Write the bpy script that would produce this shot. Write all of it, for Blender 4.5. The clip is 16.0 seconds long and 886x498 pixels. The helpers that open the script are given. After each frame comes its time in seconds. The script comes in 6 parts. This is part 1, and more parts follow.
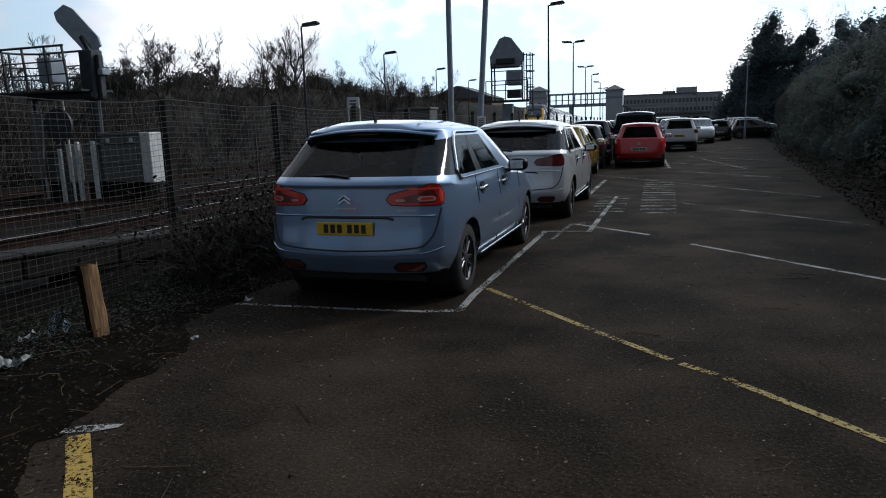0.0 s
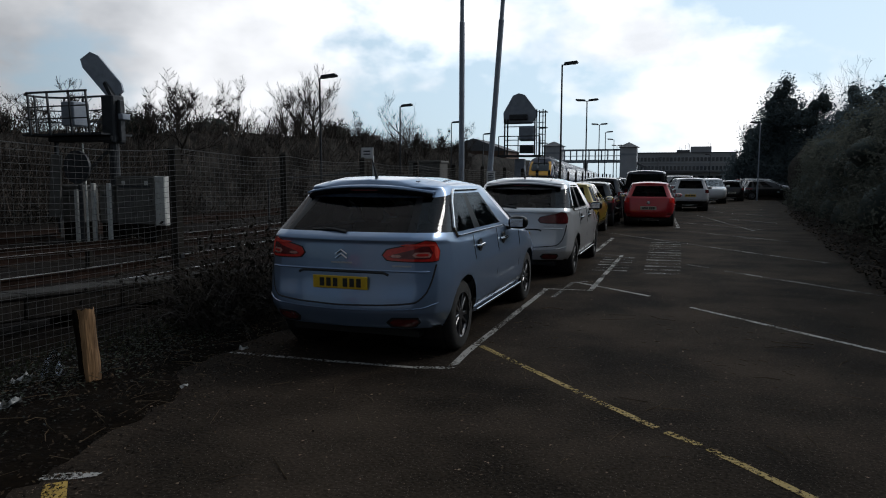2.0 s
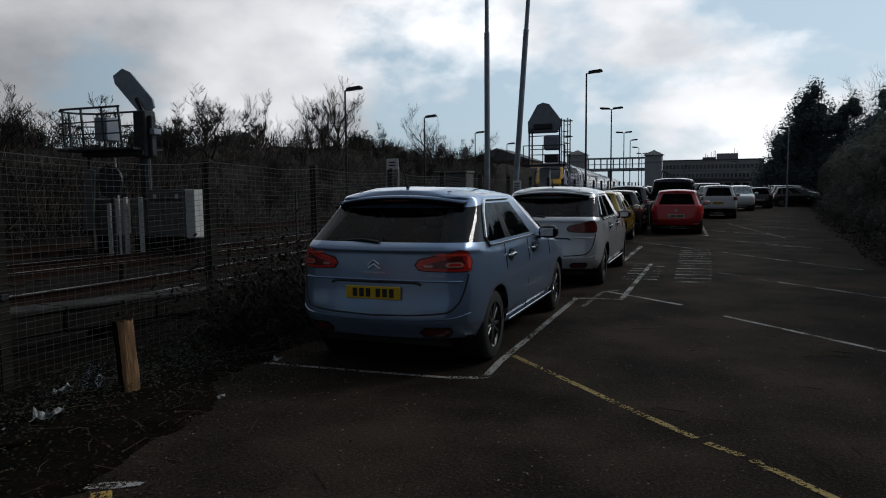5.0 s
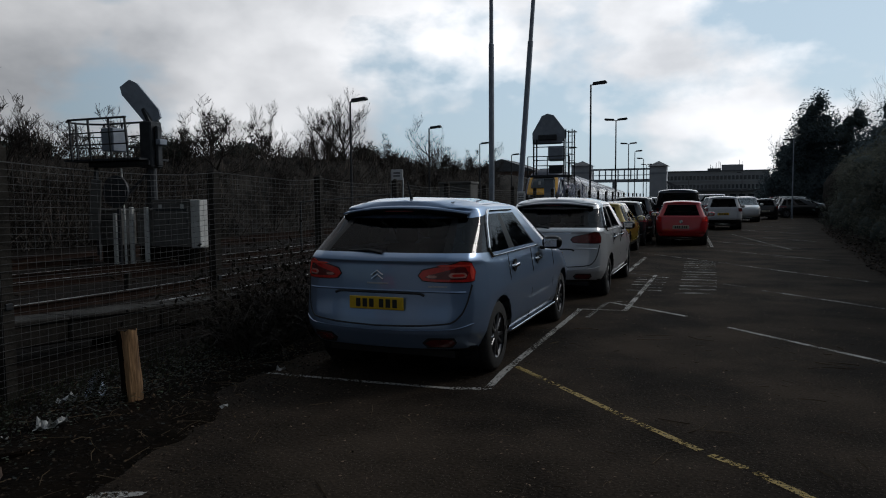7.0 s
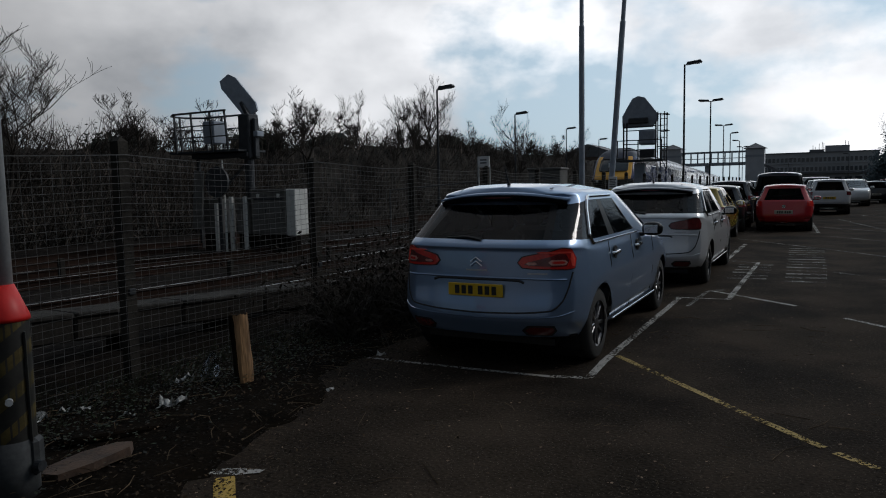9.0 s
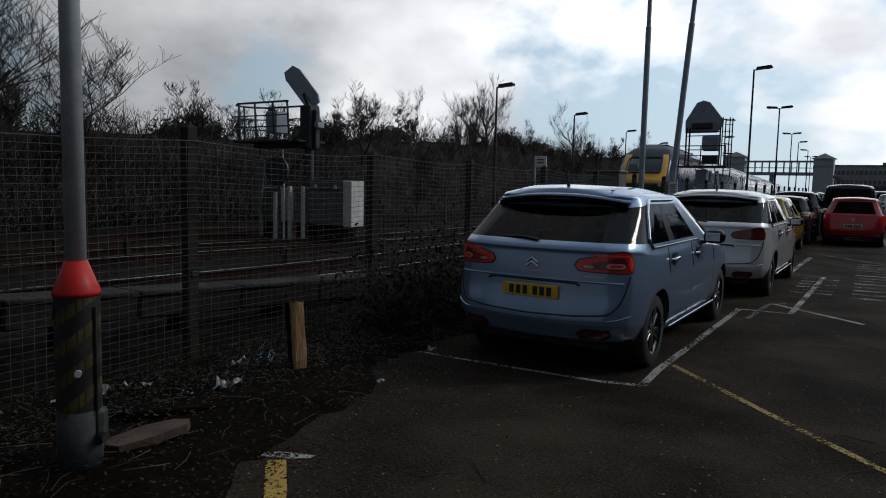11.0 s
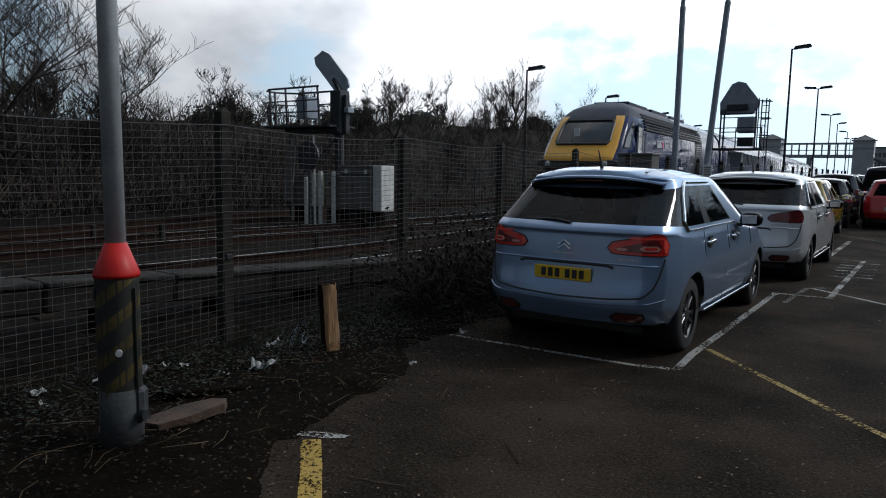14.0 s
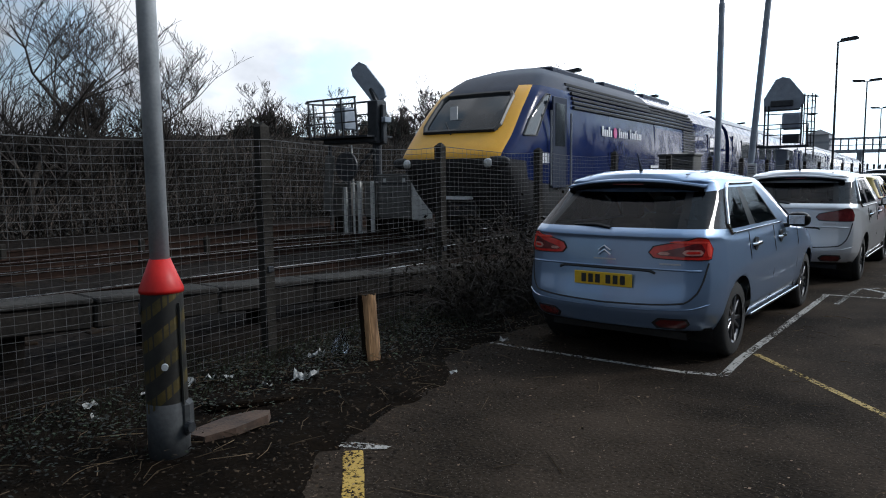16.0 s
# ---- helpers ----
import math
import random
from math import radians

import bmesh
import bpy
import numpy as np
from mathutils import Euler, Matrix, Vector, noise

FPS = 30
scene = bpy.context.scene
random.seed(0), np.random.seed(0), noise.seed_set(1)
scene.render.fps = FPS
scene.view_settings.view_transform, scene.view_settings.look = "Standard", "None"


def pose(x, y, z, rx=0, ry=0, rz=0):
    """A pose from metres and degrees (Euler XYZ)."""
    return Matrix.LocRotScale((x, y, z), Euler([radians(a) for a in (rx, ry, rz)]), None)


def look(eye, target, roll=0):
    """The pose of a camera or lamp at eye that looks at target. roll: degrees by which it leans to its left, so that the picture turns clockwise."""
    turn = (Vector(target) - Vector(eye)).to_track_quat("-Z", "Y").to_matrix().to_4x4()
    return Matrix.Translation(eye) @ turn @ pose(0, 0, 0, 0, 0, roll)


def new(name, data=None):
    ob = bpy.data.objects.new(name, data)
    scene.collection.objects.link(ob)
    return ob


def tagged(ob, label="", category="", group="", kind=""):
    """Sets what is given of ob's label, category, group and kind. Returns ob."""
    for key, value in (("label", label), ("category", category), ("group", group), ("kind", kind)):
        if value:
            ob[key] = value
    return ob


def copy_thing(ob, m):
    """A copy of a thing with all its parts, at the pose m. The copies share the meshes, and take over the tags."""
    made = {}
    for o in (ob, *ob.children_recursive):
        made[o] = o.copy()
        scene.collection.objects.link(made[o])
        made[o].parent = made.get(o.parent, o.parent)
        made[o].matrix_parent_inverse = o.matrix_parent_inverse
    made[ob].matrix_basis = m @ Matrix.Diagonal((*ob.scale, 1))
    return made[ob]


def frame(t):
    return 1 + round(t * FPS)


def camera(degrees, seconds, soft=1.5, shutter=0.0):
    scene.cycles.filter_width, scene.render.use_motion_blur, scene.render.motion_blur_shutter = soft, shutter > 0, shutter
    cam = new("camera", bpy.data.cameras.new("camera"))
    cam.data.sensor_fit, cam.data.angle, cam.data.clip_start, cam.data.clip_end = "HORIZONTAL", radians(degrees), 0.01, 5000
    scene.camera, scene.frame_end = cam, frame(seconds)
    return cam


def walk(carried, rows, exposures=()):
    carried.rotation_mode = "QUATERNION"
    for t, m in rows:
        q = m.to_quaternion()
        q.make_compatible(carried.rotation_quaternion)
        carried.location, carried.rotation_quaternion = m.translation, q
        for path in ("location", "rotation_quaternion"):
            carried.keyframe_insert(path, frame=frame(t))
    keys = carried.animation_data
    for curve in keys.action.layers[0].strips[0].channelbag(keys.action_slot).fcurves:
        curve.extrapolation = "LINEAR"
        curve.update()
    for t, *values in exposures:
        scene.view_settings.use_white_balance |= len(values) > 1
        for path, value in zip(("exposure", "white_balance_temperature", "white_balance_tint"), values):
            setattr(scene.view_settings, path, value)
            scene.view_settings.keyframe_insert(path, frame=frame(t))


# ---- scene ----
cam = camera(65.3, 16.0, soft=1.05)
PATH = [
    (0.0, pose(0.086, 0.095, 1.522, 80.06, 1.74, 17.78)),
    (0.5, pose(0.067, 0.101, 1.589, 81.89, 1.57, 17.06)),
    (1.0, pose(0.166, 0.101, 1.585, 83.99, 0.33, 20.46)),
    (1.5, pose(0.212, 0.073, 1.563, 83.22, 0.10, 21.55)),
    (2.0, pose(0.245, 0.096, 1.589, 84.19, -0.11, 19.05)),
    (2.5, pose(0.174, 0.071, 1.580, 84.43, -0.22, 19.05)),
    (3.0, pose(0.173, 0.062, 1.596, 85.68, 0.32, 19.21)),
    (3.5, pose(0.164, 0.059, 1.580, 85.47, 0.59, 20.08)),
    (4.0, pose(0.176, 0.063, 1.582, 84.99, 0.43, 20.87)),
    (6.5, pose(0.181, 0.066, 1.590, 85.51, 0.54, 21.05)),
    (7.0, pose(0.191, 0.063, 1.587, 85.92, 0.43, 21.36)),
    (7.5, pose(0.173, 0.068, 1.585, 85.03, 0.68, 22.04)),
    (8.0, pose(0.135, 0.058, 1.583, 85.23, 1.00, 23.96)),
    (8.5, pose(0.092, 0.039, 1.584, 85.20, 1.40, 26.48)),
    (11.0, pose(0.019, 0.016, 1.579, 84.72, -1.30, 32.71)),
    (11.5, pose(0.008, 0.003, 1.568, 84.86, -1.43, 33.82)),
    (12.0, pose(-0.011, -0.001, 1.559, 84.73, -1.33, 34.18)),
    (12.5, pose(-0.001, 0.001, 1.570, 84.94, -1.20, 34.60)),
    (13.0, pose(0.011, 0.004, 1.559, 83.95, -1.13, 35.08)),
    (13.5, pose(-0.000, 0.010, 1.554, 83.50, -0.71, 35.13)),
    (14.0, pose(-0.002, 0.010, 1.558, 83.45, -0.96, 35.10)),
    (14.5, pose(-0.014, 0.001, 1.555, 83.35, -1.20, 36.00)),
    (15.0, pose(0.002, -0.005, 1.562, 83.48, 0.00, 36.16)),
    (15.5, pose(-0.010, 0.011, 1.551, 82.13, 0.90, 36.42)),
    (16.0, pose(0.004, 0.028, 1.577, 83.95, 0.63, 38.26)),
]
EXPOSURES = [(0, -0.55, 6120, 10), (0.5, -0.3, 6100, 10), (1, -0.82, 6180, 10), (1.5, -1.02, 6300, 10), (2, -1.04, 6350, 10), (2.5, -1.2, 6350, 10), (3.5, -1.38, 6350, 10), (7, -1.41, 6350, 10), (8.5, -1.38, 6350, 10), (11, -1.2, 6350, 10), (13, -0.9, 6250, 10), (14.5, -0.55, 6150, 10), (15.5, -0.3, 6130, 10), (16, 0.0, 6130, 10)]
walk(cam, PATH, EXPOSURES)

# ---- world, sun ----
SUN_AZ, SUN_EL = radians(45), radians(36)
world = bpy.data.worlds.new("sky")
scene.world = world
world.use_nodes = True
wn, wl = world.node_tree.nodes, world.node_tree.links
wn.clear()
w_out = wn.new("ShaderNodeOutputWorld")
w_bg = wn.new("ShaderNodeBackground")
w_sky = wn.new("ShaderNodeTexSky")
w_sky.sky_type = "NISHITA"
w_sky.sun_disc = False
w_sky.sun_elevation, w_sky.sun_rotation = SUN_EL, SUN_AZ
w_sky.dust_density, w_sky.ozone_density = 1.6, 1.5
w_tc = wn.new("ShaderNodeTexCoord")
w_map = wn.new("ShaderNodeMapping")
w_map.inputs["Scale"].default_value = (1.0, 1.0, 1.7)
w_map.inputs["Location"].default_value = (0.35, 0.0, 0.1)
wl.new(w_tc.outputs["Generated"], w_map.inputs["Vector"])
w_n1 = wn.new("ShaderNodeTexNoise")
w_n1.inputs["Scale"].default_value, w_n1.inputs["Detail"].default_value, w_n1.inputs["Roughness"].default_value = 2.3, 9, 0.52
w_n2 = wn.new("ShaderNodeTexNoise")
w_n2.inputs["Scale"].default_value, w_n2.inputs["Detail"].default_value = 3.4, 6
wl.new(w_map.outputs["Vector"], w_n1.inputs["Vector"])
wl.new(w_map.outputs["Vector"], w_n2.inputs["Vector"])
w_cover = wn.new("ShaderNodeValToRGB")
w_cover.color_ramp.elements[0].position, w_cover.color_ramp.elements[1].position = 0.475, 0.545
w_cover.color_ramp.elements[0].color, w_cover.color_ramp.elements[1].color = (0, 0, 0, 1), (1, 1, 1, 1)
wl.new(w_n1.outputs["Fac"], w_cover.inputs["Fac"])
w_shade = wn.new("ShaderNodeValToRGB")
w_shade.color_ramp.elements[0].position, w_shade.color_ramp.elements[1].position = 0.36, 0.62
w_shade.color_ramp.elements[0].color, w_shade.color_ramp.elements[1].color = (11.5, 11.9, 12.5, 1), (23.0, 23.0, 23.2, 1)
wl.new(w_n2.outputs["Fac"], w_shade.inputs["Fac"])
# clouds glow where the veiled sun stands behind them and are duller away from it
w_dot = wn.new("ShaderNodeVectorMath")
w_dot.operation = "DOT_PRODUCT"
w_dot.inputs[1].default_value = (math.sin(radians(14)) * math.cos(radians(17)), math.cos(radians(14)) * math.cos(radians(17)), math.sin(radians(17)))
wl.new(w_tc.outputs["Generated"], w_dot.inputs[0])
w_lit = wn.new("ShaderNodeMapRange")
w_lit.interpolation_type = "SMOOTHSTEP"
w_lit.inputs[1].default_value, w_lit.inputs[2].default_value, w_lit.inputs[3].default_value, w_lit.inputs[4].default_value = -0.1, 1.0, 0.30, 2.6
wl.new(w_dot.outputs["Value"], w_lit.inputs[0])
w_scale = wn.new("ShaderNodeVectorMath")
w_scale.operation = "SCALE"
wl.new(w_shade.outputs["Color"], w_scale.inputs[0])
wl.new(w_lit.outputs[0], w_scale.inputs[3])
w_mix = wn.new("ShaderNodeMix")
w_mix.data_type = "RGBA"
wl.new(w_cover.outputs["Color"], w_mix.inputs[0])
w_haze = wn.new("ShaderNodeVectorMath")
w_haze.operation = "MULTIPLY_ADD"
w_hz = wn.new("ShaderNodeCombineXYZ")
for i in range(3):
    wl.new(w_lit.outputs[0], w_hz.inputs[i])
w_haze.inputs[1].default_value = (8.6, 10.8, 12.4)
wl.new(w_hz.outputs[0], w_haze.inputs[0])
wl.new(w_sky.outputs["Color"], w_haze.inputs[2])
wl.new(w_haze.outputs["Vector"], w_mix.inputs[6])
wl.new(w_scale.outputs["Vector"], w_mix.inputs[7])
wl.new(w_mix.outputs[2], w_bg.inputs["Color"])
w_bg.inputs["Strength"].default_value = 0.05
wl.new(w_bg.outputs["Background"], w_out.inputs["Surface"])

sun_data = bpy.data.lights.new("sun", "SUN")
sun_data.energy, sun_data.angle, sun_data.color = 1.75, radians(10), (1.0, 0.95, 0.88)
sun = new("sun", sun_data)
sun_dir = Vector((math.sin(SUN_AZ) * math.cos(SUN_EL), math.cos(SUN_AZ) * math.cos(SUN_EL), math.sin(SUN_EL)))
sun.matrix_world = look(sun_dir * 60, (0, 0, 0))


# ---- materials ----
def paint(name, a, b, scale=4.0, rough=0.6, metal=0.0, bump=0.0, fine=40.0, coat=0.0, spread=0.0, spec=0.5, lo=0.35, hi=0.65, stretch=(1, 1, 1)):
    """Surface of two mottled tones with fine grain, in metres."""
    m = bpy.data.materials.new(name)
    m.use_nodes = True
    n, l = m.node_tree.nodes, m.node_tree.links
    p = n["Principled BSDF"]
    tc = n.new("ShaderNodeTexCoord")
    mp = n.new("ShaderNodeMapping")
    mp.inputs["Scale"].default_value = stretch
    l.new(tc.outputs["Object"], mp.inputs["Vector"])
    big, small = n.new("ShaderNodeTexNoise"), n.new("ShaderNodeTexNoise")
    big.inputs["Scale"].default_value, big.inputs["Detail"].default_value = scale, 6
    small.inputs["Scale"].default_value, small.inputs["Detail"].default_value = fine, 3
    l.new(mp.outputs["Vector"], big.inputs["Vector"])
    l.new(mp.outputs["Vector"], small.inputs["Vector"])
    mix = n.new("ShaderNodeMath")
    mix.operation = "MULTIPLY_ADD"
    mix.inputs[1].default_value = 0.35
    half = n.new("ShaderNodeMath")
    half.operation = "MULTIPLY"
    half.inputs[1].default_value = 0.65
    l.new(big.outputs["Fac"], half.inputs[0])
    l.new(small.outputs["Fac"], mix.inputs[0])
    l.new(half.outputs[0], mix.inputs[2])
    ramp = n.new("ShaderNodeValToRGB")
    ramp.color_ramp.elements[0].position, ramp.color_ramp.elements[1].position = lo, hi
    ramp.color_ramp.elements[0].color, ramp.color_ramp.elements[1].color = (*a, 1), (*b, 1)
    l.new(mix.outputs[0], ramp.inputs["Fac"])
    col = ramp.outputs["Color"]
    if spread:
        info, hsv = n.new("ShaderNodeObjectInfo"), n.new("ShaderNodeHueSaturation")
        rng = n.new("ShaderNodeMapRange")
        rng.inputs[3].default_value, rng.inputs[4].default_value = 1 - spread, 1 + spread
        l.new(info.outputs["Random"], rng.inputs[0])
        l.new(rng.outputs[0], hsv.inputs["Value"])
        l.new(col, hsv.inputs["Color"])
        col = hsv.outputs["Color"]
    l.new(col, p.inputs["Base Color"])
    rr = n.new("ShaderNodeMapRange")
    rr.inputs[3].default_value, rr.inputs[4].default_value = max(0.02, rough - 0.08), min(1, rough + 0.08)
    l.new(big.outputs["Fac"], rr.inputs[0])
    l.new(rr.outputs[0], p.inputs["Roughness"])
    p.inputs["Metallic"].default_value = metal
    p.inputs["Specular IOR Level"].default_value = spec
    if coat:
        p.inputs["Coat Weight"].default_value, p.inputs["Coat Roughness"].default_value = coat, 0.05
    if bump:
        bp = n.new("ShaderNodeBump")
        bp.inputs["Strength"].default_value, bp.inputs["Distance"].default_value = bump, 0.02
        l.new(mix.outputs[0], bp.inputs["Height"])
        l.new(bp.outputs["Normal"], p.inputs["Normal"])
    return m


def scattered(m, low, high):
    """Gives each loose piece of a joined mesh its own tone."""
    n, l = m.node_tree.nodes, m.node_tree.links
    p = n["Principled BSDF"]
    src = p.inputs["Base Color"].links[0].from_socket
    geo, curve, rng, hsv = n.new("ShaderNodeNewGeometry"), n.new("ShaderNodeMath"), n.new("ShaderNodeMapRange"), n.new("ShaderNodeHueSaturation")
    curve.operation, curve.inputs[1].default_value = "POWER", 3.0
    rng.inputs[3].default_value, rng.inputs[4].default_value = low, high
    l.new(geo.outputs["Random Per Island"], curve.inputs[0])
    l.new(curve.outputs[0], rng.inputs[0])
    l.new(rng.outputs[0], hsv.inputs["Value"])
    l.new(src, hsv.inputs["Color"])
    l.new(hsv.outputs["Color"], p.inputs["Base Color"])
    return m


def leaf_paint(name, a, b, scale=1.5, through_light=0.4):
    """Foliage that lets some of the light behind it through."""
    m = paint(name, a, b, scale, 0.75, spec=0.12)
    n, l = m.node_tree.nodes, m.node_tree.links
    p, out = n["Principled BSDF"], n["Material Output"]
    tl, mix = n.new("ShaderNodeBsdfTranslucent"), n.new("ShaderNodeMixShader")
    l.new(p.inputs["Base Color"].links[0].from_socket, tl.inputs["Color"])
    mix.inputs[0].default_value = through_light
    l.new(p.outputs[0], mix.inputs[1])
    l.new(tl.outputs[0], mix.inputs[2])
    l.new(mix.outputs[0], out.inputs["Surface"])
    return m


def streaky_gloss(m, scale, low, high):
    """Patches of clean gloss between patches of dull grime."""
    n, l = m.node_tree.nodes, m.node_tree.links
    p = n["Principled BSDF"]
    tc, nz, r = n.new("ShaderNodeTexCoord"), n.new("ShaderNodeTexNoise"), n.new("ShaderNodeMapRange")
    nz.inputs["Scale"].default_value, nz.inputs["Detail"].default_value = scale, 6
    l.new(tc.outputs["Object"], nz.inputs["Vector"])
    r.inputs[1].default_value, r.inputs[2].default_value, r.inputs[3].default_value, r.inputs[4].default_value = .46, .54, low, high
    l.new(nz.outputs["Fac"], r.inputs[0])
    l.new(r.outputs[0], p.inputs["Roughness"])
    return m


def tinted_glass(name, tint, gloss=0.03, shine=1.0):
    m = bpy.data.materials.new(name)
    m.use_nodes = True
    n, l = m.node_tree.nodes, m.node_tree.links
    n.clear()
    out, mix, fr = n.new("ShaderNodeOutputMaterial"), n.new("ShaderNodeMixShader"), n.new("ShaderNodeFresnel")
    tr, gl = n.new("ShaderNodeBsdfTransparent"), n.new("ShaderNodeBsdfGlossy")
    fr.inputs["IOR"].default_value = 1.42
    tr.inputs["Color"].default_value = (*tint, 1)
    gl.inputs["Roughness"].default_value = gloss
    gl.inputs["Color"].default_value = (shine, shine, shine * 1.03, 1)
    l.new(fr.outputs[0], mix.inputs[0])
    l.new(tr.outputs[0], mix.inputs[1])
    l.new(gl.outputs[0], mix.inputs[2])
    l.new(mix.outputs[0], out.inputs["Surface"])
    return m


def asphalt_material():
    m = paint("worn_asphalt", (0.0080, 0.0057, 0.0041), (0.041, 0.0305, 0.0220), 0.9, 0.96, 0, 0.8, 45, spec=0.06, lo=.40, hi=.61)
    n, l = m.node_tree.nodes, m.node_tree.links
    p = n["Principled BSDF"]
    tc = n.new("ShaderNodeTexCoord")
    grit, mixc = n.new("ShaderNodeTexVoronoi"), n.new("ShaderNodeMix")
    grit.inputs["Scale"].default_value = 55
    l.new(tc.outputs["Object"], grit.inputs["Vector"])
    r = n.new("ShaderNodeValToRGB")
    r.color_ramp.elements[0].position, r.color_ramp.elements[1].position = 0.0, 0.22
    r.color_ramp.elements[0].color, r.color_ramp.elements[1].color = (0.75, 0.75, 0.75, 1), (0, 0, 0, 1)
    l.new(grit.outputs["Distance"], r.inputs["Fac"])
    mixc.data_type = "RGBA"
    mixc.inputs[7].default_value = (0.19, 0.165, 0.14, 1)
    l.new(r.outputs["Color"], mixc.inputs[0])
    l.new(n["Color Ramp"].outputs["Color"], mixc.inputs[6])
    l.new(mixc.outputs[2], p.inputs["Base Color"])
    return m


def worn_line(name, colour, thr=0.47):
    """Road paint that has worn through to the asphalt in patches."""
    m = bpy.data.materials.new(name)
    m.use_nodes = True
    n, l = m.node_tree.nodes, m.node_tree.links
    p, out = n["Principled BSDF"], n["Material Output"]
    p.inputs["Base Color"].default_value = (*colour, 1)
    p.inputs["Roughness"].default_value = 0.75
    tc, nz, nb = n.new("ShaderNodeTexCoord"), n.new("ShaderNodeTexNoise"), n.new("ShaderNodeTexNoise")
    nz.inputs["Scale"].default_value, nz.inputs["Detail"].default_value, nz.inputs["Roughness"].default_value = 34, 6, 0.7
    nb.inputs["Scale"].default_value, nb.inputs["Detail"].default_value = 2.2, 2
    l.new(tc.outputs["Object"], nz.inputs["Vector"])
    l.new(tc.outputs["Object"], nb.inputs["Vector"])
    add = n.new("ShaderNodeMath")
    add.operation = "MULTIPLY_ADD"
    add.inputs[1].default_value = 0.5
    l.new(nb.outputs["Fac"], add.inputs[0])
    l.new(nz.outputs["Fac"], add.inputs[2])
    r = n.new("ShaderNodeValToRGB")
    r.color_ramp.elements[0].position, r.color_ramp.elements[1].position = thr + 0.2, thr + 0.3
    l.new(add.outputs[0], r.inputs["Fac"])
    tr, mix = n.new("ShaderNodeBsdfTransparent"), n.new("ShaderNodeMixShader")
    l.new(r.outputs["Color"], mix.inputs[0])
    l.new(tr.outputs[0], mix.inputs[1])
    l.new(p.outputs[0], mix.inputs[2])
    l.new(mix.outputs[0], out.inputs["Surface"])
    return m


M = {}
M["asphalt"] = asphalt_material()
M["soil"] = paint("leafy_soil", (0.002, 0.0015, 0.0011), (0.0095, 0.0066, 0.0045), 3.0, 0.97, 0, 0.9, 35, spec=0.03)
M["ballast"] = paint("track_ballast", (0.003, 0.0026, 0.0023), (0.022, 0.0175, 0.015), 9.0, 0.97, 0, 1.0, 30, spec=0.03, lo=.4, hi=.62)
M["field"] = paint("far_ground", (0.03, 0.032, 0.024), (0.055, 0.055, 0.045), 0.05, 0.95, 0, 0, 2, spec=0.1)
M["white_line"] = worn_line("worn_white_paint", (0.30, 0.29, 0.27), 0.48)
M["faint_line"] = worn_line("faded_white_paint", (0.17, 0.165, 0.155), 0.52)
M["yellow_line"] = worn_line("worn_yellow_paint", (0.28, 0.195, 0.045), 0.48)
M["yellow_solid"] = worn_line("fresh_yellow_paint", (0.36, 0.23, 0.035), 0.40)
M["concrete"] = paint("weathered_concrete", (0.014, 0.0125, 0.011), (0.042, 0.038, 0.033), 5, 0.9, 0, 0.4, 60, spec=0.1)
M["dark_concrete"] = paint("sooty_concrete", (0.004, 0.0035, 0.003), (0.018, 0.0155, 0.0135), 4, 0.95, 0, 0.5, 50, spec=0.04)
# face and lid tones carry shade on the front, light on top
M["trough_face"] = paint("stained_shaded_concrete_face", (0.010, 0.009, 0.008), (0.040, 0.034, 0.029), 2.5, 0.9, 0, 0.7, 30, spec=0.12)
M["trough_lid"] = paint("worn_toplit_concrete_lid", (0.012, 0.011, 0.010), (0.058, 0.054, 0.049), 2.2, 0.9, 0, 1.0, 30, spec=0.1)
M["wire"] = paint("galvanised_wire", (0.075, 0.075, 0.075), (0.17, 0.17, 0.17), 10, 0.45, 0.3)
M["galv"] = paint("galvanised_steel", (0.30, 0.32, 0.335), (0.44, 0.46, 0.475), 8, 0.42, 0.0, 0.05, 60, )
M["dark_steel"] = paint("dark_painted_steel", (0.02, 0.022, 0.026), (0.05, 0.054, 0.06), 6, 0.5, 0.4, 0.05)
M["sig_grey"] = paint("grey_signal_enamel", (0.20, 0.23, 0.27), (0.32, 0.36, 0.42), 4, 0.55, 0.2)
# light blue-grey base colour imitates haze and flare over backlit steel
M["mast_steel"] = paint("haze_tinted_steel", (0.20, 0.23, 0.275), (0.30, 0.34, 0.40), 6, 0.55, 0.0, 0.05)
M["red_paint"] = paint("red_gloss_paint", (0.40, 0.010, 0.009), (0.52, 0.018, 0.014), 8, 0.42, 0, 0.05, spec=0.3)
M["black_paint"] = paint("black_paint", (0.008, 0.008, 0.008), (0.022, 0.021, 0.018), 8, 0.5)
M["dry_twig"] = paint("dry_pale_twigs", (0.03, 0.022, 0.014), (0.11, 0.08, 0.05), 5, 0.9, spec=0.1)
M["foot_steel"] = paint("dull_grey_steel_foot", (0.022, 0.024, 0.026), (0.055, 0.058, 0.06), 6, 0.7, 0, 0.1, spec=0.25)
# raw wood, with the sunlit side of the post put into its paleness
M["wood"] = paint("sunlit_split_timber", (0.045, 0.022, 0.010), (0.42, 0.24, 0.11), 9, 0.85, 0, 0.8, 50, stretch=(1, 1, 0.12))
M["dark_wood"] = paint("dark_weathered_timber", (0.007, 0.0052, 0.004), (0.026, 0.018, 0.012), 8, 0.95, 0, 0.6, 40, spec=0.04, stretch=(1, 1, 0.15))
M["rust"] = paint("rusty_steel", (0.012, 0.0075, 0.006), (0.032, 0.018, 0.013), 6, 0.9, 0.0, 0.3, spec=0.08)
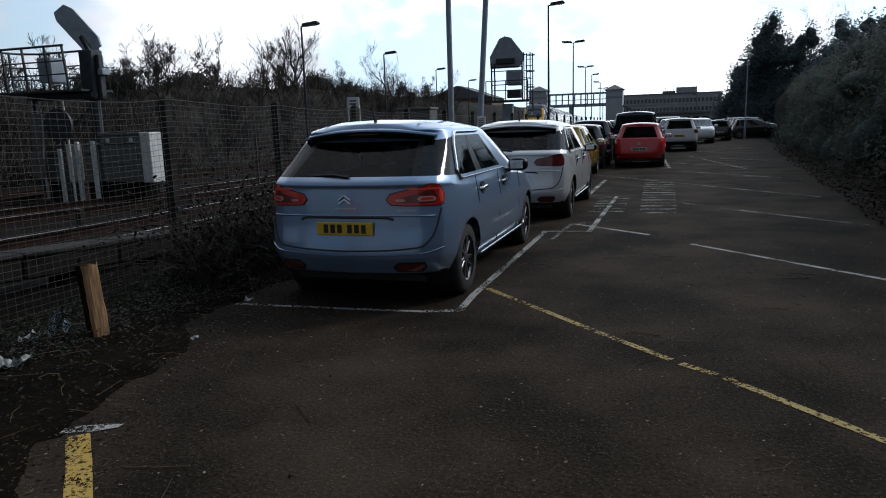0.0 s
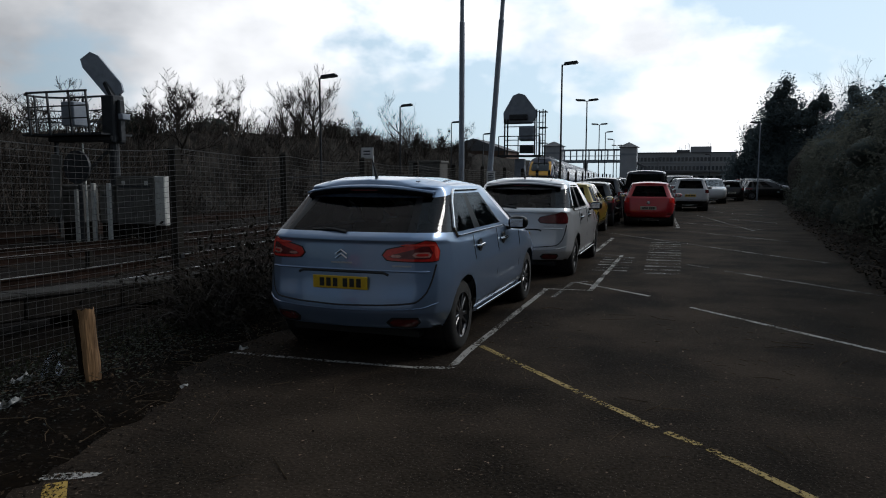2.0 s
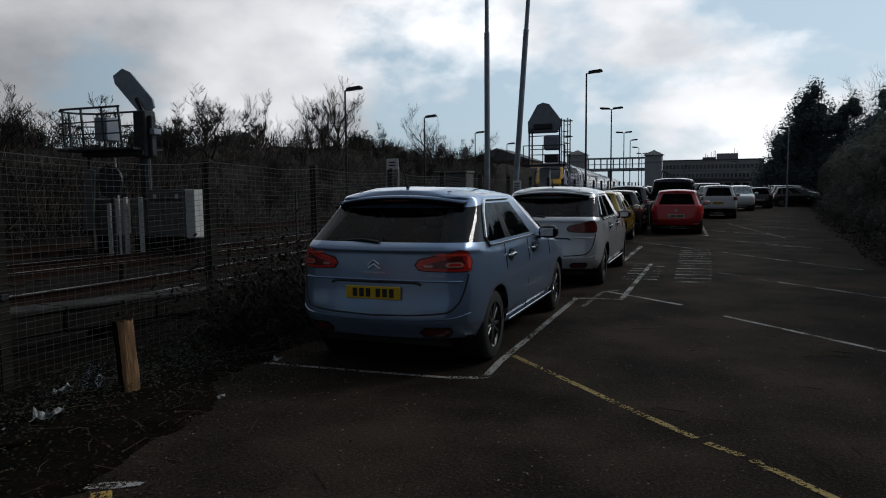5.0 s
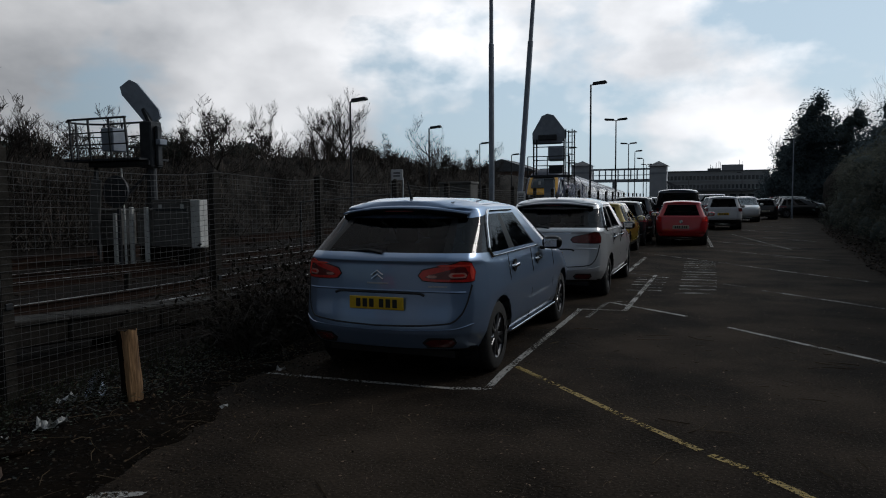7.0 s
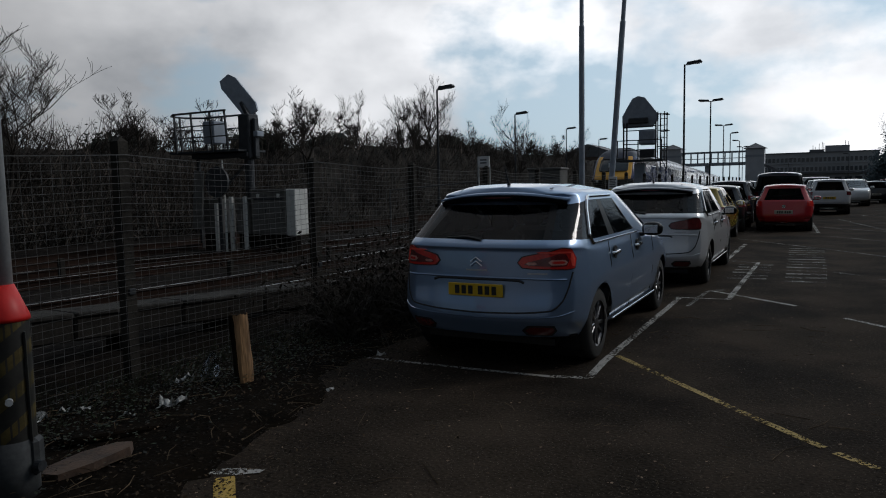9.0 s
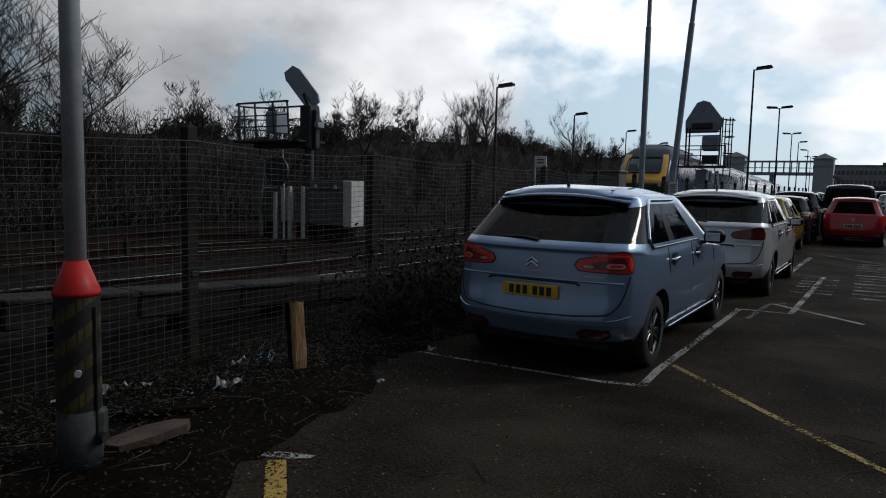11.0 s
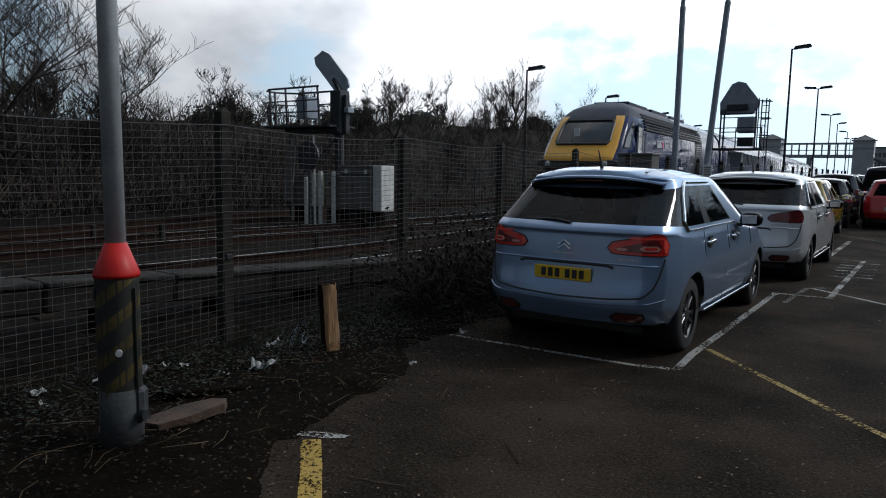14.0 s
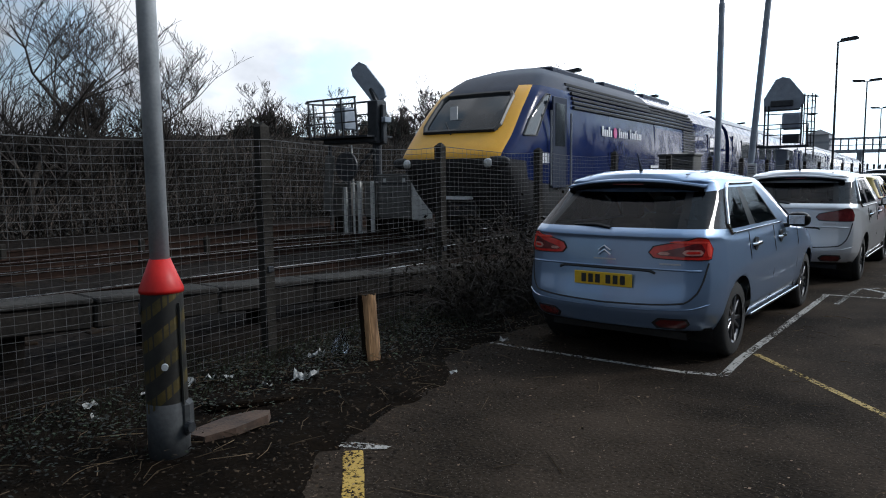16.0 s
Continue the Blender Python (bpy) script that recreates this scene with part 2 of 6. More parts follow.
M["rail_head"] = paint("polished_rail_head", (0.25, 0.25, 0.25), (0.42, 0.42, 0.42), 10, 0.28, 1.0)
M["white_paint"] = paint("weathered_white_paint", (0.45, 0.45, 0.43), (0.66, 0.66, 0.63), 6, 0.6)
M["cab_grey"] = paint("grey_cabinet_paint", (0.07, 0.068, 0.062), (0.14, 0.135, 0.125), 4, 0.6, 0, 0.1)
M["litter_white"] = paint("crumpled_white_litter", (0.16, 0.16, 0.155), (0.46, 0.46, 0.44), 12, 0.6, 0, 0.5)
M["clear_plastic"] = tinted_glass("clear_plastic_film", (0.75, 0.78, 0.78), 0.12)
M["tyre"] = paint("tyre_rubber", (0.010, 0.010, 0.010), (0.022, 0.021, 0.020), 12, 0.85, 0, 0.2)
M["alloy"] = paint("alloy_wheel", (0.20, 0.20, 0.21), (0.32, 0.32, 0.33), 10, 0.35, 0.9)
M["dark_alloy"] = paint("dark_wheel_rim", (0.10, 0.10, 0.105), (0.20, 0.20, 0.21), 10, 0.3, 0.8)
M["trim"] = paint("black_plastic_trim", (0.010, 0.010, 0.011), (0.020, 0.020, 0.021), 20, 0.45)
M["gloss_black"] = paint("gloss_black_panel", (0.008, 0.008, 0.009), (0.012, 0.012, 0.013), 4, 0.3, spec=0.08)
M["chrome"] = paint("chrome_strip", (0.62, 0.63, 0.65), (0.75, 0.76, 0.78), 20, 0.12, 1.0)
M["badge_grey"] = paint("satin_badge", (0.40, 0.41, 0.43), (0.52, 0.53, 0.55), 20, 0.35, 0.4)
M["car_glass"] = tinted_glass("tinted_car_glass", (0.20, 0.225, 0.23), shine=0.24)
M["quarter_glass"] = tinted_glass("dark_quarter_glass", (0.10, 0.115, 0.12), shine=0.5)
M["clear_glass"] = tinted_glass("side_car_glass", (0.20, 0.22, 0.225), shine=0.5)
M["screen_glass"] = tinted_glass("clear_windscreen_glass", (0.72, 0.76, 0.75), shine=0.8)
M["lens_red"] = paint("red_tail_lens", (0.60, 0.022, 0.018), (0.74, 0.036, 0.026), 20, 0.15, 0, 0, coat=0.8)
M["lens_bright"] = paint("bright_red_lens", (0.9, 0.07, 0.05), (0.95, 0.12, 0.08), 20, 0.2, 0, 0, coat=0.3)
M["lens_dark"] = paint("smoked_red_lens", (0.10, 0.010, 0.012), (0.17, 0.02, 0.022), 20, 0.15, coat=1.0)
M["lens_pink"] = paint("pale_pink_lens", (0.55, 0.22, 0.18), (0.72, 0.36, 0.30), 20, 0.15, 0.1, coat=1.0)
M["plate_yellow"] = paint("yellow_plate", (0.74, 0.46, 0.02), (0.82, 0.53, 0.03), 14, 0.4)
M["plate_pale"] = paint("faded_pale_plate", (0.42, 0.40, 0.32), (0.52, 0.50, 0.42), 14, 0.4)
M["plate_black"] = paint("plate_characters", (0.02, 0.02, 0.02), (0.03, 0.03, 0.03), 14, 0.5)
M["seat"] = paint("dark_seat_cloth", (0.02, 0.02, 0.022), (0.04, 0.04, 0.042), 14, 0.9)
M["bark"] = paint("grey_brown_bark", (0.020, 0.016, 0.013), (0.055, 0.045, 0.036), 8, 0.9, 0, 0.4)
M["twig"] = paint("bare_twigs", (0.03, 0.026, 0.024), (0.07, 0.06, 0.053), 5, 0.9, spec=0.15)
M["stem"] = scattered(paint("mixed_bare_stems", (0.03, 0.025, 0.021), (0.085, 0.07, 0.06), 3, 0.9, spec=0.15), 0.4, 3.0)
M["conifer"] = leaf_paint("dark_conifer_needles", (0.07, 0.098, 0.112), (0.115, 0.145, 0.155), 1.2, 0.5)
M["ivy"] = leaf_paint("dark_ivy_leaves", (0.055, 0.062, 0.052), (0.105, 0.11, 0.092), 1.5, 0.5)
M["bramble"] = paint("withered_bramble_leaves", (0.010, 0.009, 0.007), (0.034, 0.028, 0.020), 2, 0.85, spec=0.15)
M["scrub_leaf"] = paint("dull_scrub_leaves", (0.022, 0.022, 0.020), (0.06, 0.056, 0.050), 2, 0.85, spec=0.12)
M["inner_leaf"] = paint("shaded_inner_foliage", (0.04, 0.052, 0.05), (0.075, 0.09, 0.085), 1.4, 0.9, 0, 0.6, 9, spec=0.05)
M["dry_leaf"] = scattered(paint("fallen_dry_leaves", (0.012, 0.008, 0.005), (0.045, 0.030, 0.018), 1.6, 0.9, spec=0.15), 0.2, 2.4)
M["ground_ivy"] = scattered(paint("small_ivy_leaves", (0.007, 0.011, 0.006), (0.022, 0.031, 0.015), 1.5, 0.6, spec=0.2), 0.2, 2.2)
M["chips"] = scattered(paint("pale_chips_and_leaf_bits", (0.022, 0.015, 0.010), (0.075, 0.055, 0.04), 6, 0.9, spec=0.1), 0.3, 4.5)
M["grass"] = paint("dull_winter_grass", (0.02, 0.028, 0.010), (0.06, 0.07, 0.028), 2, 0.8)
M["scrub"] = paint("winter_scrub", (0.012, 0.0112, 0.0105), (0.048, 0.043, 0.038), 1.6, 0.97, 0, 1.0, 12, spec=0.05, lo=.42, hi=.62)
M["navy"] = streaky_gloss(paint("navy_train_paint", (0.008, 0.015, 0.062), (0.013, 0.024, 0.085), 2, 0.3, 0.0, 0.02, 6, spec=0.09), 3.2, 0.10, 0.22)
M["train_yellow"] = paint("yellow_warning_panel", (0.70, 0.34, 0.02), (0.80, 0.41, 0.03), 3, 0.4, 0, 0.02)
M["train_dark"] = paint("sooty_black_underframe", (0.008, 0.008, 0.010), (0.024, 0.023, 0.024), 5, 0.7, 0.1)
M["train_roof"] = paint("grimy_dark_roof", (0.014, 0.019, 0.036), (0.036, 0.043, 0.066), 3, 0.5, 0, 0.1, spec=0.10)
M["train_grey"] = paint("dull_silver_panel", (0.16, 0.17, 0.19), (0.25, 0.26, 0.28), 3, 0.45, 0.0)
M["train_glass"] = paint("dark_train_window", (0.016, 0.02, 0.024), (0.028, 0.033, 0.038), 3, 0.06, spec=0.6)
M["decal_white"] = paint("white_vinyl", (0.6, 0.6, 0.62), (0.72, 0.72, 0.74), 6, 0.4)
M["decal_pink"] = paint("pink_vinyl", (0.5, 0.06, 0.20), (0.6, 0.1, 0.26), 6, 0.4)
M["lamp_glass"] = paint("headlamp_glass", (0.5, 0.5, 0.48), (0.7, 0.7, 0.68), 10, 0.08, 0.4, coat=1.0)
M["brick"] = paint("brown_brick", (0.10, 0.065, 0.05), (0.19, 0.13, 0.10), 1.2, 0.9, 0, 0.2, 14)
M["office"] = paint("grey_concrete_cladding", (0.30, 0.305, 0.32), (0.40, 0.405, 0.42), 0.3, 0.85, 0, 0, 3)
M["roof_slate"] = paint("grey_slate_roof", (0.09, 0.093, 0.10), (0.16, 0.165, 0.18), 1.0, 0.8, 0, 0.2, 10)
M["pane"] = paint("dull_window_pane", (0.03, 0.04, 0.05), (0.07, 0.085, 0.10), 0.5, 0.1, coat=0.5)
M["bridge"] = paint("blue_grey_bridge_paint", (0.24, 0.27, 0.31), (0.34, 0.37, 0.41), 0.8, 0.6)
M["tower"] = paint("pale_grey_cladding", (0.38, 0.40, 0.43), (0.50, 0.52, 0.55), 0.8, 0.6)
M["sign_white"] = paint("white_sign_board", (0.68, 0.68, 0.68), (0.78, 0.78, 0.78), 6, 0.5)
M["sign_yellow"] = paint("yellow_notice", (0.72, 0.5, 0.05), (0.8, 0.56, 0.08), 6, 0.5)
M["sign_text"] = paint("dark_sign_lettering", (0.03, 0.03, 0.04), (0.04, 0.04, 0.05), 6, 0.6)
M["slab"] = paint("broken_concrete_slab", (0.022, 0.013, 0.009), (0.085, 0.05, 0.032), 6, 0.9, 0, 0.6, 40)


def car_paint(name, c, metal=0.5, rough=0.32):
    return paint(name, tuple(v * 0.93 for v in c), c, 1.5, rough, metal, 0, 6, coat=1.0)


# ---- mesh tools ----
class Geo:
    def __init__(self):
        self.v, self.f = [], []

    def add(self, verts, faces):
        o = len(self.v)
        self.v += [tuple(p) for p in verts]
        self.f += [tuple(i + o for i in q) for q in faces]
        return self

    def box(self, x0, y0, z0, x1, y1, z1, c=0.0):
        """A box with all edges chamfered by c."""
        if c <= 0:
            p = [(x, y, z) for z in (z0, z1) for y in (y0, y1) for x in (x0, x1)]
            return self.add(p, [(0, 2, 3, 1), (4, 5, 7, 6), (0, 1, 5, 4), (2, 6, 7, 3), (0, 4, 6, 2), (1, 3, 7, 5)])
        lo, hi = (x0, y0, z0), (x1, y1, z1)
        idx, p = {}, []
        for sx in (0, 1):
            for sy in (0, 1):
                for sz in (0, 1):
                    s = (sx, sy, sz)
                    for ax in range(3):
                        q = [(hi if s[a] else lo)[a] + (0 if a == ax else (-c if s[a] else c)) for a in range(3)]
                        idx[s, ax] = len(p)
                        p.append(q)
        f = []
        for ax in range(3):
            b, d = [a for a in range(3) if a != ax]
            for sv in (0, 1):
                ring = []
                for u, w in ((0, 0), (1, 0), (1, 1), (0, 1)):
                    s = [0, 0, 0]
                    s[ax], s[b], s[d] = sv, u, w
                    ring.append(idx[tuple(s), ax])
                f.append(ring)
        for ax in range(3):
            b, d = [a for a in range(3) if a != ax]
            for u in (0, 1):
                for w in (0, 1):
                    s0, s1 = [0, 0, 0], [0, 0, 0]
                    s0[b], s0[d], s1[b], s1[d] = u, w, u, w
                    s1[ax] = 1
                    s0, s1 = tuple(s0), tuple(s1)
                    f.append((idx[s0, b], idx[s1, b], idx[s1, d], idx[s0, d]))
        for sx in (0, 1):
            for sy in (0, 1):
                for sz in (0, 1):
                    f.append(tuple(idx[(sx, sy, sz), a] for a in range(3)))
        return self.add(p, f)

    def tube(self, pts, radii, seg=8, caps=True):
        pts = [Vector(p) for p in pts]
        if not hasattr(radii, "__len__"):
            radii = [radii] * len(pts)
        rings, o = [], len(self.v)
        for i, p in enumerate(pts):
            d = (pts[min(i + 1, len(pts) - 1)] - pts[max(i - 1, 0)]).normalized()
            a = d.orthogonal().normalized() if i == 0 else (rings[-1] - d * rings[-1].dot(d)).normalized()
            rings.append(a)
            b = d.cross(a)
            for k in range(seg):
                t = 2 * math.pi * k / seg
                self.v.append(tuple(p + (a * math.cos(t) + b * math.sin(t)) * radii[i]))
        for i in range(len(pts) - 1):
            for k in range(seg):
                k2 = (k + 1) % seg
                self.f.append((o + i * seg + k, o + i * seg + k2, o + (i + 1) * seg + k2, o + (i + 1) * seg + k))
        if caps:
            self.f.append(tuple(o + k for k in range(seg))[::-1])
            self.f.append(tuple(o + (len(pts) - 1) * seg + k for k in range(seg)))
        return self

    def bar(self, a, b, w):
        """A square bar between two points."""
        return self.tube([a, b], w * 0.7071, 4)

    def prism(self, outline, axis, a, b):
        """An outline in the plane across axis, pushed from a to b."""
        n = len(outline)

        def at(p, s):
            return {"x": (s, p[0], p[1]), "y": (p[0], s, p[1]), "z": (p[0], p[1], s)}[axis]
        self.add([at(p, a) for p in outline] + [at(p, b) for p in outline],
                 [tuple(range(n))[::-1], tuple(range(n, 2 * n))] + [(i, (i + 1) % n, n + (i + 1) % n, n + i) for i in range(n)])
        return self

    def turned(self, m, start=0):
        for i in range(start, len(self.v)):
            self.v[i] = tuple(m @ Vector(self.v[i]))
        return self


def mesh_of(name, geo, mat, smooth=False, keep=False):
    me = bpy.data.meshes.new(name)
    me.from_pydata(geo.v, [], geo.f)
    if smooth:
        me.polygons.foreach_set("use_smooth", [True] * len(me.polygons))
    me.materials.append(mat)
    bm = bmesh.new()
    bm.from_mesh(me)
    if len(bm.faces) < 60000 and not keep:
        bmesh.ops.recalc_face_normals(bm, faces=bm.faces)
    bm.to_mesh(me)
    bm.free()
    me.update()
    return me


def part(name, geo, mat, parent=None, label="", smooth=False, m=None, kind="", keep=False):
    data = geo if isinstance(geo, bpy.types.Mesh) else mesh_of(name, geo, mat, smooth, keep)
    ob = new(name, data)
    if parent is not None:
        ob.parent = parent
    if m is not None:
        ob.matrix_basis = m
    return tagged(ob, label=label, kind=kind)


def thing(name, m, label, category, group="", kind=""):
    ob = new(name)
    ob.empty_display_size = 0.2
    ob.matrix_basis = m
    return tagged(ob, label, category, group, kind)


def smoothstep(a, b, x):
    t = min(1, max(0, (x - a) / (b - a)))
    return t * t * (3 - 2 * t)


def catmull(pts, n):
    """Points on a smooth curve through pts, n steps per span (numpy, along axis 0)."""
    pts = np.asarray(pts, float)
    ext = np.concatenate([2 * pts[:1] - pts[1:2], pts, 2 * pts[-1:] - pts[-2:-1]])
    out = []
    for i in range(len(pts) - 1):
        p0, p1, p2, p3 = ext[i], ext[i + 1], ext[i + 2], ext[i + 3]
        for k in range(n):
            t = k / n
            out.append(0.5 * (2 * p1 + (p2 - p0) * t + (2 * p0 - 5 * p1 + 4 * p2 - p3) * t * t + (3 * p1 - p0 - 3 * p2 + p3) * t ** 3) * 0.55
                       + 0.45 * (p1 + (p2 - p1) * t))
    out.append(pts[-1])
    return np.array(out)


# ---- cars ----
STATIONS = [(0, 0), (.40, .006), (.72, .020), (.90, .050), (.978, .10), (1, .2), (1, .35), (1, .5), (1, .65), (.99, .8), (.955, .90), (.84, .958), (.5, .991), (0, 1)]


def shell(levels, nu, nv, stations=STATIONS):
    """Half of a body as stacked outlines: rows of (half width, rear y, front y, rear z, middle z, front z)."""
    grid = []
    for w, yr, yf, zr, zm, zf in levels:
        row = []
        for fx, fy in stations:
            z = zm + (zr - zm) * (1 - smoothstep(0, .22, fy)) + (zf - zm) * smoothstep(.6, 1, fy)
            row.append((w * fx, yr + (yf - yr) * fy, z))
        grid.append(row)
    g = np.array(grid)
    g = catmull(g, nv)
    return catmull(g.transpose(1, 0, 2), nu).transpose(1, 0, 2)


def split_shell(g, nu, nv, sort, both=True):
    """Faces of the shell by the part that sort(u, v, centre) names, mirrored; left_ and right_ where the name ends in _s."""
    made = {}
    rows, cols = g.shape[:2]
    for side in (1, -1):
        index = {}
        for i in range(rows - 1):
            for j in range(cols - 1):
                c = (g[i, j] + g[i + 1, j] + g[i, j + 1] + g[i + 1, j + 1]) / 4
                key = sort((j + .5) / nu, (i + .5) / nv, c)
                if key is None:
                    continue
                if key.endswith("_s"):
                    key = key + ("r" if side > 0 else "l")
                geo = made.setdefault(key, Geo())
                ids = []
                for a, b in ((i, j), (i, j + 1), (i + 1, j + 1), (i + 1, j)):
                    k = (key, a, b)
                    if k not in index:
                        index[k] = len(geo.v)
                        p = g[a, b]
                        geo.v.append((p[0] * side, p[1], p[2]))
                    ids.append(index[k])
                if len(set(geo.v[q] for q in ids)) < 3:
                    continue
                geo.f.append(tuple(ids) if side > 0 else tuple(ids[::-1]))
    return made


def weld(geo):
    seen, remap, verts = {}, [], []
    for p in geo.v:
        k = tuple(round(c, 4) for c in p)
        if k not in seen:
            seen[k] = len(verts)
            verts.append(p)
        remap.append(seen[k])
    faces = []
    for f in geo.f:
        q = []
        for i in f:
            if not q or remap[i] != q[-1]:
                q.append(remap[i])
        if q[0] == q[-1]:
            q.pop()
        if len(q) > 2:
            faces.append(tuple(q))
    geo.v, geo.f = verts, faces
    return geo


def outward(geo, centre):
    """Turns the faces so that they look away from the car's middle."""
    total = 0.0
    for f in geo.f:
        p = [Vector(geo.v[i]) for i in f]
        n = (p[1] - p[0]).cross(p[2] - p[0])
        total += n.dot(p[0] - centre)
    if total < 0:
        geo.f = [tuple(f[::-1]) for f in geo.f]


WHEELS = {}


def wheel_meshes(rim):
    if rim not in WHEELS:
        r, w = 0.33, 0.21
        t = Geo()
        prof = [(-w / 2, .21), (-w / 2, .30), (-w / 2 + .03, r), (w / 2 - .03, r), (w / 2, .30), (w / 2, .21)]
        seg = 28
        for k in range(seg):
            a = 2 * math.pi * k / seg
            t.v += [(x, q * math.cos(a), q * math.sin(a)) for x, q in prof]
        n = len(prof)
        for k in range(seg):
            k2 = (k + 1) % seg
            for i in range(n - 1):
                t.f.append((k * n + i, k2 * n + i, k2 * n + i + 1, k * n + i + 1))
        g = Geo()
        g.tube([(w / 2 - .06, 0, 0), (w / 2 - .015, 0, 0)], [.07, .055], 12)
        for k in range(10):
            a = 2 * math.pi * k / 10
            s = len(g.v)
            g.box(w / 2 - .045, .045, -.017, w / 2 - .018, .215, .017, .006)
            g.turned(Matrix.Rotation(a + (.09 if k % 2 else -.09), 4, "X"), s)
        ring = Geo()
        for k in range(seg):
            a, b = 2 * math.pi * k / seg, 2 * math.pi * (k + 1) / seg
            for x0, q0, x1, q1 in ((w / 2 - .01, .222, w / 2 - .03, .195), (w / 2 - .03, .195, -.03, .19)):
                ring.add([(x0, q0 * math.cos(a), q0 * math.sin(a)), (x0, q0 * math.cos(b), q0 * math.sin(b)), (x1, q1 * math.cos(b), q1 * math.sin(b)), (x1, q1 * math.cos(a), q1 * math.sin(a))], [(0, 1, 2, 3)])
        g.add(ring.v, ring.f)
        hub = Geo().tube([(-.04, 0, 0), (w / 2 - .09, 0, 0)], .17, 16)
        WHEELS[rim] = (mesh_of("tyre", t, M["tyre"], True), mesh_of("rim", g, M[rim]), mesh_of("brake_disc", hub, M["dark_steel"]))
    return WHEELS[rim]


def snap_arch(geo, centres, r):
    """Draws the rim of each cut wheel arch onto a circle."""
    count = {}
    for f in geo.f:
        for a, b in zip(f, f[1:] + f[:1]):
            k = (min(a, b), max(a, b))
            count[k] = count.get(k, 0) + 1
    rim = {i for k, n in count.items() if n == 1 for i in k}
    for i in rim:
        x, y, z = geo.v[i]
        if abs(x) < .6:
            continue
        for cy, cz in centres:
            d = math.hypot(y - cy, z - cz)
            if d < r * 1.35 and z > .17:
                geo.v[i] = (x, cy + (y - cy) / d * r, cz + (z - cz) / d * r)
    return geo


def make_car(name, m, levels, axles, colour, label, kind_of, fine=(5, 4), rim="dark_alloy", rear=None, glass=None, plate=True, group="parked cars", lens="lens_red", pillars=True):
    car = thing(name, m, label, kind_of, group)
    nu, nv = fine
    g = shell(levels, nu, nv)
    r_arch = .375
    cz = .33
    cfg = dict(rear_u=2.15, rear_v=(6.12, 6.92), tail_u=(1.85, 4.1), tail_v=(4.42, 5.22), quarter=(3.15, 4.45), side=((4.75, 6.0), (6.4, 8.0)), screen=9.3, low_v=1.6)
    cfg.update(rear or {})

    def sort(u, v, c):
        for ay in axles:
            if math.hypot(c[1] - ay, c[2] - cz) < r_arch - .02 and v < 5 and abs(c[0]) > .55:
                return None
        lo, hi = cfg["rear_v"]
        if lo < v < hi:
            if u < cfg["rear_u"]:
                return "rear_window"
            if u > cfg["screen"]:
                return "windscreen"
            if cfg["quarter"][0] < u < cfg["quarter"][1]:
                return "quarter_window_s"
            for i, (a, b) in enumerate(cfg["side"]):
                if a < u < b:
                    return ("rear_door_window_s", "front_door_window_s")[i]
            if pillars and u < cfg["quarter"][0]:
                return "pillar_s"
            if pillars and cfg["quarter"][1] < u < 8.1:
                return ("window_frame_s", "door_pillar_s", "front_pillar_s")[sum(u > q for q in (cfg["side"][0][1], cfg["side"][1][1]))]
        a, b = cfg["tail_v"]
        if cfg["tail_u"][0] < u < cfg["tail_u"][1] and a < v < b:
            # rounded ends, the inner one tapering
            t = (u - cfg["tail_u"][0]) / (cfg["tail_u"][1] - cfg["tail_u"][0])
            full = min(1.0, .45 + .55 * math.sqrt(min(1, t * 4)), .35 + .65 * math.sqrt(min(1, (1 - t) * 5)))
            if nu < 8 or abs(v - (a + b) / 2 - .03) < (b - a) / 2 * full:
                return "tail_light_s"
        if v < cfg["low_v"] and cfg["low_v"] > 0:
            return "lower_trim"
        return "body"
    pieces = split_shell(g, nu, nv, sort)
    glass = glass or "car_glass"
    mats = dict(body=colour, lower_trim=M["trim"] if cfg.get("trim") else colour, rear_window=M[glass], windscreen=M["screen_glass"], quarter_window_s=M["quarter_glass"], rear_door_window_s=M["clear_glass"], front_door_window_s=M["clear_glass"],
                pillar_s=M["gloss_black"], window_frame_s=M["gloss_black"], door_pillar_s=M["gloss_black"], front_pillar_s=M["gloss_black"], tail_light_s=M[lens])
    for key, geo in pieces.items():
        base = key[:-1] if key.endswith(("_sr", "_sl")) else key
        weld(geo)
        outward(geo, Vector((0, (levels[0][1] + levels[0][2]) / 2, .8)))
        if base in ("body", "lower_trim"):
            snap_arch(geo, [(ay, cz) for ay in axles], r_arch)
        nm = base[:-2] if base.endswith("_s") else base
        if nm == "lower_trim":
            nm = "lower_body"
        part(nm, geo, mats[base], car, {"tail_light": "red tail light", "rear_window": "dark tinted rear window"}.get(nm, ""), smooth=True, keep=True)
    # floor pan and arch liners
    w, yr, yf = levels[1][0], levels[0][1], levels[0][2]
    pan = Geo().box(-w + .2, yr + .1, .2, w - .2, yf - .1, .26)
    for ay in axles:
        for s in (-1, 1):
            pan.tube([(s * (w - .42), ay, cz), (s * (w - .03), ay, cz)], r_arch - .005, 20, caps=False)
            pan.add([(s * (w - .42), ay + math.cos(t * .314) * r_arch, cz + math.sin(t * .314) * r_arch) for t in range(20)], [tuple(range(20))])
    part("floor_pan", pan, M["trim"], car)
    tyre, rimm, disc = wheel_meshes(rim)
    for ay in axles:
        for s in (-1, 1):
            wm = Matrix.Translation((s * (levels[2][0] - .125), ay, cz)) @ Matrix.Rotation(0 if s > 0 else math.pi, 4, "Z")
            wh = part("wheel", tyre, None, car, m=wm)
            part("rim", rimm, None, wh)
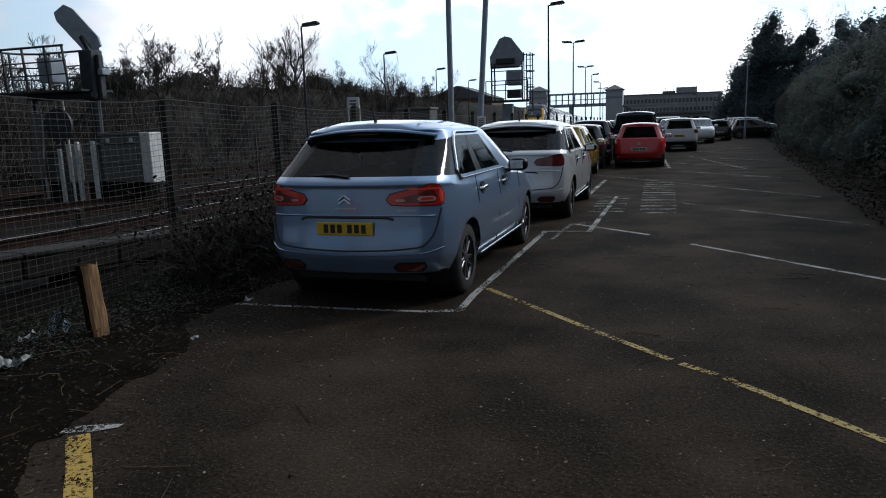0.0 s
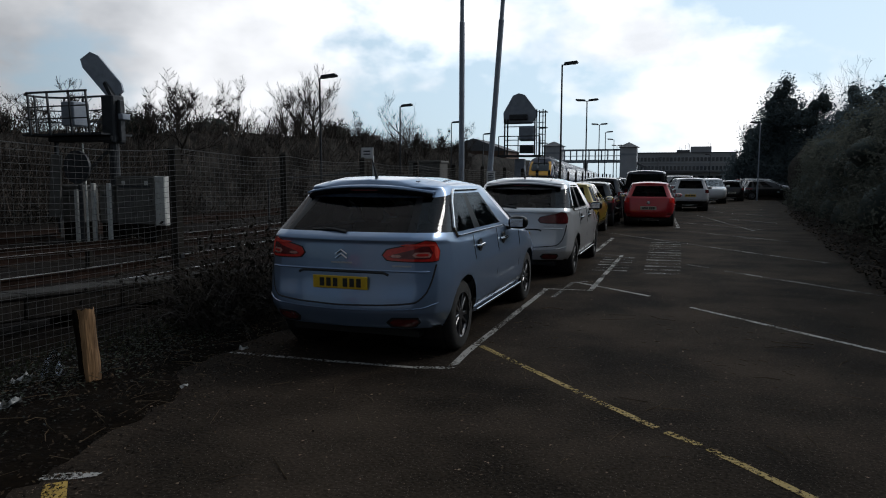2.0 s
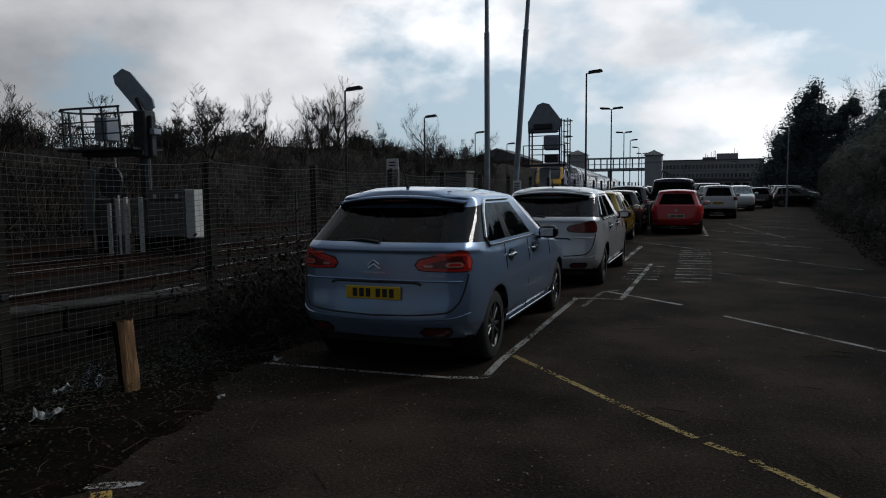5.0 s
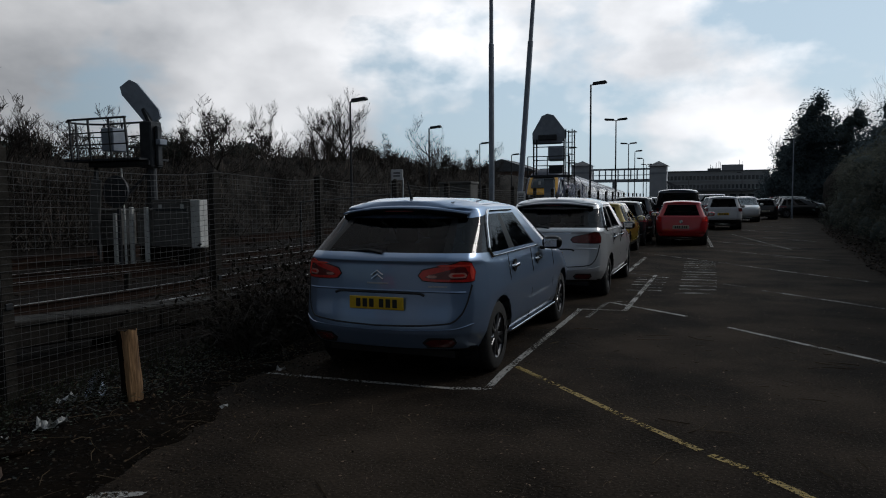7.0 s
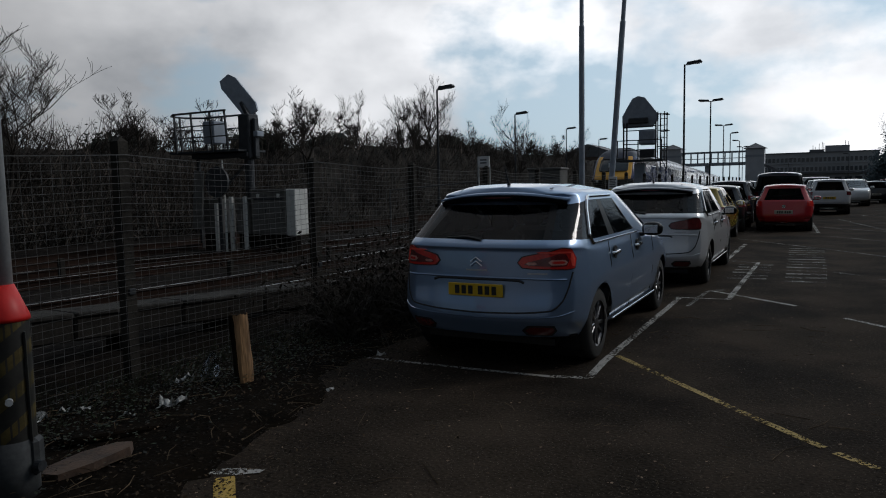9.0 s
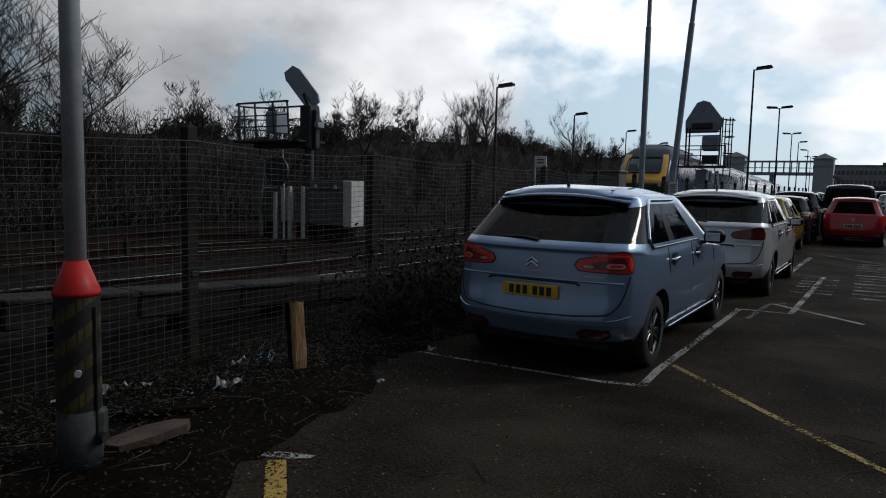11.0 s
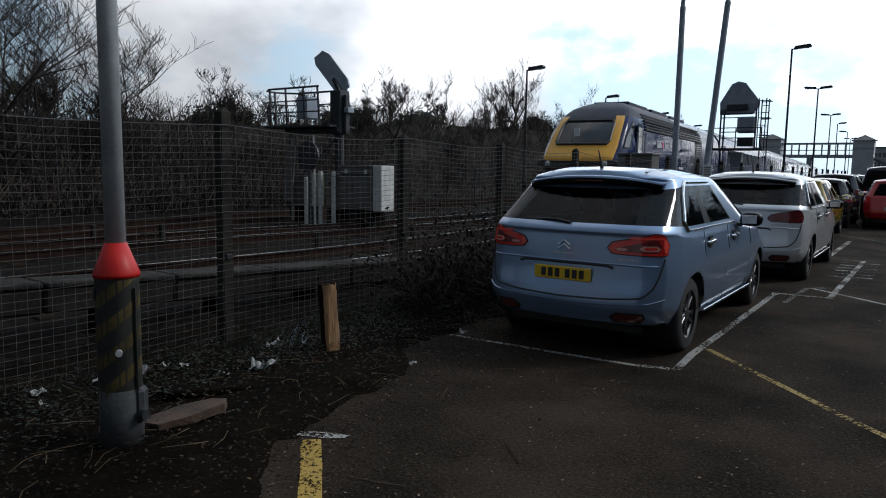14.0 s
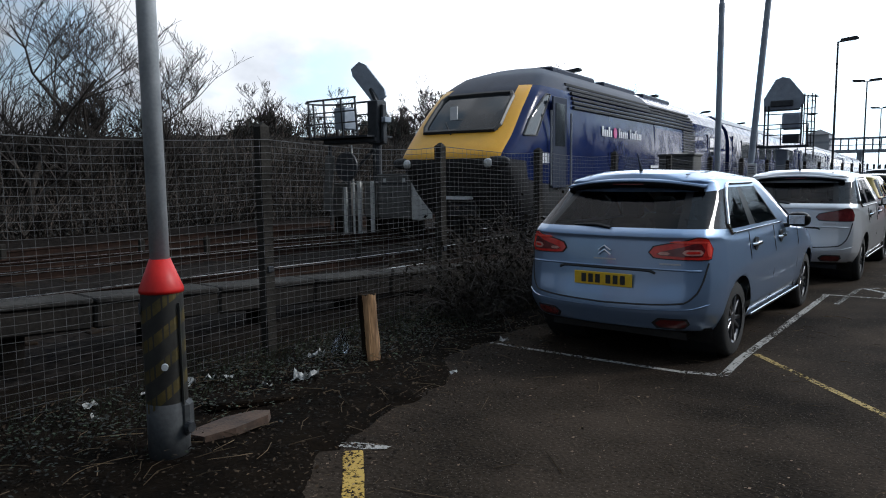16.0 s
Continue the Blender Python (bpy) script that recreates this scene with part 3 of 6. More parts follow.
            part("brake_disc", disc, None, wh)
    # seats
    if fine[0] > 3:
        for y in (yr + 1.35, yr + 2.25):
            for x in (-.38, .38):
                s = Geo().box(x - .24, y, .45, x + .24, y + .5, .6, .05).box(x - .23, y - .12, .55, x + .23, y + .06, 1.12, .05).box(x - .12, y - .09, 1.12, x + .12, y + .02, 1.32, .04)
                part("seat", s, M["seat"], car)
    return car, pieces


def plate_on(car, x, y, z, tilt=0.0, w=.52, h=.111, chars=6, board="plate_yellow"):
    pl = part("number_plate", Geo().box(-w / 2, -.006, -h / 2, w / 2, .006, h / 2, .004), M[board], car, "yellow rear number plate" if board == "plate_yellow" else "pale rear number plate", m=Matrix.Translation((x, y, z)) @ Matrix.Rotation(tilt, 4, "X"))
    cw = w * .74 / chars
    for i in range(chars):
        gap = .03 if i >= chars // 2 else 0
        cx = -w * .39 + i * cw + cw * .5 + gap
        part("plate_bar", Geo().box(cx - cw * .33, -.010, -h * .33, cx + cw * .33, -.0065, h * .33), M["plate_black"], pl)


def mirrors(car, w, y, z, colour, mat_arm):
    for s in (-1, 1):
        g = egg(Geo(), (s * (w + .13), y + .07, z), (.115, .085, .075))
        mi = part("door_mirror", g, colour, car, smooth=True)
        part("mirror_arm", Geo().box(min(s * (w - .06), s * (w + .05)), y + .03, z - .08, max(s * (w - .06), s * (w + .05)), y + .10, z - .04, .01), mat_arm, mi)
        part("mirror_glass", Geo().box(s * (w + .13) - .075, y - .018, z - .045, s * (w + .13) + .075, y - .008, z + .045, .004), M["chrome"], mi)


MPV = [(.74, .20, 4.18, .27, .24, .24), (.82, .06, 4.36, .31, .26, .26), (.885, -.01, 4.43, .45, .40, .42), (.905, .0, 4.43, .56, .58, .56), (.912, .03, 4.40, .70, .78, .68),
       (.876, .06, 4.25, 1.02, .98, .86), (.846, .085, 3.50, 1.10, 1.07, 1.06), (.715, .60, 2.30, 1.445, 1.485, 1.485), (.645, .58, 2.18, 1.51, 1.545, 1.53), (.39, .62, 2.05, 1.57, 1.60, 1.575), (0, .64, 2.0, 1.585, 1.615, 1.59)]


def surf(g, u, z, off=0.0, side=1, spans=13):
    """The point of a shell at station u and height z, off metres outward."""
    nu = (g.shape[1] - 1) / spans

    def at(uu, zz):
        c = min(max(uu * nu, 0), g.shape[1] - 1.001)
        j, f = int(c), c - int(c)
        col = g[:, j] * (1 - f) + g[:, j + 1] * f
        return Vector((np.interp(zz, col[:, 2], col[:, 0]), np.interp(zz, col[:, 2], col[:, 1]), zz))
    p = at(u, z)
    if off:
        n = (at(u + .12, z) - at(max(0, u - .12), z)).cross(at(u, z + .02) - at(u, z - .02)).normalized()
        p = p + n * off
    return Vector((p.x * side, p.y, p.z))


def rear_y(g, x, z):
    """Where the rear of the shell stands at x, z."""
    nu = (g.shape[1] - 1) / 13
    cols = g[:, : int(3.7 * nu)]
    xs = [np.interp(z, cols[:, j, 2], cols[:, j, 0]) for j in range(cols.shape[1])]
    ys = [np.interp(z, cols[:, j, 2], cols[:, j, 1]) for j in range(cols.shape[1])]
    return float(np.interp(abs(x), xs, ys))


def lens(g, side, u0, u1, low, high, off=.004, n=18, k=6, power=5.0):
    """A rounded lens set on the shell; low and high give its edges at 0..1 along it."""
    geo = Geo()
    for lay in (off, -.03):
        for j in range(k + 1):
            for i in range(n + 1):
                t = i / n
                a = min(1, abs(2 * t - 1))
                h = (1 - a ** power) ** (1 / power) * .97 + .03
                zc, hh = (low(t) + high(t)) / 2, (high(t) - low(t)) / 2 * h
                geo.v.append(surf(g, u0 + (u1 - u0) * t, zc + hh * (2 * j / k - 1), lay, side))
    c = (n + 1) * (k + 1)
    for j in range(k):
        for i in range(n):
            p = j * (n + 1) + i
            geo.f.append((p, p + 1, p + n + 2, p + n + 1))
    rim = [i for i in range(n + 1)] + [j * (n + 1) + n for j in range(1, k + 1)] + [k * (n + 1) + i for i in range(n - 1, -1, -1)] + [j * (n + 1) for j in range(k - 1, 0, -1)]
    for p, q in zip(rim, rim[1:] + rim[:1]):
        geo.f.append((p, q, c + q, c + p))
    return geo


def egg(g, c, r, n=14, m=9):
    """A rounded body with half sizes r about c."""
    o = len(g.v)
    for j in range(m + 1):
        t = math.pi * j / m
        for i in range(n):
            a = 2 * math.pi * i / n
            q = (math.sin(t) * math.cos(a), math.sin(t) * math.sin(a), math.cos(t))
            g.v.append(tuple(c[k] + r[k] * math.copysign(abs(q[k]) ** .75, q[k]) for k in range(3)))
    for j in range(m):
        for i in range(n):
            g.f.append((o + j * n + i, o + j * n + (i + 1) % n, o + (j + 1) * n + (i + 1) % n, o + (j + 1) * n + i))
    return g


def patch(g, x0, x1, z0, z1, off=.004, n=8, k=3):
    """A thin panel that follows the rear of the shell."""
    geo = Geo()
    for lay in (off, -.02):
        for j in range(k + 1):
            for i in range(n + 1):
                x, z = x0 + (x1 - x0) * i / n, z0 + (z1 - z0) * j / k
                geo.v.append((x, rear_y(g, x, z) - lay, z))
    c = (n + 1) * (k + 1)
    for j in range(k):
        for i in range(n):
            p = j * (n + 1) + i
            geo.f.append((p, p + 1, p + n + 2, p + n + 1))
    rim = [i for i in range(n + 1)] + [j * (n + 1) + n for j in range(1, k + 1)] + [k * (n + 1) + i for i in range(n - 1, -1, -1)] + [j * (n + 1) for j in range(k - 1, 0, -1)]
    for p, q in zip(rim, rim[1:] + rim[:1]):
        geo.f.append((p, q, c + q, c + p))
    return geo


def seam(g, pts, r=.005, off=.001):
    return Geo().tube([(x, rear_y(g, x, z) - off, z) for x, z in catmull(pts, 5)], r, 5)


def mpv(m, colour, label, lens_mat):
    nu, nv = 12, 10
    car, _ = make_car("mpv_car", m, MPV, (.80, 3.585), colour, label, "car", fine=(nu, nv), lens=lens_mat, rear={"tail_u": (0, 0), "low_v": 1.0, "trim": True, "rear_u": 1.84, "quarter": (2.16, 4.45)})
    g = shell(MPV, nu, nv)
    sp, band = Geo(), Geo()
    for k in range(17):
        x = -.64 + 1.28 * k / 16
        e = abs(x / .64)
        y, z = .50 + .10 * e ** 2.6, 1.514 - .055 * e ** 2.2
        for dy, dz in ((.26, .045), (.10, .022), (0, 0), (.012, -.012), (.10, -.004)):
            sp.v.append((x, y + dy, z + dz))
        for dy, dz in ((.014, -.012), (.012, -.045), (.10, -.06), (.10, -.01)):
            band.v.append((x * .985, y + dy, z + dz))
    for k in range(16):
        for q in range(4):
            sp.f.append((k * 5 + q, k * 5 + q + 1, k * 5 + q + 6, k * 5 + q + 5))
        for q in range(3):
            band.f.append((k * 4 + q, k * 4 + q + 1, k * 4 + q + 5, k * 4 + q + 4))
    part("spoiler", sp, colour, car, smooth=True)
    part("spoiler_underside", band, M["gloss_black"], car, "gloss black band under the spoiler", smooth=True)
    part("brake_light", Geo().box(-.14, .508, 1.478, .14, .516, 1.488), M["lens_dark"], car)
    for s in (-1, 1):
        cols = range(int(3.2 * nu), int(8.2 * nu))
        def beside(v, u):
            q = g[int(round(v * nv)), int(round(u * nu))]
            return Vector((s * (q[0] + .007), q[1], q[2]))
        low = [beside(6.05, c / nu) for c in range(int(4.9 * nu), int(8.2 * nu))]
        arc = [beside(6.05, 4.75)] + [beside(v, 4.58) for v in (6.2, 6.3, 6.4, 6.5, 6.6, 6.7)] + [beside(6.9, 4.72)]
        top = [beside(7.0, c / nu) for c in range(int(5.0 * nu), int(8.2 * nu), 3)]
        part("chrome_strip", Geo().tube(low, .009, 6), M["chrome"], car, "bright strip below the side glass")
        part("chrome_strip", Geo().tube([Vector(p) for p in catmull([low[0]] + arc + top, 3)], .014, 6), M["chrome"], car, "bright arched window strip")
        part("sill_strip", Geo().box(min(s * .862, s * .886), 1.22, .285, max(s * .862, s * .886), 3.18, .312, .005), M["chrome"], car, "bright sill strip")
        for y in (1.18, 2.12):
            h = part("door_handle", Geo().tube([(s * .89, y, .935), (s * .920, y + .03, .94), (s * .920, y + .17, .945), (s * .89, y + .2, .945)], .015, 8), M["chrome"], car)
            part("handle_cup", Geo().tube([(s * .885, y + .1, .94), (s * .902, y + .1, .94)], .062, 14), M["trim"], h)
        for y0, y1 in ((1.02, 1.10), (1.92, 1.98), (2.95, 2.98)):
            part("door_gap", Geo().tube([(s * .872, y0 - .02, .33), (s * .906, y0, .6), (s * .906, y1, .84), (s * .872, y1, 1.06)], .004, 4), M["trim"], car)
        part("reflector", lens(g, s, 1.35, 2.35, lambda t: .335, lambda t: .40, .006, 8, 2), M["lens_dark"], car, "red bumper reflector")
        part("reflector_frame", lens(g, s, 1.25, 2.45, lambda t: .32, lambda t: .415, .003, 8, 2), M["trim"], car)
        lo, hi = (lambda t: .895 - .012 * t), (lambda t: .985 + .075 * min(1, t * 1.4))
        part("tail_rim", lens(g, s, 1.04, 3.22, lambda t: lo(t) - .008, lambda t: hi(t) + .008, .003), M["trim"], car)
        tl = part("tail_light", lens(g, s, 1.08, 3.16, lo, hi, .010), M[lens_mat], car, "red tail light", smooth=False)
        if lens_mat == "lens_red":
            part("inner_lens", lens(g, s, 1.25, 2.80, lambda t: lo(t) + .022, lambda t: hi(t) - .045, .014, 12, 3), M["lens_dark"], tl, "smoked inner lens")
            part("reversing_light", lens(g, s, 1.95, 2.72, lambda t: .920, lambda t: .965, .017, 8, 3), M["lens_pink"], tl, "pale reversing lens")
            part("lamp_core", lens(g, s, 2.05, 2.62, lambda t: .932, lambda t: .953, .019, 6, 2), M["lens_red"], tl)
            part("indicator_lens", lens(g, s, 1.30, 1.62, lambda t: .922, lambda t: .945, .017, 5, 2), M["lens_pink"], tl, "small pale indicator lens")
            part("light_guide", lens(g, s, 1.6, 3.02, lambda t: hi(.6) - .030, lambda t: hi(.6) - .012, .015, 10, 2), M["lens_bright"], tl, "bright red light guide")
            part("light_guide", lens(g, s, 2.86, 3.06, lambda t: .91, lambda t: 1.02, .015, 4, 4), M["lens_bright"], tl, "bright red light guide")
    # black strip draws the shadow line under the tailgate step
    part("lip_shadow_strip", seam(g, [(-.43, .772), (-.38, .79), (-.2, .794), (.2, .794), (.38, .79), (.43, .772)], .012, .002), M["trim"], car)
    part("tailgate_ledge", seam(g, [(-.76, .80), (-.5, .806), (0, .81), (.5, .806), (.76, .80)], .009, .004), colour, car)
    plate_on(car, 0, rear_y(g, 0, .70) - .014, .70, 0, chars=6)
    part("tailgate_gap", seam(g, [(-.80, .86), (-.775, .72), (-.74, .62), (-.66, .545), (-.4, .52), (0, .51), (.4, .52), (.66, .545), (.74, .62), (.775, .72), (.80, .86)], .008, .002), M["trim"], car)
    part("bumper_crease", seam(g, [(-.82, .53), (-.7, .492), (-.4, .475), (0, .47), (.4, .475), (.7, .492), (.82, .53)], .006, .002), colour, car)
    part("rear_wiper", Geo().tube([(.02, .12, 1.125), (-.14, .14, 1.15), (-.34, .165, 1.14)], [.022, .014, .008], 6), M["trim"], car)
    for dz in (0, .035):
        part("badge", Geo().tube([(-.055, rear_y(g, 0, .9) - .004, .905 + dz), (0, rear_y(g, 0, .9) - .006, .945 + dz), (.055, rear_y(g, 0, .9) - .004, .905 + dz)], .009, 5), M["chrome"], car, "chrome chevron badge")
    part("badge_bar", patch(g, -.10, .10, .862, .876, .005, 4, 1), M["badge_grey"], car)
    part("badge_bar", patch(g, .46, .62, .842, .856, .005, 4, 1), M["badge_grey"], car)
    part("antenna", Geo().tube([(0, .80, 1.585), (0, .78, 1.63), (0, .70, 1.76)], [.022, .010, .005], 8), M["trim"], car)
    for x in (-.46, .46):
        part("roof_seam", Geo().tube([(x, .66, 1.562), (x, 1.2, 1.585), (x, 2.05, 1.566)], .005, 4), M["trim"], car)
    mirrors(car, .86, 2.45, 1.09, M["gloss_black"], M["trim"])
    return car


mpv(pose(-2.52, 5.37, 0), car_paint("pale_blue_metallic", (0.245, 0.345, 0.515), 0.6), "pale metallic blue people carrier parked in a marked bay", "lens_red")
mpv(pose(-2.27, 10.82, 0), car_paint("silver_white_metallic", (0.68, 0.69, 0.71), 0.35), "silvery white people carrier parked beside the fence", "lens_dark")

HATCH = [(.66, .16, 3.80, .28, .25, .25), (.76, .06, 3.92, .32, .27, .28), (.835, .0, 3.99, .48, .42, .42), (.845, .01, 3.99, .60, .58, .54), (.85, .05, 3.96, .80, .78, .64),
         (.83, .09, 3.85, .95, .90, .78), (.80, .13, 3.15, 1.0, .97, .97), (.62, .36, 2.05, 1.36, 1.40, 1.38), (.57, .36, 1.95, 1.42, 1.455, 1.43), (.32, .38, 1.85, 1.46, 1.49, 1.46), (0, .39, 1.8, 1.47, 1.50, 1.47)]
SUV = [(.70, .18, 4.10, .34, .32, .32), (.80, .07, 4.24, .40, .34, .36), (.88, .0, 4.30, .56, .48, .50), (.89, .01, 4.30, .70, .66, .62), (.90, .05, 4.26, .90, .90, .80),
       (.88, .08, 4.10, 1.05, 1.03, .98), (.85, .12, 3.35, 1.12, 1.10, 1.10), (.68, .34, 2.35, 1.52, 1.55, 1.54), (.63, .33, 2.25, 1.58, 1.60, 1.59), (.36, .35, 2.15, 1.62, 1.645, 1.62), (0, .36, 2.1, 1.63, 1.655, 1.63)]
BIGVAN = [(.74, .10, 4.70, .36, .34, .34), (.86, .04, 4.84, .42, .36, .38), (.94, .0, 4.90, .58, .52, .52), (.95, .005, 4.90, .75, .72, .68), (.955, .02, 4.86, .98, .98, .90),
          (.945, .03, 4.70, 1.16, 1.15, 1.08), (.93, .05, 4.0, 1.22, 1.20, 1.22), (.80, .14, 3.2, 1.80, 1.82, 1.80), (.74, .14, 3.1, 1.88, 1.90, 1.88), (.42, .16, 3.0, 1.93, 1.95, 1.93), (0, .17, 2.95, 1.94, 1.96, 1.94)]


def plain_car(name, m, levels, axles, colour, label, fine=(3, 3), lens="lens_dark", plate=True, kind_of="car", rails=False, trim=False):
    car, _ = make_car(name, m, levels, axles, colour, label, kind_of, fine=fine, lens=lens, rear={"trim": trim, "tail_u": (2.2, 4.3), "tail_v": (3.9, 5.2), "rear_u": 1.95}, rim="alloy", pillars=levels is BIGVAN)
    if plate:
        plate_on(car, 0, levels[3][1] - .006, .62 if levels is HATCH else .78, chars=6, board="plate_yellow" if levels is not HATCH else "plate_pale")
    y = levels[6][2] - .55
    mirrors(car, levels[6][0], y, levels[6][4] + .03, colour, M["trim"])
    if rails:
        for s in (-1, 1):
            z = levels[8][4] + .03
            part("roof_rail", Geo().tube([(s * .60, .55, z - .05), (s * .60, .7, z), (s * .60, 2.1, z), (s * .60, 2.3, z - .05)], .016, 6), M["trim"], car)
    return car


red = plain_car("hatchback_car", pose(-.82, 24.3, 0), HATCH, (.62, 3.13), car_paint("red_car_paint", (0.50, 0.022, 0.03), 0.1), "bright red small hatchback parked in a marked bay", (4, 4), "lens_red")
part("badge", Geo().tube([(0, .03, .80), (0, .045, .80)], .055, 16), M["chrome"], red, "round chrome badge")
part("high_brake_light", Geo().box(-.12, .33, 1.425, .12, .35, 1.44), M["lens_red"], red)
plain_car("van", pose(-1.25, 30.5, 0), BIGVAN, (1.0, 4.0), car_paint("dark_blue_van_paint", (0.02, 0.03, 0.055), 0.2), "dark blue people van with wide rear window", (4, 3), kind_of="van")
plain_car("suv_car", pose(.62, 36.6, 0), SUV, (.85, 3.45), car_paint("white_suv_paint", (0.62, 0.63, 0.65), 0.0), "white crossover car with black lower trim", (4, 3), trim=True)
plain_car("suv_car", pose(.35, 43.0, 0), SUV, (.85, 3.45), car_paint("silver_suv_paint", (0.42, 0.43, 0.45), 0.5), "silver estate car with roof rails", rails=True)
plain_car("suv_car", pose(2.1, 52.5, 0, 0, 0, 180), SUV, (.85, 3.45), car_paint("pearl_white_paint", (0.6, 0.61, 0.62), 0.0), "white crossover car facing the entrance", plate=False)
plain_car("saloon_car", pose(3.6, 53.8, 0), HATCH, (.62, 3.13), car_paint("black_saloon_paint", (0.012, 0.012, 0.014), 0.2), "black low saloon car")
plain_car("hatchback_car", pose(-2.75, 18.7, 0), HATCH, (.62, 3.13), car_paint("yellow_black_paint", (0.42, 0.30, 0.04), 0.1), "small yellow hatchback with dark lower body beside the fence", (4, 3), trim=True)
plain_car("hatchback_car", pose(-2.75, 23.6, 0), HATCH, (.62, 3.13), car_paint("charcoal_paint", (0.02, 0.022, 0.026), 0.4), "charcoal small car beside the fence")
plain_car("suv_car", pose(-2.9, 28.5, 0), SUV, (.85, 3.45), car_paint("dark_grey_suv_paint", (0.05, 0.055, 0.065), 0.5), "dark grey off-road car beside the fence", rails=True)
plain_car("suv_car", pose(-2.95, 34.5, 0), SUV, (.85, 3.45), car_paint("white_small_paint", (0.55, 0.56, 0.57), 0.0), "white crossover car beside the fence")
plain_car("hatchback_car", pose(-3.0, 40.5, 0), HATCH, (.62, 3.13), car_paint("blue_grey_paint", (0.10, 0.13, 0.18), 0.4), "blue-grey small car beside the fence")
far_colours = [("black", (.015, .015, .017)), ("silver", (.4, .41, .42)), ("dark blue", (.02, .035, .09)), ("grey", (.12, .125, .13)), ("white", (.6, .6, .61)), ("dark red", (.16, .015, .02))]
row_cars = []
for i, (cn, c) in enumerate(far_colours):
    lv, ax = ((HATCH, (.62, 3.13)), (SUV, (.85, 3.45)))[i % 2]
    row_cars.append(plain_car("hatchback_car" if i % 2 == 0 else "suv_car", pose(4.7, 59.5 + 2.6 * i, 0, 0, 0, -88), lv, ax, car_paint(cn.replace(" ", "_") + "_row_paint", c, .3), cn + " car in the far parking row", (2, 2), plate=False))
rnd = random.Random(4)
for i in range(5):
    copy_thing(rnd.choice(row_cars), pose(4.8 + .05 * i, 75.1 + 2.6 * i, 0, 0, 0, -88 + rnd.uniform(-2, 2)))
for row, (y, x0, n, rz) in enumerate(((91, 2.5, 11, 176), (66, -2.6, 1, 0), (72, -3.0, 1, 0), (60, -3.1, 1, 0), (53.5, -3.0, 1, 0), (47, -3.0, 1, 0))):
    for i in range(n):
        copy_thing(rnd.choice(row_cars), pose(x0 + 2.45 * i, y + rnd.uniform(-.3, .3), 0, 0, 0, rz + rnd.uniform(-2, 2)))
plain_car("van", pose(1.4, 80, 0, 0, 0, 90), BIGVAN, (1.0, 4.0), car_paint("white_van_paint", (.6, .6, .6), 0), "white panel van parked across the rows", (2, 2), plate=False, kind_of="van")


# ---- ground ----
def sheet(name, pts, z, mat, label, category, kind="structure", thick=0.0):
    g = Geo()
    if thick:
        g.prism(pts, "z", z - thick, z)
    else:
        g.add([(x, y, z) for x, y in pts], [tuple(range(len(pts)))])
    return tagged(part(name, g, mat), label, category, kind=kind)


def bumpy(name, x0, x1, y0, y1, step, base, amp, mat, label, category, edge=None):
    nx, ny = int((x1 - x0) / step) + 1, int((y1 - y0) / step) + 1
    g = Geo()
    for j in range(ny):
        for i in range(nx):
            x, y = x0 + (x1 - x0) * i / (nx - 1), y0 + (y1 - y0) * j / (ny - 1)
            h = base + amp * noise.noise((x * 1.3, y * 1.3, 3.0)) + amp * .5 * noise.noise((x * 4.1, y * 4.1, 7.0))
            if edge:
                h += edge(x, y)
            g.v.append((x, y, h))
    for j in range(ny - 1):
        for i in range(nx - 1):
            g.f.append((j * nx + i, j * nx + i + 1, (j + 1) * nx + i + 1, (j + 1) * nx + i))
    return tagged(part(name, g, mat, smooth=True), label, category, kind="structure")


sheet("ground", [(-2500, -2500), (2500, -2500), (2500, 2500), (-2500, 2500)], -.06, M["field"], "dull open ground reaching to the horizon", "ground")
sheet("road", [(-4.2, -30), (60, -30), (60, 140), (-4.8, 140)], 0.0, M["asphalt"], "dark worn car park asphalt", "asphalt")


def verge_edge(x, y):
    # the soil thins out onto the asphalt along a ragged line
    limit = -2.75 - .75 * smoothstep(2.6, 5.4, y) + .22 * noise.noise((y * 1.1, 5, 0)) + .1 * noise.noise((y * 4, 9, 0))
    if y < 2.6:
        limit = -2.80 + 1.0 * (2.6 - y) + .06 * noise.noise((y * 3, 5, 0))
    return -.11 * smoothstep(limit - .35, limit + .12, x)


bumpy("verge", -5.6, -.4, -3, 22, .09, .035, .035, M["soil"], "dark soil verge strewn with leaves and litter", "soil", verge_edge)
def right_edge(y):
    return 2.95 + .08 * max(0, y - 12) + .25 * noise.noise((y * .5, 2, 0)) + .1 * noise.noise((y * 2.1, 6, 0))


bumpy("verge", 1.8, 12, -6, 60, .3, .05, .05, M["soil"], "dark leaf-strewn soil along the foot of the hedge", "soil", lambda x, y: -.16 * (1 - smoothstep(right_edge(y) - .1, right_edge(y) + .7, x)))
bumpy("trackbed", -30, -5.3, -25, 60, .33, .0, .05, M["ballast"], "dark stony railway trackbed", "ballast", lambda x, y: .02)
sheet("trackbed_far", [(-40, 59.5), (-5.0, 59.5), (-10, 260), (-60, 260)], .0, M["ballast"], "stony railway trackbed towards the station", "ballast")


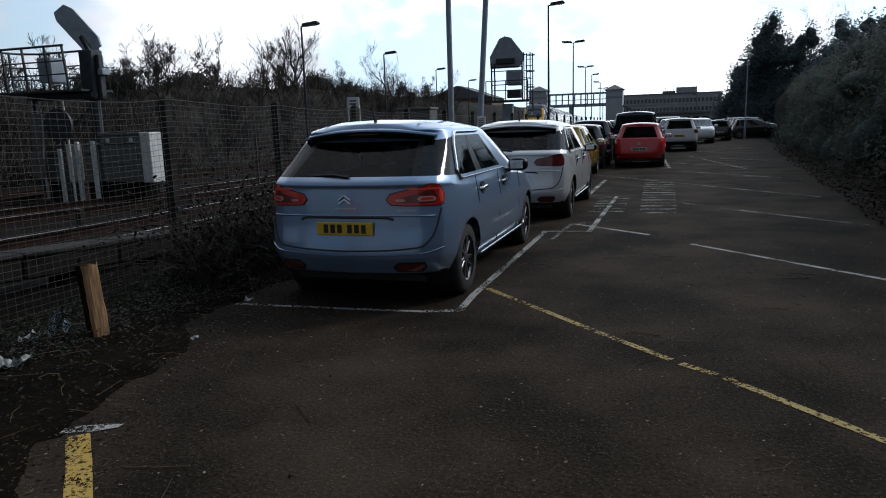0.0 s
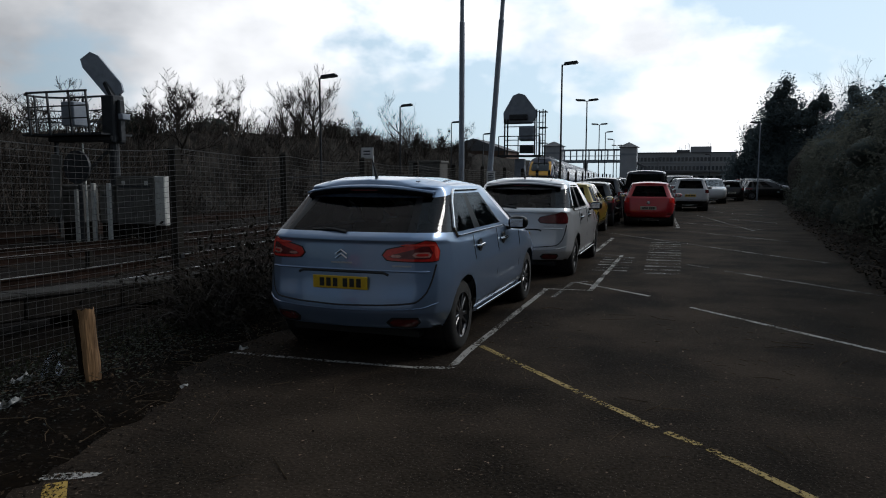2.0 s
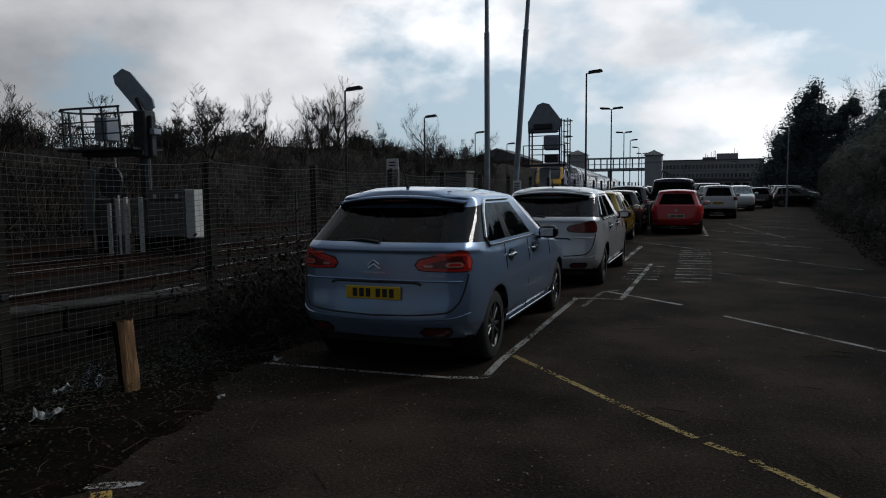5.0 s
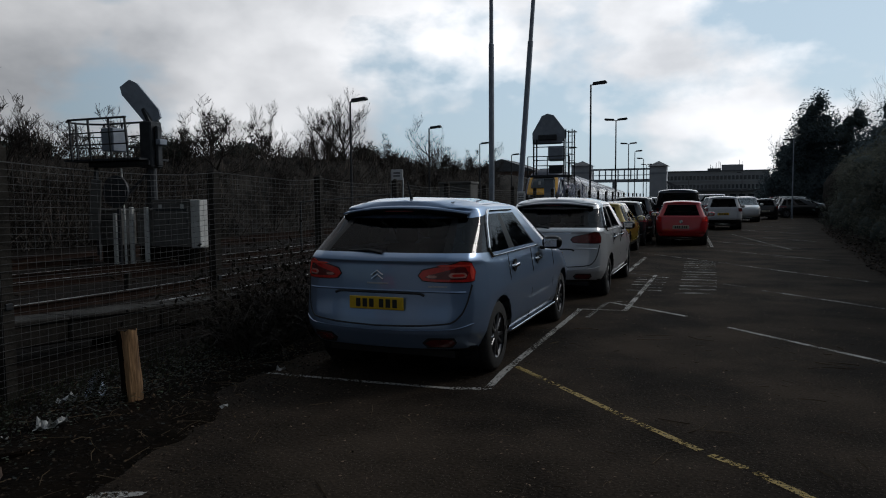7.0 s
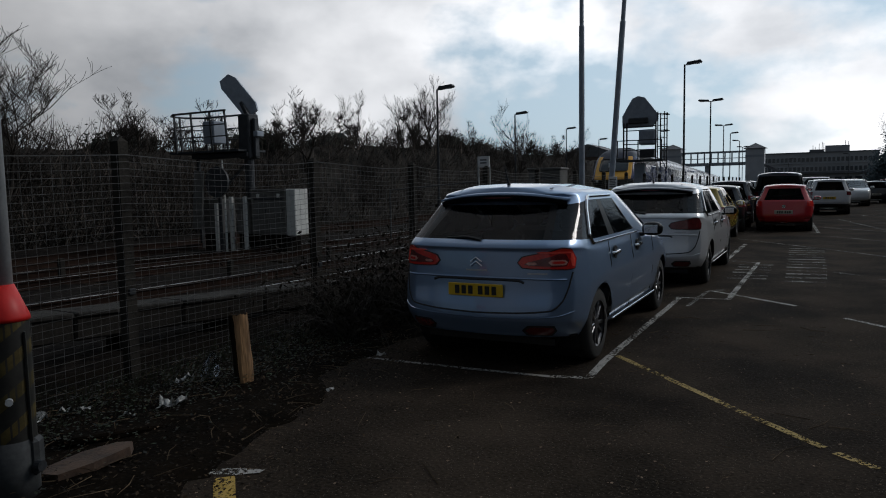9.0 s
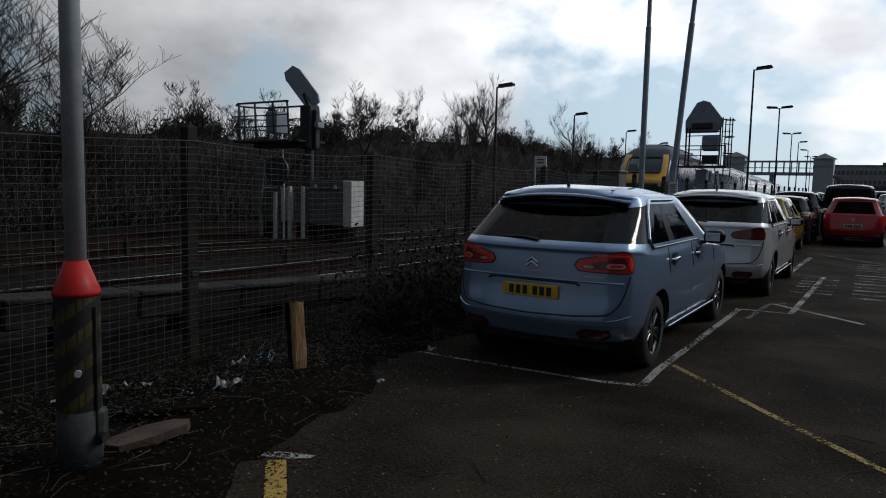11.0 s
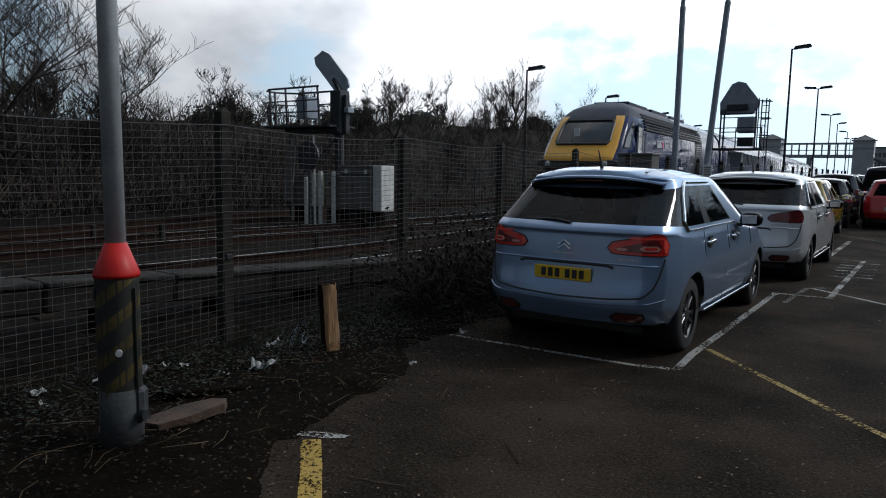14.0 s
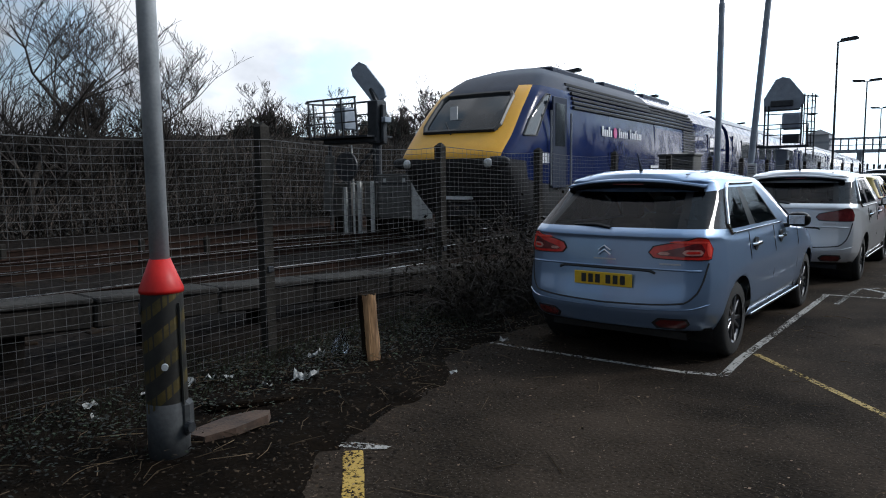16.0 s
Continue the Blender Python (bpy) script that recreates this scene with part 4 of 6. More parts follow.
def line(name, pts, width, mat, label):
    """A painted line of straight runs."""
    g = Geo()
    for (x0, y0), (x1, y1) in zip(pts, pts[1:]):
        d = Vector((x1 - x0, y1 - y0)).normalized()
        n = Vector((-d.y, d.x)) * width / 2
        L = math.hypot(x1 - x0, y1 - y0)
        k = max(1, int(L / .12))
        for i in range(k):
            a, b = i / k, (i + 1) / k
            q = []
            for s, t in ((1, a), (1, b), (-1, b), (-1, a)):
                jit = 1 + .14 * noise.noise((x0 + t * L * 7, s * 3.0, y0))
                q.append((x0 + (x1 - x0) * t + n.x * s * jit, y0 + (y1 - y0) * t + n.y * s * jit, .004))
            g.add(q, [(0, 1, 2, 3)])
    return tagged(part(name, g, mat), label, "road marking", kind="structure")


W_, F_, Y_ = M["white_line"], M["faint_line"], M["yellow_line"]
line("bay_line", [(-3.62, 5.33), (-2.6, 5.36), (-1.80, 5.41)], .055, W_, "worn white parking bay line")
line("bay_line", [(-1.83, 5.42), (-1.55, 5.5), (-1.58, 6.1), (-1.57, 10.0)], .07, W_, "worn white parking bay line")
line("bay_line", [(-1.62, 9.96), (-.92, 10.03)], .06, W_, "worn white parking bay line")
line("bay_line", [(-1.36, 9.3), (-1.3, 10.7), (-1.1, 10.9)], .06, F_, "faded white parking bay line")
line("bay_line", [(-.95, 10.0), (-.9, 14.9)], .075, W_, "worn white parking bay line")
line("bay_line", [(-1.25, 10.75), (-.12, 9.8)], .07, W_, "worn white parking bay line")
line("bay_line", [(-1.52, 15.4), (-1.49, 19.2)], .10, W_, "worn white parking bay line")
line("bay_line", [(-1.5, 15.1), (-.95, 14.8)], .07, F_, "faded white parking bay line")
for a, b in (((.39, 9.12), (1.75, 7.67)), ((1.75, 7.67), (3.0, 6.35))):
    line("bay_line", [a, b], .065, W_, "worn white angled bay line")
for a, b in (((.38, 13.7), (.76, 13.31)), ((.99, 12.95), (2.0, 11.87)), ((2.0, 11.87), (2.9, 10.9)), ((-1.84, 20.98), (0.2, 18.4)), ((.2, 18.4), (1.74, 16.3)), ((1.74, 16.3), (2.9, 14.9)), ((1.71, 20.34), (2.25, 20.13)),
             ((.93, 32.35), (2.39, 23.33)), ((.3, 26.8), (2.7, 24.0)), ((.3, 22.6), (2.9, 19.6)), ((.6, 38), (3.6, 33.5)), ((1.2, 44), (4.2, 40)), ((2.0, 30.0), (3.6, 27.7))):
    line("bay_line", [a, b], .09, F_, "faded white angled bay line")
line("bay_line", [(-.08, 30.7), (.16, 24.0), (-.12, 23.95)], .10, W_, "worn white parking bay line")
line("bay_line", [(-2.3, 30.5), (-2.2, 24.6)], .10, W_, "worn white parking bay line")
line("bay_line", [(-2.1, 36.6), (-2.0, 46)], .10, F_, "faded white parking bay line")
for i in range(13):
    y = 12.2 + i * .5
    line("hatch_line", [(-.34 - .01 * i, y), (.26, y + .06)], .16, F_, "faded white hatching on the asphalt")
for i in range(6):
    y = 12.3 + i * .42
    line("hatch_line", [(-1.2, y), (-.62, y + .08)], .12, F_, "faded white hatching on the asphalt")
for pts in ([(-1.52, 6.33), (-.42, 5.17)], [(-.40, 5.14), (.14, 4.60)], [(.20, 4.54), (.40, 4.38)], [(.44, 4.34), (1.1, 3.63), (2.2, 2.5)]):
    line("yellow_line", pts, .06, Y_, "worn yellow line across the asphalt")
line("yellow_line", [(-2.80, 2.72), (-2.455, 2.38), (-2.0, 1.92), (-1.4, 1.3)], .115, M["yellow_solid"], "bright yellow painted line")
g = Geo()
ring = []
for k in range(14):
    a = 2 * math.pi * k / 14
    rr = 1 + .25 * noise.noise((k * 1.7, 0, 0))
    ring.append((-2.82 + .16 * math.cos(a) * rr + .06 * math.sin(a), 2.79 + .075 * math.sin(a) * rr + .06 * math.cos(a), .006))
g.add(ring, [tuple(range(14))])
tagged(part("paint_blot", g, M["white_line"]), "white paint blot at the end of the yellow line", "road marking", kind="structure")


# ---- fence ----
def fence_post(y, h, x=-4.93):
    p = thing("fence_post", pose(x, y, 0), "weathered concrete fence post carrying the wire mesh", "fence post", "fence posts")
    g = Geo().prism([(-.048, -.05), (.048, -.05), (.04, .05), (-.04, .05)], "z", -.1, h - .04)
    g.add([(-.048, -.05, h - .04), (.048, -.05, h - .04), (.04, .05, h - .04), (-.04, .05, h - .04), (-.02, 0, h), (.02, 0, h)], [(0, 1, 5, 4), (1, 2, 5), (2, 3, 4, 5), (3, 0, 4)])
    part("post", g, M["concrete"], p)
    part("clip", Geo().box(.042, -.03, h * .37, .062, .03, h * .37 + .05, .004), M["dark_steel"], p)
    return p


def fence_x(y):
    return -4.93 + .05 * noise.noise((y * .3, 0, 0))


def fence_h(y):
    return 1.90 - .005 * max(0, y - 6) + .03 * noise.noise((y * .8, 4, 0))


FENCE_Y = [-1.3, 1.25, 3.78, 6.24, 8.42, 10.9, 13.4, 15.9, 18.4, 20.9, 23.4, 25.9]
for y in FENCE_Y + [28.4 + 2.5 * i for i in range(12)]:
    fence_post(y, 2.05 if y < 5 else 1.95)
for y0, y1 in zip(FENCE_Y, FENCE_Y[1:]):
    pan = thing("mesh_panel", pose(0, 0, 0), "sagging galvanised wire mesh fence panel", "fence", "fence panels")
    hz_, vt = Geo(), Geo()
    n = 5
    ys = [y0 + (y1 - y0) * i / n for i in range(n + 1)]
    rowsn = 33
    for r in range(rowsn + 1):
        t = r / rowsn
        pts = []
        for y in ys:
            sag = -.035 * math.sin(math.pi * (y - y0) / (y1 - y0)) * (.3 + t)
            pts.append((fence_x(y) + .07 + .012 * noise.noise((y * 2, t * 5, 1)), y, .06 + (fence_h(y) - .06) * t + sag + .008 * noise.noise((y * 3, t * 9, 2))))
        hz_.tube(pts, .0045 if r == rowsn else .0027, 3, caps=False)
    k = int((y1 - y0) / .078)
    for i in range(1, k):
        y = y0 + (y1 - y0) * i / k
        sag = -.035 * math.sin(math.pi * (y - y0) / (y1 - y0))
        vt.tube([(fence_x(y) + .072, y, .05 + sag * .3), (fence_x(y) + .074, y + .01, fence_h(y) * .5 + sag * .8), (fence_x(y) + .072, y, fence_h(y) + sag * 1.3)], .0014, 3, caps=False)
    part("line_wire", hz_, M["wire"], pan, kind="stuff")
    part("upright_wire", vt, M["wire"], pan, kind="stuff")
g = Geo()
for i in range(10):
    z = .2 + i * .19
    g.tube([(-4.87, 25.9, z), (-4.9, 40, z), (-4.95, 56, z)], .006, 3, caps=False)
tagged(part("mesh_fence", g, M["wire"]), "distant run of wire mesh fence", "fence", kind="stuff")

# ---- railway lines: base pieces, then each rail ----
RAIL = [(-.07, 0), (.07, 0), (.07, .012), (.012, .03), (.012, .115), (.036, .125), (.036, .15), (-.036, .15), (-.036, .125), (-.012, .115), (-.012, .03), (-.07, .012)]


def rail(pts, shiny=True, z=0.02):
    """A rail along a smooth run of points."""
    r = thing("rail", pose(0, 0, z), "worn steel running rail on dark sleepers" if shiny else "rusty steel rail beside the track", "rail", "rails")
    web, top = Geo(), Geo()
    prof_top = [(-.032, .1495), (.032, .1495), (.032, .153), (-.032, .153)]
    for geo, prof in ((web, RAIL), (top, prof_top)):
        k = len(prof)
        for i, p in enumerate(pts):
            d = (pts[min(i + 1, len(pts) - 1)] - pts[max(0, i - 1)]).normalized()
            n = Vector((d.y, -d.x))
            geo.v += [(p.x + n.x * a, p.y + n.y * a, h) for a, h in prof]
        for i in range(len(pts) - 1):
            for j in range(k):
                geo.f.append((i * k + j, i * k + (j + 1) % k, (i + 1) * k + (j + 1) % k, (i + 1) * k + j))
    part("web", web, M["rust"], r)
    if shiny:
        part("rail_head", top, M["rail_head"], r, "polished running surface")
    return r


TRACKS = [[(-9.5, -8), (-8.9, -2), (-8.33, 4), (-7.9, 8), (-7.80, 11), (-7.95, 14.5), (-8.2, 17.5), (-9.0, 26), (-12.2, 60), (-30.6, 262)],
          [(-12.9, -8), (-12.6, 2), (-12.0, 9), (-11.2, 15), (-11.5, 24), (-14.5, 60), (-34, 262)],
          [(-13.0, -8), (-14.3, 3), (-15.6, 12), (-17.0, 24), (-19.5, 60)]]
sleeper = None
for ti, ctl in enumerate(TRACKS):
    mid = [Vector(p) for p in catmull(ctl, 8)]
    for s in (-.74, .74):
        run = []
        for i, p in enumerate(mid):
            d = (mid[min(i + 1, len(mid) - 1)] - mid[max(0, i - 1)]).normalized()
            run.append(p + Vector((d.y, -d.x)) * s)
        rail(run, ti != 2)
    i, walked = 0, 0.0
    for a, b in zip(mid, mid[1:]):
        L = (b - a).length
        while walked < L and a.y < 45:
            c = a.lerp(b, walked / L)
            m = Matrix.Translation((c.x, c.y, -.06)) @ Matrix.Rotation(math.atan2(-(b - a).x, (b - a).y) + rnd.uniform(-.015, .015), 4, "Z")
            if sleeper is None:
                sleeper = tagged(part("sleeper", Geo().box(-1.3, -.125, 0, 1.3, .125, .085, .012), M["dark_wood"], m=m), "dark timber sleeper bedded in ballast", "sleeper", "sleepers")
            else:
                copy_thing(sleeper, m)
            walked += .72
        walked -= L
# concrete cable trough and kerb wall beside the fence
def trough_top(y):
    return max(.14, .60 - .052 * (y - 2))


for i in range(20):
    y = -8 + i * 1.2
    x = -6.25 + .045 * (y - 2)
    z0, z1 = trough_top(y), trough_top(y + 1.2)
    tr = thing("cable_trough", pose(x, y, z0, math.degrees(math.atan2(z1 - z0, 1.2)), 0, -2.6 + rnd.uniform(-.5, .5)), "weathered concrete cable trough on short stubs beside the track", "cable trough", "cable troughs")
    # the lid's paler colour stands in for light on its top
    part("body", Geo().box(-.20, 0, -.27, .20, 1.185, -.05, .02), M["trough_face"], tr)
    part("lid", Geo().box(-.225, .004, -.048, .225, 1.18, 0, .012), M["trough_lid"], tr, "worn lid, paler to show light from above")
    part("stub", Geo().box(-.12, .5, -z0 - .1, .12, .68, -.25, .015), M["dark_concrete"], tr)


# ---- lineside: signals, cabinets, lamps, masts ----
def ladder(x0, x1, y, z0, z1, w=.045, step=.28):
    g = Geo()
    for x in (x0, x1):
        g.bar((x, y, z0), (x, y, z1), w)
    z = z0 + step
    while z < z1:
        g.bar((x0, y, z), (x1, y, z), w * .6)
        z += step
    return g


def signal_left():
    s = thing("railway_signal", pose(-13.2, 13.9, 0), "dark railway signal with tilted hood and railed platform", "railway signal")
    part("mast", Geo().tube([(0, 0, 0), (0, 0, 3.6)], .11, 10), M["dark_steel"], s)
    part("signal_box", Geo().box(-.19, -.2, 2.45, .19, .2, 3.62, .03), M["dark_steel"], s)
    part("side_conduit", Geo().box(.20, -.08, 2.5, .30, .08, 3.5, .015), M["dark_steel"], s)
    part("junction_box", Geo().box(.30, -.15, 3.02, .44, .1, 3.16, .01), M["sig_grey"], s)
    hood = Geo().prism([(-.15, -.60), (.15, -.60), (.24, -.42), (.24, .42), (.15, .60), (-.15, .60), (-.24, .42), (-.24, -.42)], "y", -.06, .06)
    hood.turned(pose(-.28, 0, 4.12, 0, -38, 25))
    part("signal_head", hood, M["sig_grey"], s, "tilted grey elongated backboard")
    part("bracket", Geo().bar((0, 0, 3.6), (-.2, 0, 3.95), .1), M["dark_steel"], s)
    part("floor_grating", Geo().box(-2.45, -.5, 2.64, .1, .5, 2.69), M["dark_steel"], s)
    part("side_plate", Geo().box(-1.9, -.25, 2.5, .15, .25, 2.63, .02), M["dark_steel"], s)
    part("control_box", Geo().box(-1.42, -.25, 2.9, -1.0, .25, 3.5, .02), M["sig_grey"], s)
    for z in (3.05, 3.35, 3.70):
        ring = [(-.25, -.55, z), (-2.2, -.55, z), (-2.55, -.3, z), (-2.62, 0, z), (-2.55, .3, z), (-2.2, .55, z), (-.25, .55, z)]
        part("guard_rail", Geo().tube(ring, .028 if z > 3.6 else .018, 6), M["dark_steel"], s)
    for x, y in ((-2.62, 0), (-2.2, -.55), (-2.2, .55), (-1.55, -.55), (-1.55, .55), (-.85, -.55), (-.85, .55), (-.3, -.55), (-.3, .55)):
        part("rail_post", Geo().bar((x + .10, y, 2.65), (x * .98, y, 3.72), .04), M["dark_steel"], s)
    part("leg", Geo().bar((-1.9, 0, 0), (-1.9, 0, 2.5), .08), M["dark_steel"], s)
    part("leg", Geo().bar((-.4, .3, 0), (-.4, .3, 2.5), .08), M["dark_steel"], s)
    part("brace", Geo().bar((-1.9, 0, 1.0), (-.4, .3, 2.35), .07), M["dark_steel"], s)


def signal_right():
    s = thing("railway_signal", pose(-6.85, 31.5, 0), "tall railway signal with broad grey hood on a caged platform", "railway signal")
    part("mast", Geo().box(-.22, -.2, 0, .22, .2, 2.5, .02), M["sig_grey"], s)
    head = Geo().prism([(-.78, -.72), (.52, -.72), (.76, -.40), (.76, -.18), (.18, .58), (-.10, .66), (-.36, .56), (-.80, -.20)], "y", -.06, .06)
    head.turned(pose(0, 0, 4.80))
    part("signal_head", head, M["sig_grey"], s, "broad grey many-sided backboard")
    part("lamp_unit", Geo().box(-.5, -.22, 4.25, .35, -.06, 4.5, .03), M["dark_steel"], s)
    part("repeater_box", Geo().box(-.05, -.2, 3.30, .68, .2, 3.98, .08), M["mast_steel"], s)
    part("lower_box", Geo().box(0, -.2, 2.75, .62, .2, 3.12, .02), M["dark_steel"], s)
    part("platform", Geo().box(-.95, -.5, 2.58, 1.05, .5, 2.66), M["dark_steel"], s)
    for x in (-.72, -.58, .68):
        part("upright", Geo().bar((x, -.1, 2.6), (x, -.1, 4.3), .06), M["dark_steel"], s)
    for z in (3.1, 3.35, 3.95, 4.12):
        part("crossbar", Geo().bar((-.75, -.1, z), (.68, -.1, z), .04), M["dark_steel"], s)
    part("ladder", ladder(.80, 1.08, .3, 2.2, 4.7), M["dark_steel"], s)
    part("cage", ladder(.80, 1.08, -.3, 2.6, 4.7, .04, .5), M["dark_steel"], s)
    for z in (3.2, 3.9, 4.6):
        part("cage_hoop", Geo().tube([(.8, -.3, z), (1.2, -.25, z), (1.2, .25, z), (.8, .3, z)], .02, 5), M["dark_steel"], s)
    for x in (-.9, 0, 1.0):
        part("guard_post", Geo().bar((x, -.48, 2.62), (x, -.48, 3.5), .04), M["dark_steel"], s)
    part("guard_rail", Geo().bar((-.9, -.48, 3.5), (1.0, -.48, 3.5), .04), M["dark_steel"], s)


signal_left()
signal_right()


def cabinet(name, x, y, w, d, h, label, mat="cab_grey", z0=.0, doors=2):
    c = thing(name, pose(x, y, z0), label, "equipment cabinet", "lineside cabinets")
    part("body", Geo().box(-w / 2, 0, .08, w / 2, d, h - .06, .012), M[mat], c)
    part("plinth", Geo().box(-w / 2 + .03, .03, -z0 - .02, w / 2 - .03, d - .03, .08), M["dark_concrete"], c)
    part("lid", Geo().box(-w / 2 - .03, -.03, h - .06, w / 2 + .03, d + .03, h, .012), M[mat], c)
    for i in range(doors):
        a = -w / 2 + w * i / doors
        dr = part("door", Geo().box(a + .015, -.014, .14, a + w / doors - .015, -.002, h - .1, .004), M[mat], c)
        part("handle", Geo().box(a + w / doors - .09, -.03, h * .5, a + w / doors - .06, -.014, h * .5 + .12, .004), M["dark_steel"], dr)
    part("vent", Geo().box(-w / 2 + .1, -.02, h - .28, w / 2 - .1, -.014, h - .24), M["dark_steel"], c)
    return c


big = cabinet("relay_cabinet", -12.25, 13.5, 1.15, .6, 1.24, "weathered grey lineside relay cabinet with pale edge", z0=.40)
for z in (.5, 1.0):
    part("seam", Geo().box(-.57, -.018, z, .57, -.0145, z + .012), M["dark_steel"], big)
for x in (-.38, .30):
    part("label_plate", Geo().box(x, -.02, 1.02, x + .10, -.0165, 1.12), M["white_paint"], big)
part("pale_panel", Geo().box(.60, -.02, .06, .88, .5, 1.23, .015), M["white_paint"], big, "pale weathered end panel")
cabinet("relay_cabinet", -13.14, 13.5, .42, .5, 1.02, "grey lineside cabinet between white posts", doors=1, z0=.40)
cabinet("relay_cabinet", -14.35, 13.6, .72, .5, 1.0, "dull brown-grey lineside cabinet under a signal disc", doors=1, z0=.40)
for x, h in ((-13.92, 1.3), (-13.38, 1.46), (-12.90, 1.46)):
    tagged(part("marker_post", Geo().box(-.05, -.04, 0, .05, .04, h, .01), M["white_paint"], m=pose(x, 13.35, 0)), "white-painted wooden lineside post", "post", "lineside posts")
tagged(part("leaning_board", Geo().box(-.17, -.03, 0, .17, .03, 1.55, .01), M["cab_grey"], m=pose(-14.6, 13.3, .62, 0, 6, 0)), "weathered grey board leaning by the cabinets", "board")
tagged(part("marker_pole", Geo().tube([(0, 0, 0), (0, 0, 1.3), (-.04, 0, 2.42)], [.03, .025, .018], 8), M["white_paint"], m=pose(-13.45, 13.2, 0)), "slim white pole beside the cabinets", "pole")
ds = thing("disc_signal", pose(-13.62, 13.1, 0), "round dark signal disc seen from behind", "signal disc")
part("disc", Geo().tube([(0, 0, 1.85), (0, .06, 1.85)], .40, 24), M["dark_steel"], ds)
part("stem", Geo().tube([(0, .1, 0), (0, .1, 1.9)], .05, 8), M["dark_steel"], ds)
g2 = cabinet("relay_cabinet", -6.1, 17.0, .86, .6, 2.05, "pale grey lineside cabinet behind the fence", doors=1)
for x, y, h in ((-9.2, 12.0, .45), (-9.6, 9.5, .4), (-12.4, 8.0, .5), (-13.5, 7.2, .45), (-14.4, 5.0, .5), (-14.5, 3.6, .4)):
    tagged(part("marker_stump", Geo().box(-.05, -.05, 0, .05, .05, h * .8, .01), M["concrete"], m=pose(x, y, 0, 0, rnd.uniform(-6, 6), 0)), "short pale marker stump between the tracks", "marker", "track markers")


def lamp_post(x, y, h, arms, label, reach=.62, lean=0.0, z0=0.0, steel="dark_steel"):
    p = thing("lamp_post", pose(x, y, z0, 0, lean, 0), label, "lamp post", "lamp posts")
    part("post", Geo().tube([(0, 0, 0), (0, 0, 1.2), (0, 0, 1.25), (0, 0, h)], [.075, .07, .05, .036], 10), M[steel], p)
    for s in arms:
        part("arm", Geo().tube([(0, 0, h - .03), (s * reach * .5, 0, h + .03)], .024, 6), M[steel], p)
        hd = Geo().prism([(0, 0), (.62, .05), (.66, .10), (.6, .17), (.05, .12)], "y", -.12, .12)
        hd.turned(Matrix.Translation((s * reach * .12, 0, h - .03)) @ Matrix.Rotation(0 if s > 0 else math.pi, 4, "Z"))
        hh = part("lamp_head", hd, M["dark_steel"], p)
        part("lens", Geo().box(min(s * .2, s * .62), -.09, h - .01, max(s * .2, s * .62), .09, h + .005), M["lamp_glass"], hh)
    return p


lamp_post(-13.0, 24.0, 5.40, (1,), "dark platform lamp post with flat head")
lamp_post(-14.67, 36.0, 5.55, (1,), "dark platform lamp post with flat head")
lamp_post(-16.33, 50.0, 5.75, (1,), "dark platform lamp post with flat head")
lamp_post(-16.67, 60.0, 5.5, (1,), "dark platform lamp post with flat head")
lamp_post(-5.17, 32.5, 6.80, (1,), "tall car park lamp post with angled flat head")
lamp_post(-5.78, 46.0, 6.60, (1, -1), "tall twin-headed car park lamp post")
lamp_post(-7.11, 65.0, 6.5, (1, -1), "tall twin-headed car park lamp post")
lamp_post(-7.28, 72.0, 6.25, (1,), "tall car park lamp post")
lamp_post(-7.17, 80.0, 5.95, (-1,), "tall car park lamp post")
lamp_post(-8.6, 100.0, 6.2, (1, -1), "tall twin-headed car park lamp post")
lamp_post(5.55, 57.0, 5.75, (-1,), "slim pale car park lamp post beside the hedge", steel="mast_steel")
lamp_post(4.0, 112, 5.2, (-1,), "slim far lamp post")
lamp_post(-4.4, 140, 5.6, (1,), "slim far lamp post")
for x, y, lean, h in ((-5.41, 18.0, 0.0, 9.5), (-4.74, 18.0, 4.0, 9.5)):
    mst = thing("mast", pose(x, y, 0, 0, lean, 0), "tall steel mast beside the fence, coloured blue-grey for haze" if not lean else "tall leaning steel mast beside the fence, coloured blue-grey for haze", "mast", "masts")
    part("pole", Geo().tube([(0, 0, 0), (0, 0, 1.4), (0, 0, h * .6), (0, 0, h * .6 + .02), (0, 0, h)], [.085, .075, .07, .055, .045], 12), M["mast_steel"], mst)
    part("base_plate", Geo().box(-.16, -.16, 0, .16, .16, .03, .01), M["galv"], mst)
nt = thing("notice", pose(-4.55, 17.85, 1.27), "white and yellow notice board on a mast", "notice board")
part("board", Geo().box(-.11, -.01, 0, .11, .01, .52, .004), M["sign_white"], nt)
part("yellow_band", Geo().box(-.10, -.014, .02, .10, -.011, .2), M["sign_yellow"], nt)
for k in range(5):
    part("text_bar", Geo().box(-.08, -.014, .26 + k * .045, .08 - .02 * (k % 2), -.011, .28 + k * .045), M["sign_text"], nt)
part("bracket", Geo().box(-.12, .01, .24, .10, .10, .28), M["galv"], nt)
sg = thing("station_sign", pose(-11.97, 26.0, 0), "small white station name board on a post", "sign")
part("board", Geo().box(-.26, -.02, 2.40, .26, .02, 2.84, .006), M["sign_white"], sg)
part("post", Geo().box(-.30, .02, 0, -.24, .08, 2.84, .005), M["galv"], sg)
part("post", Geo().box(.20, .02, 0, .26, .08, 2.5, .005), M["galv"], sg)
for k in range(2):
    part("text_bar", Geo().box(-.16, -.026, 2.55 + k * .12, .14, -.021, 2.60 + k * .12), M["sign_text"], sg)
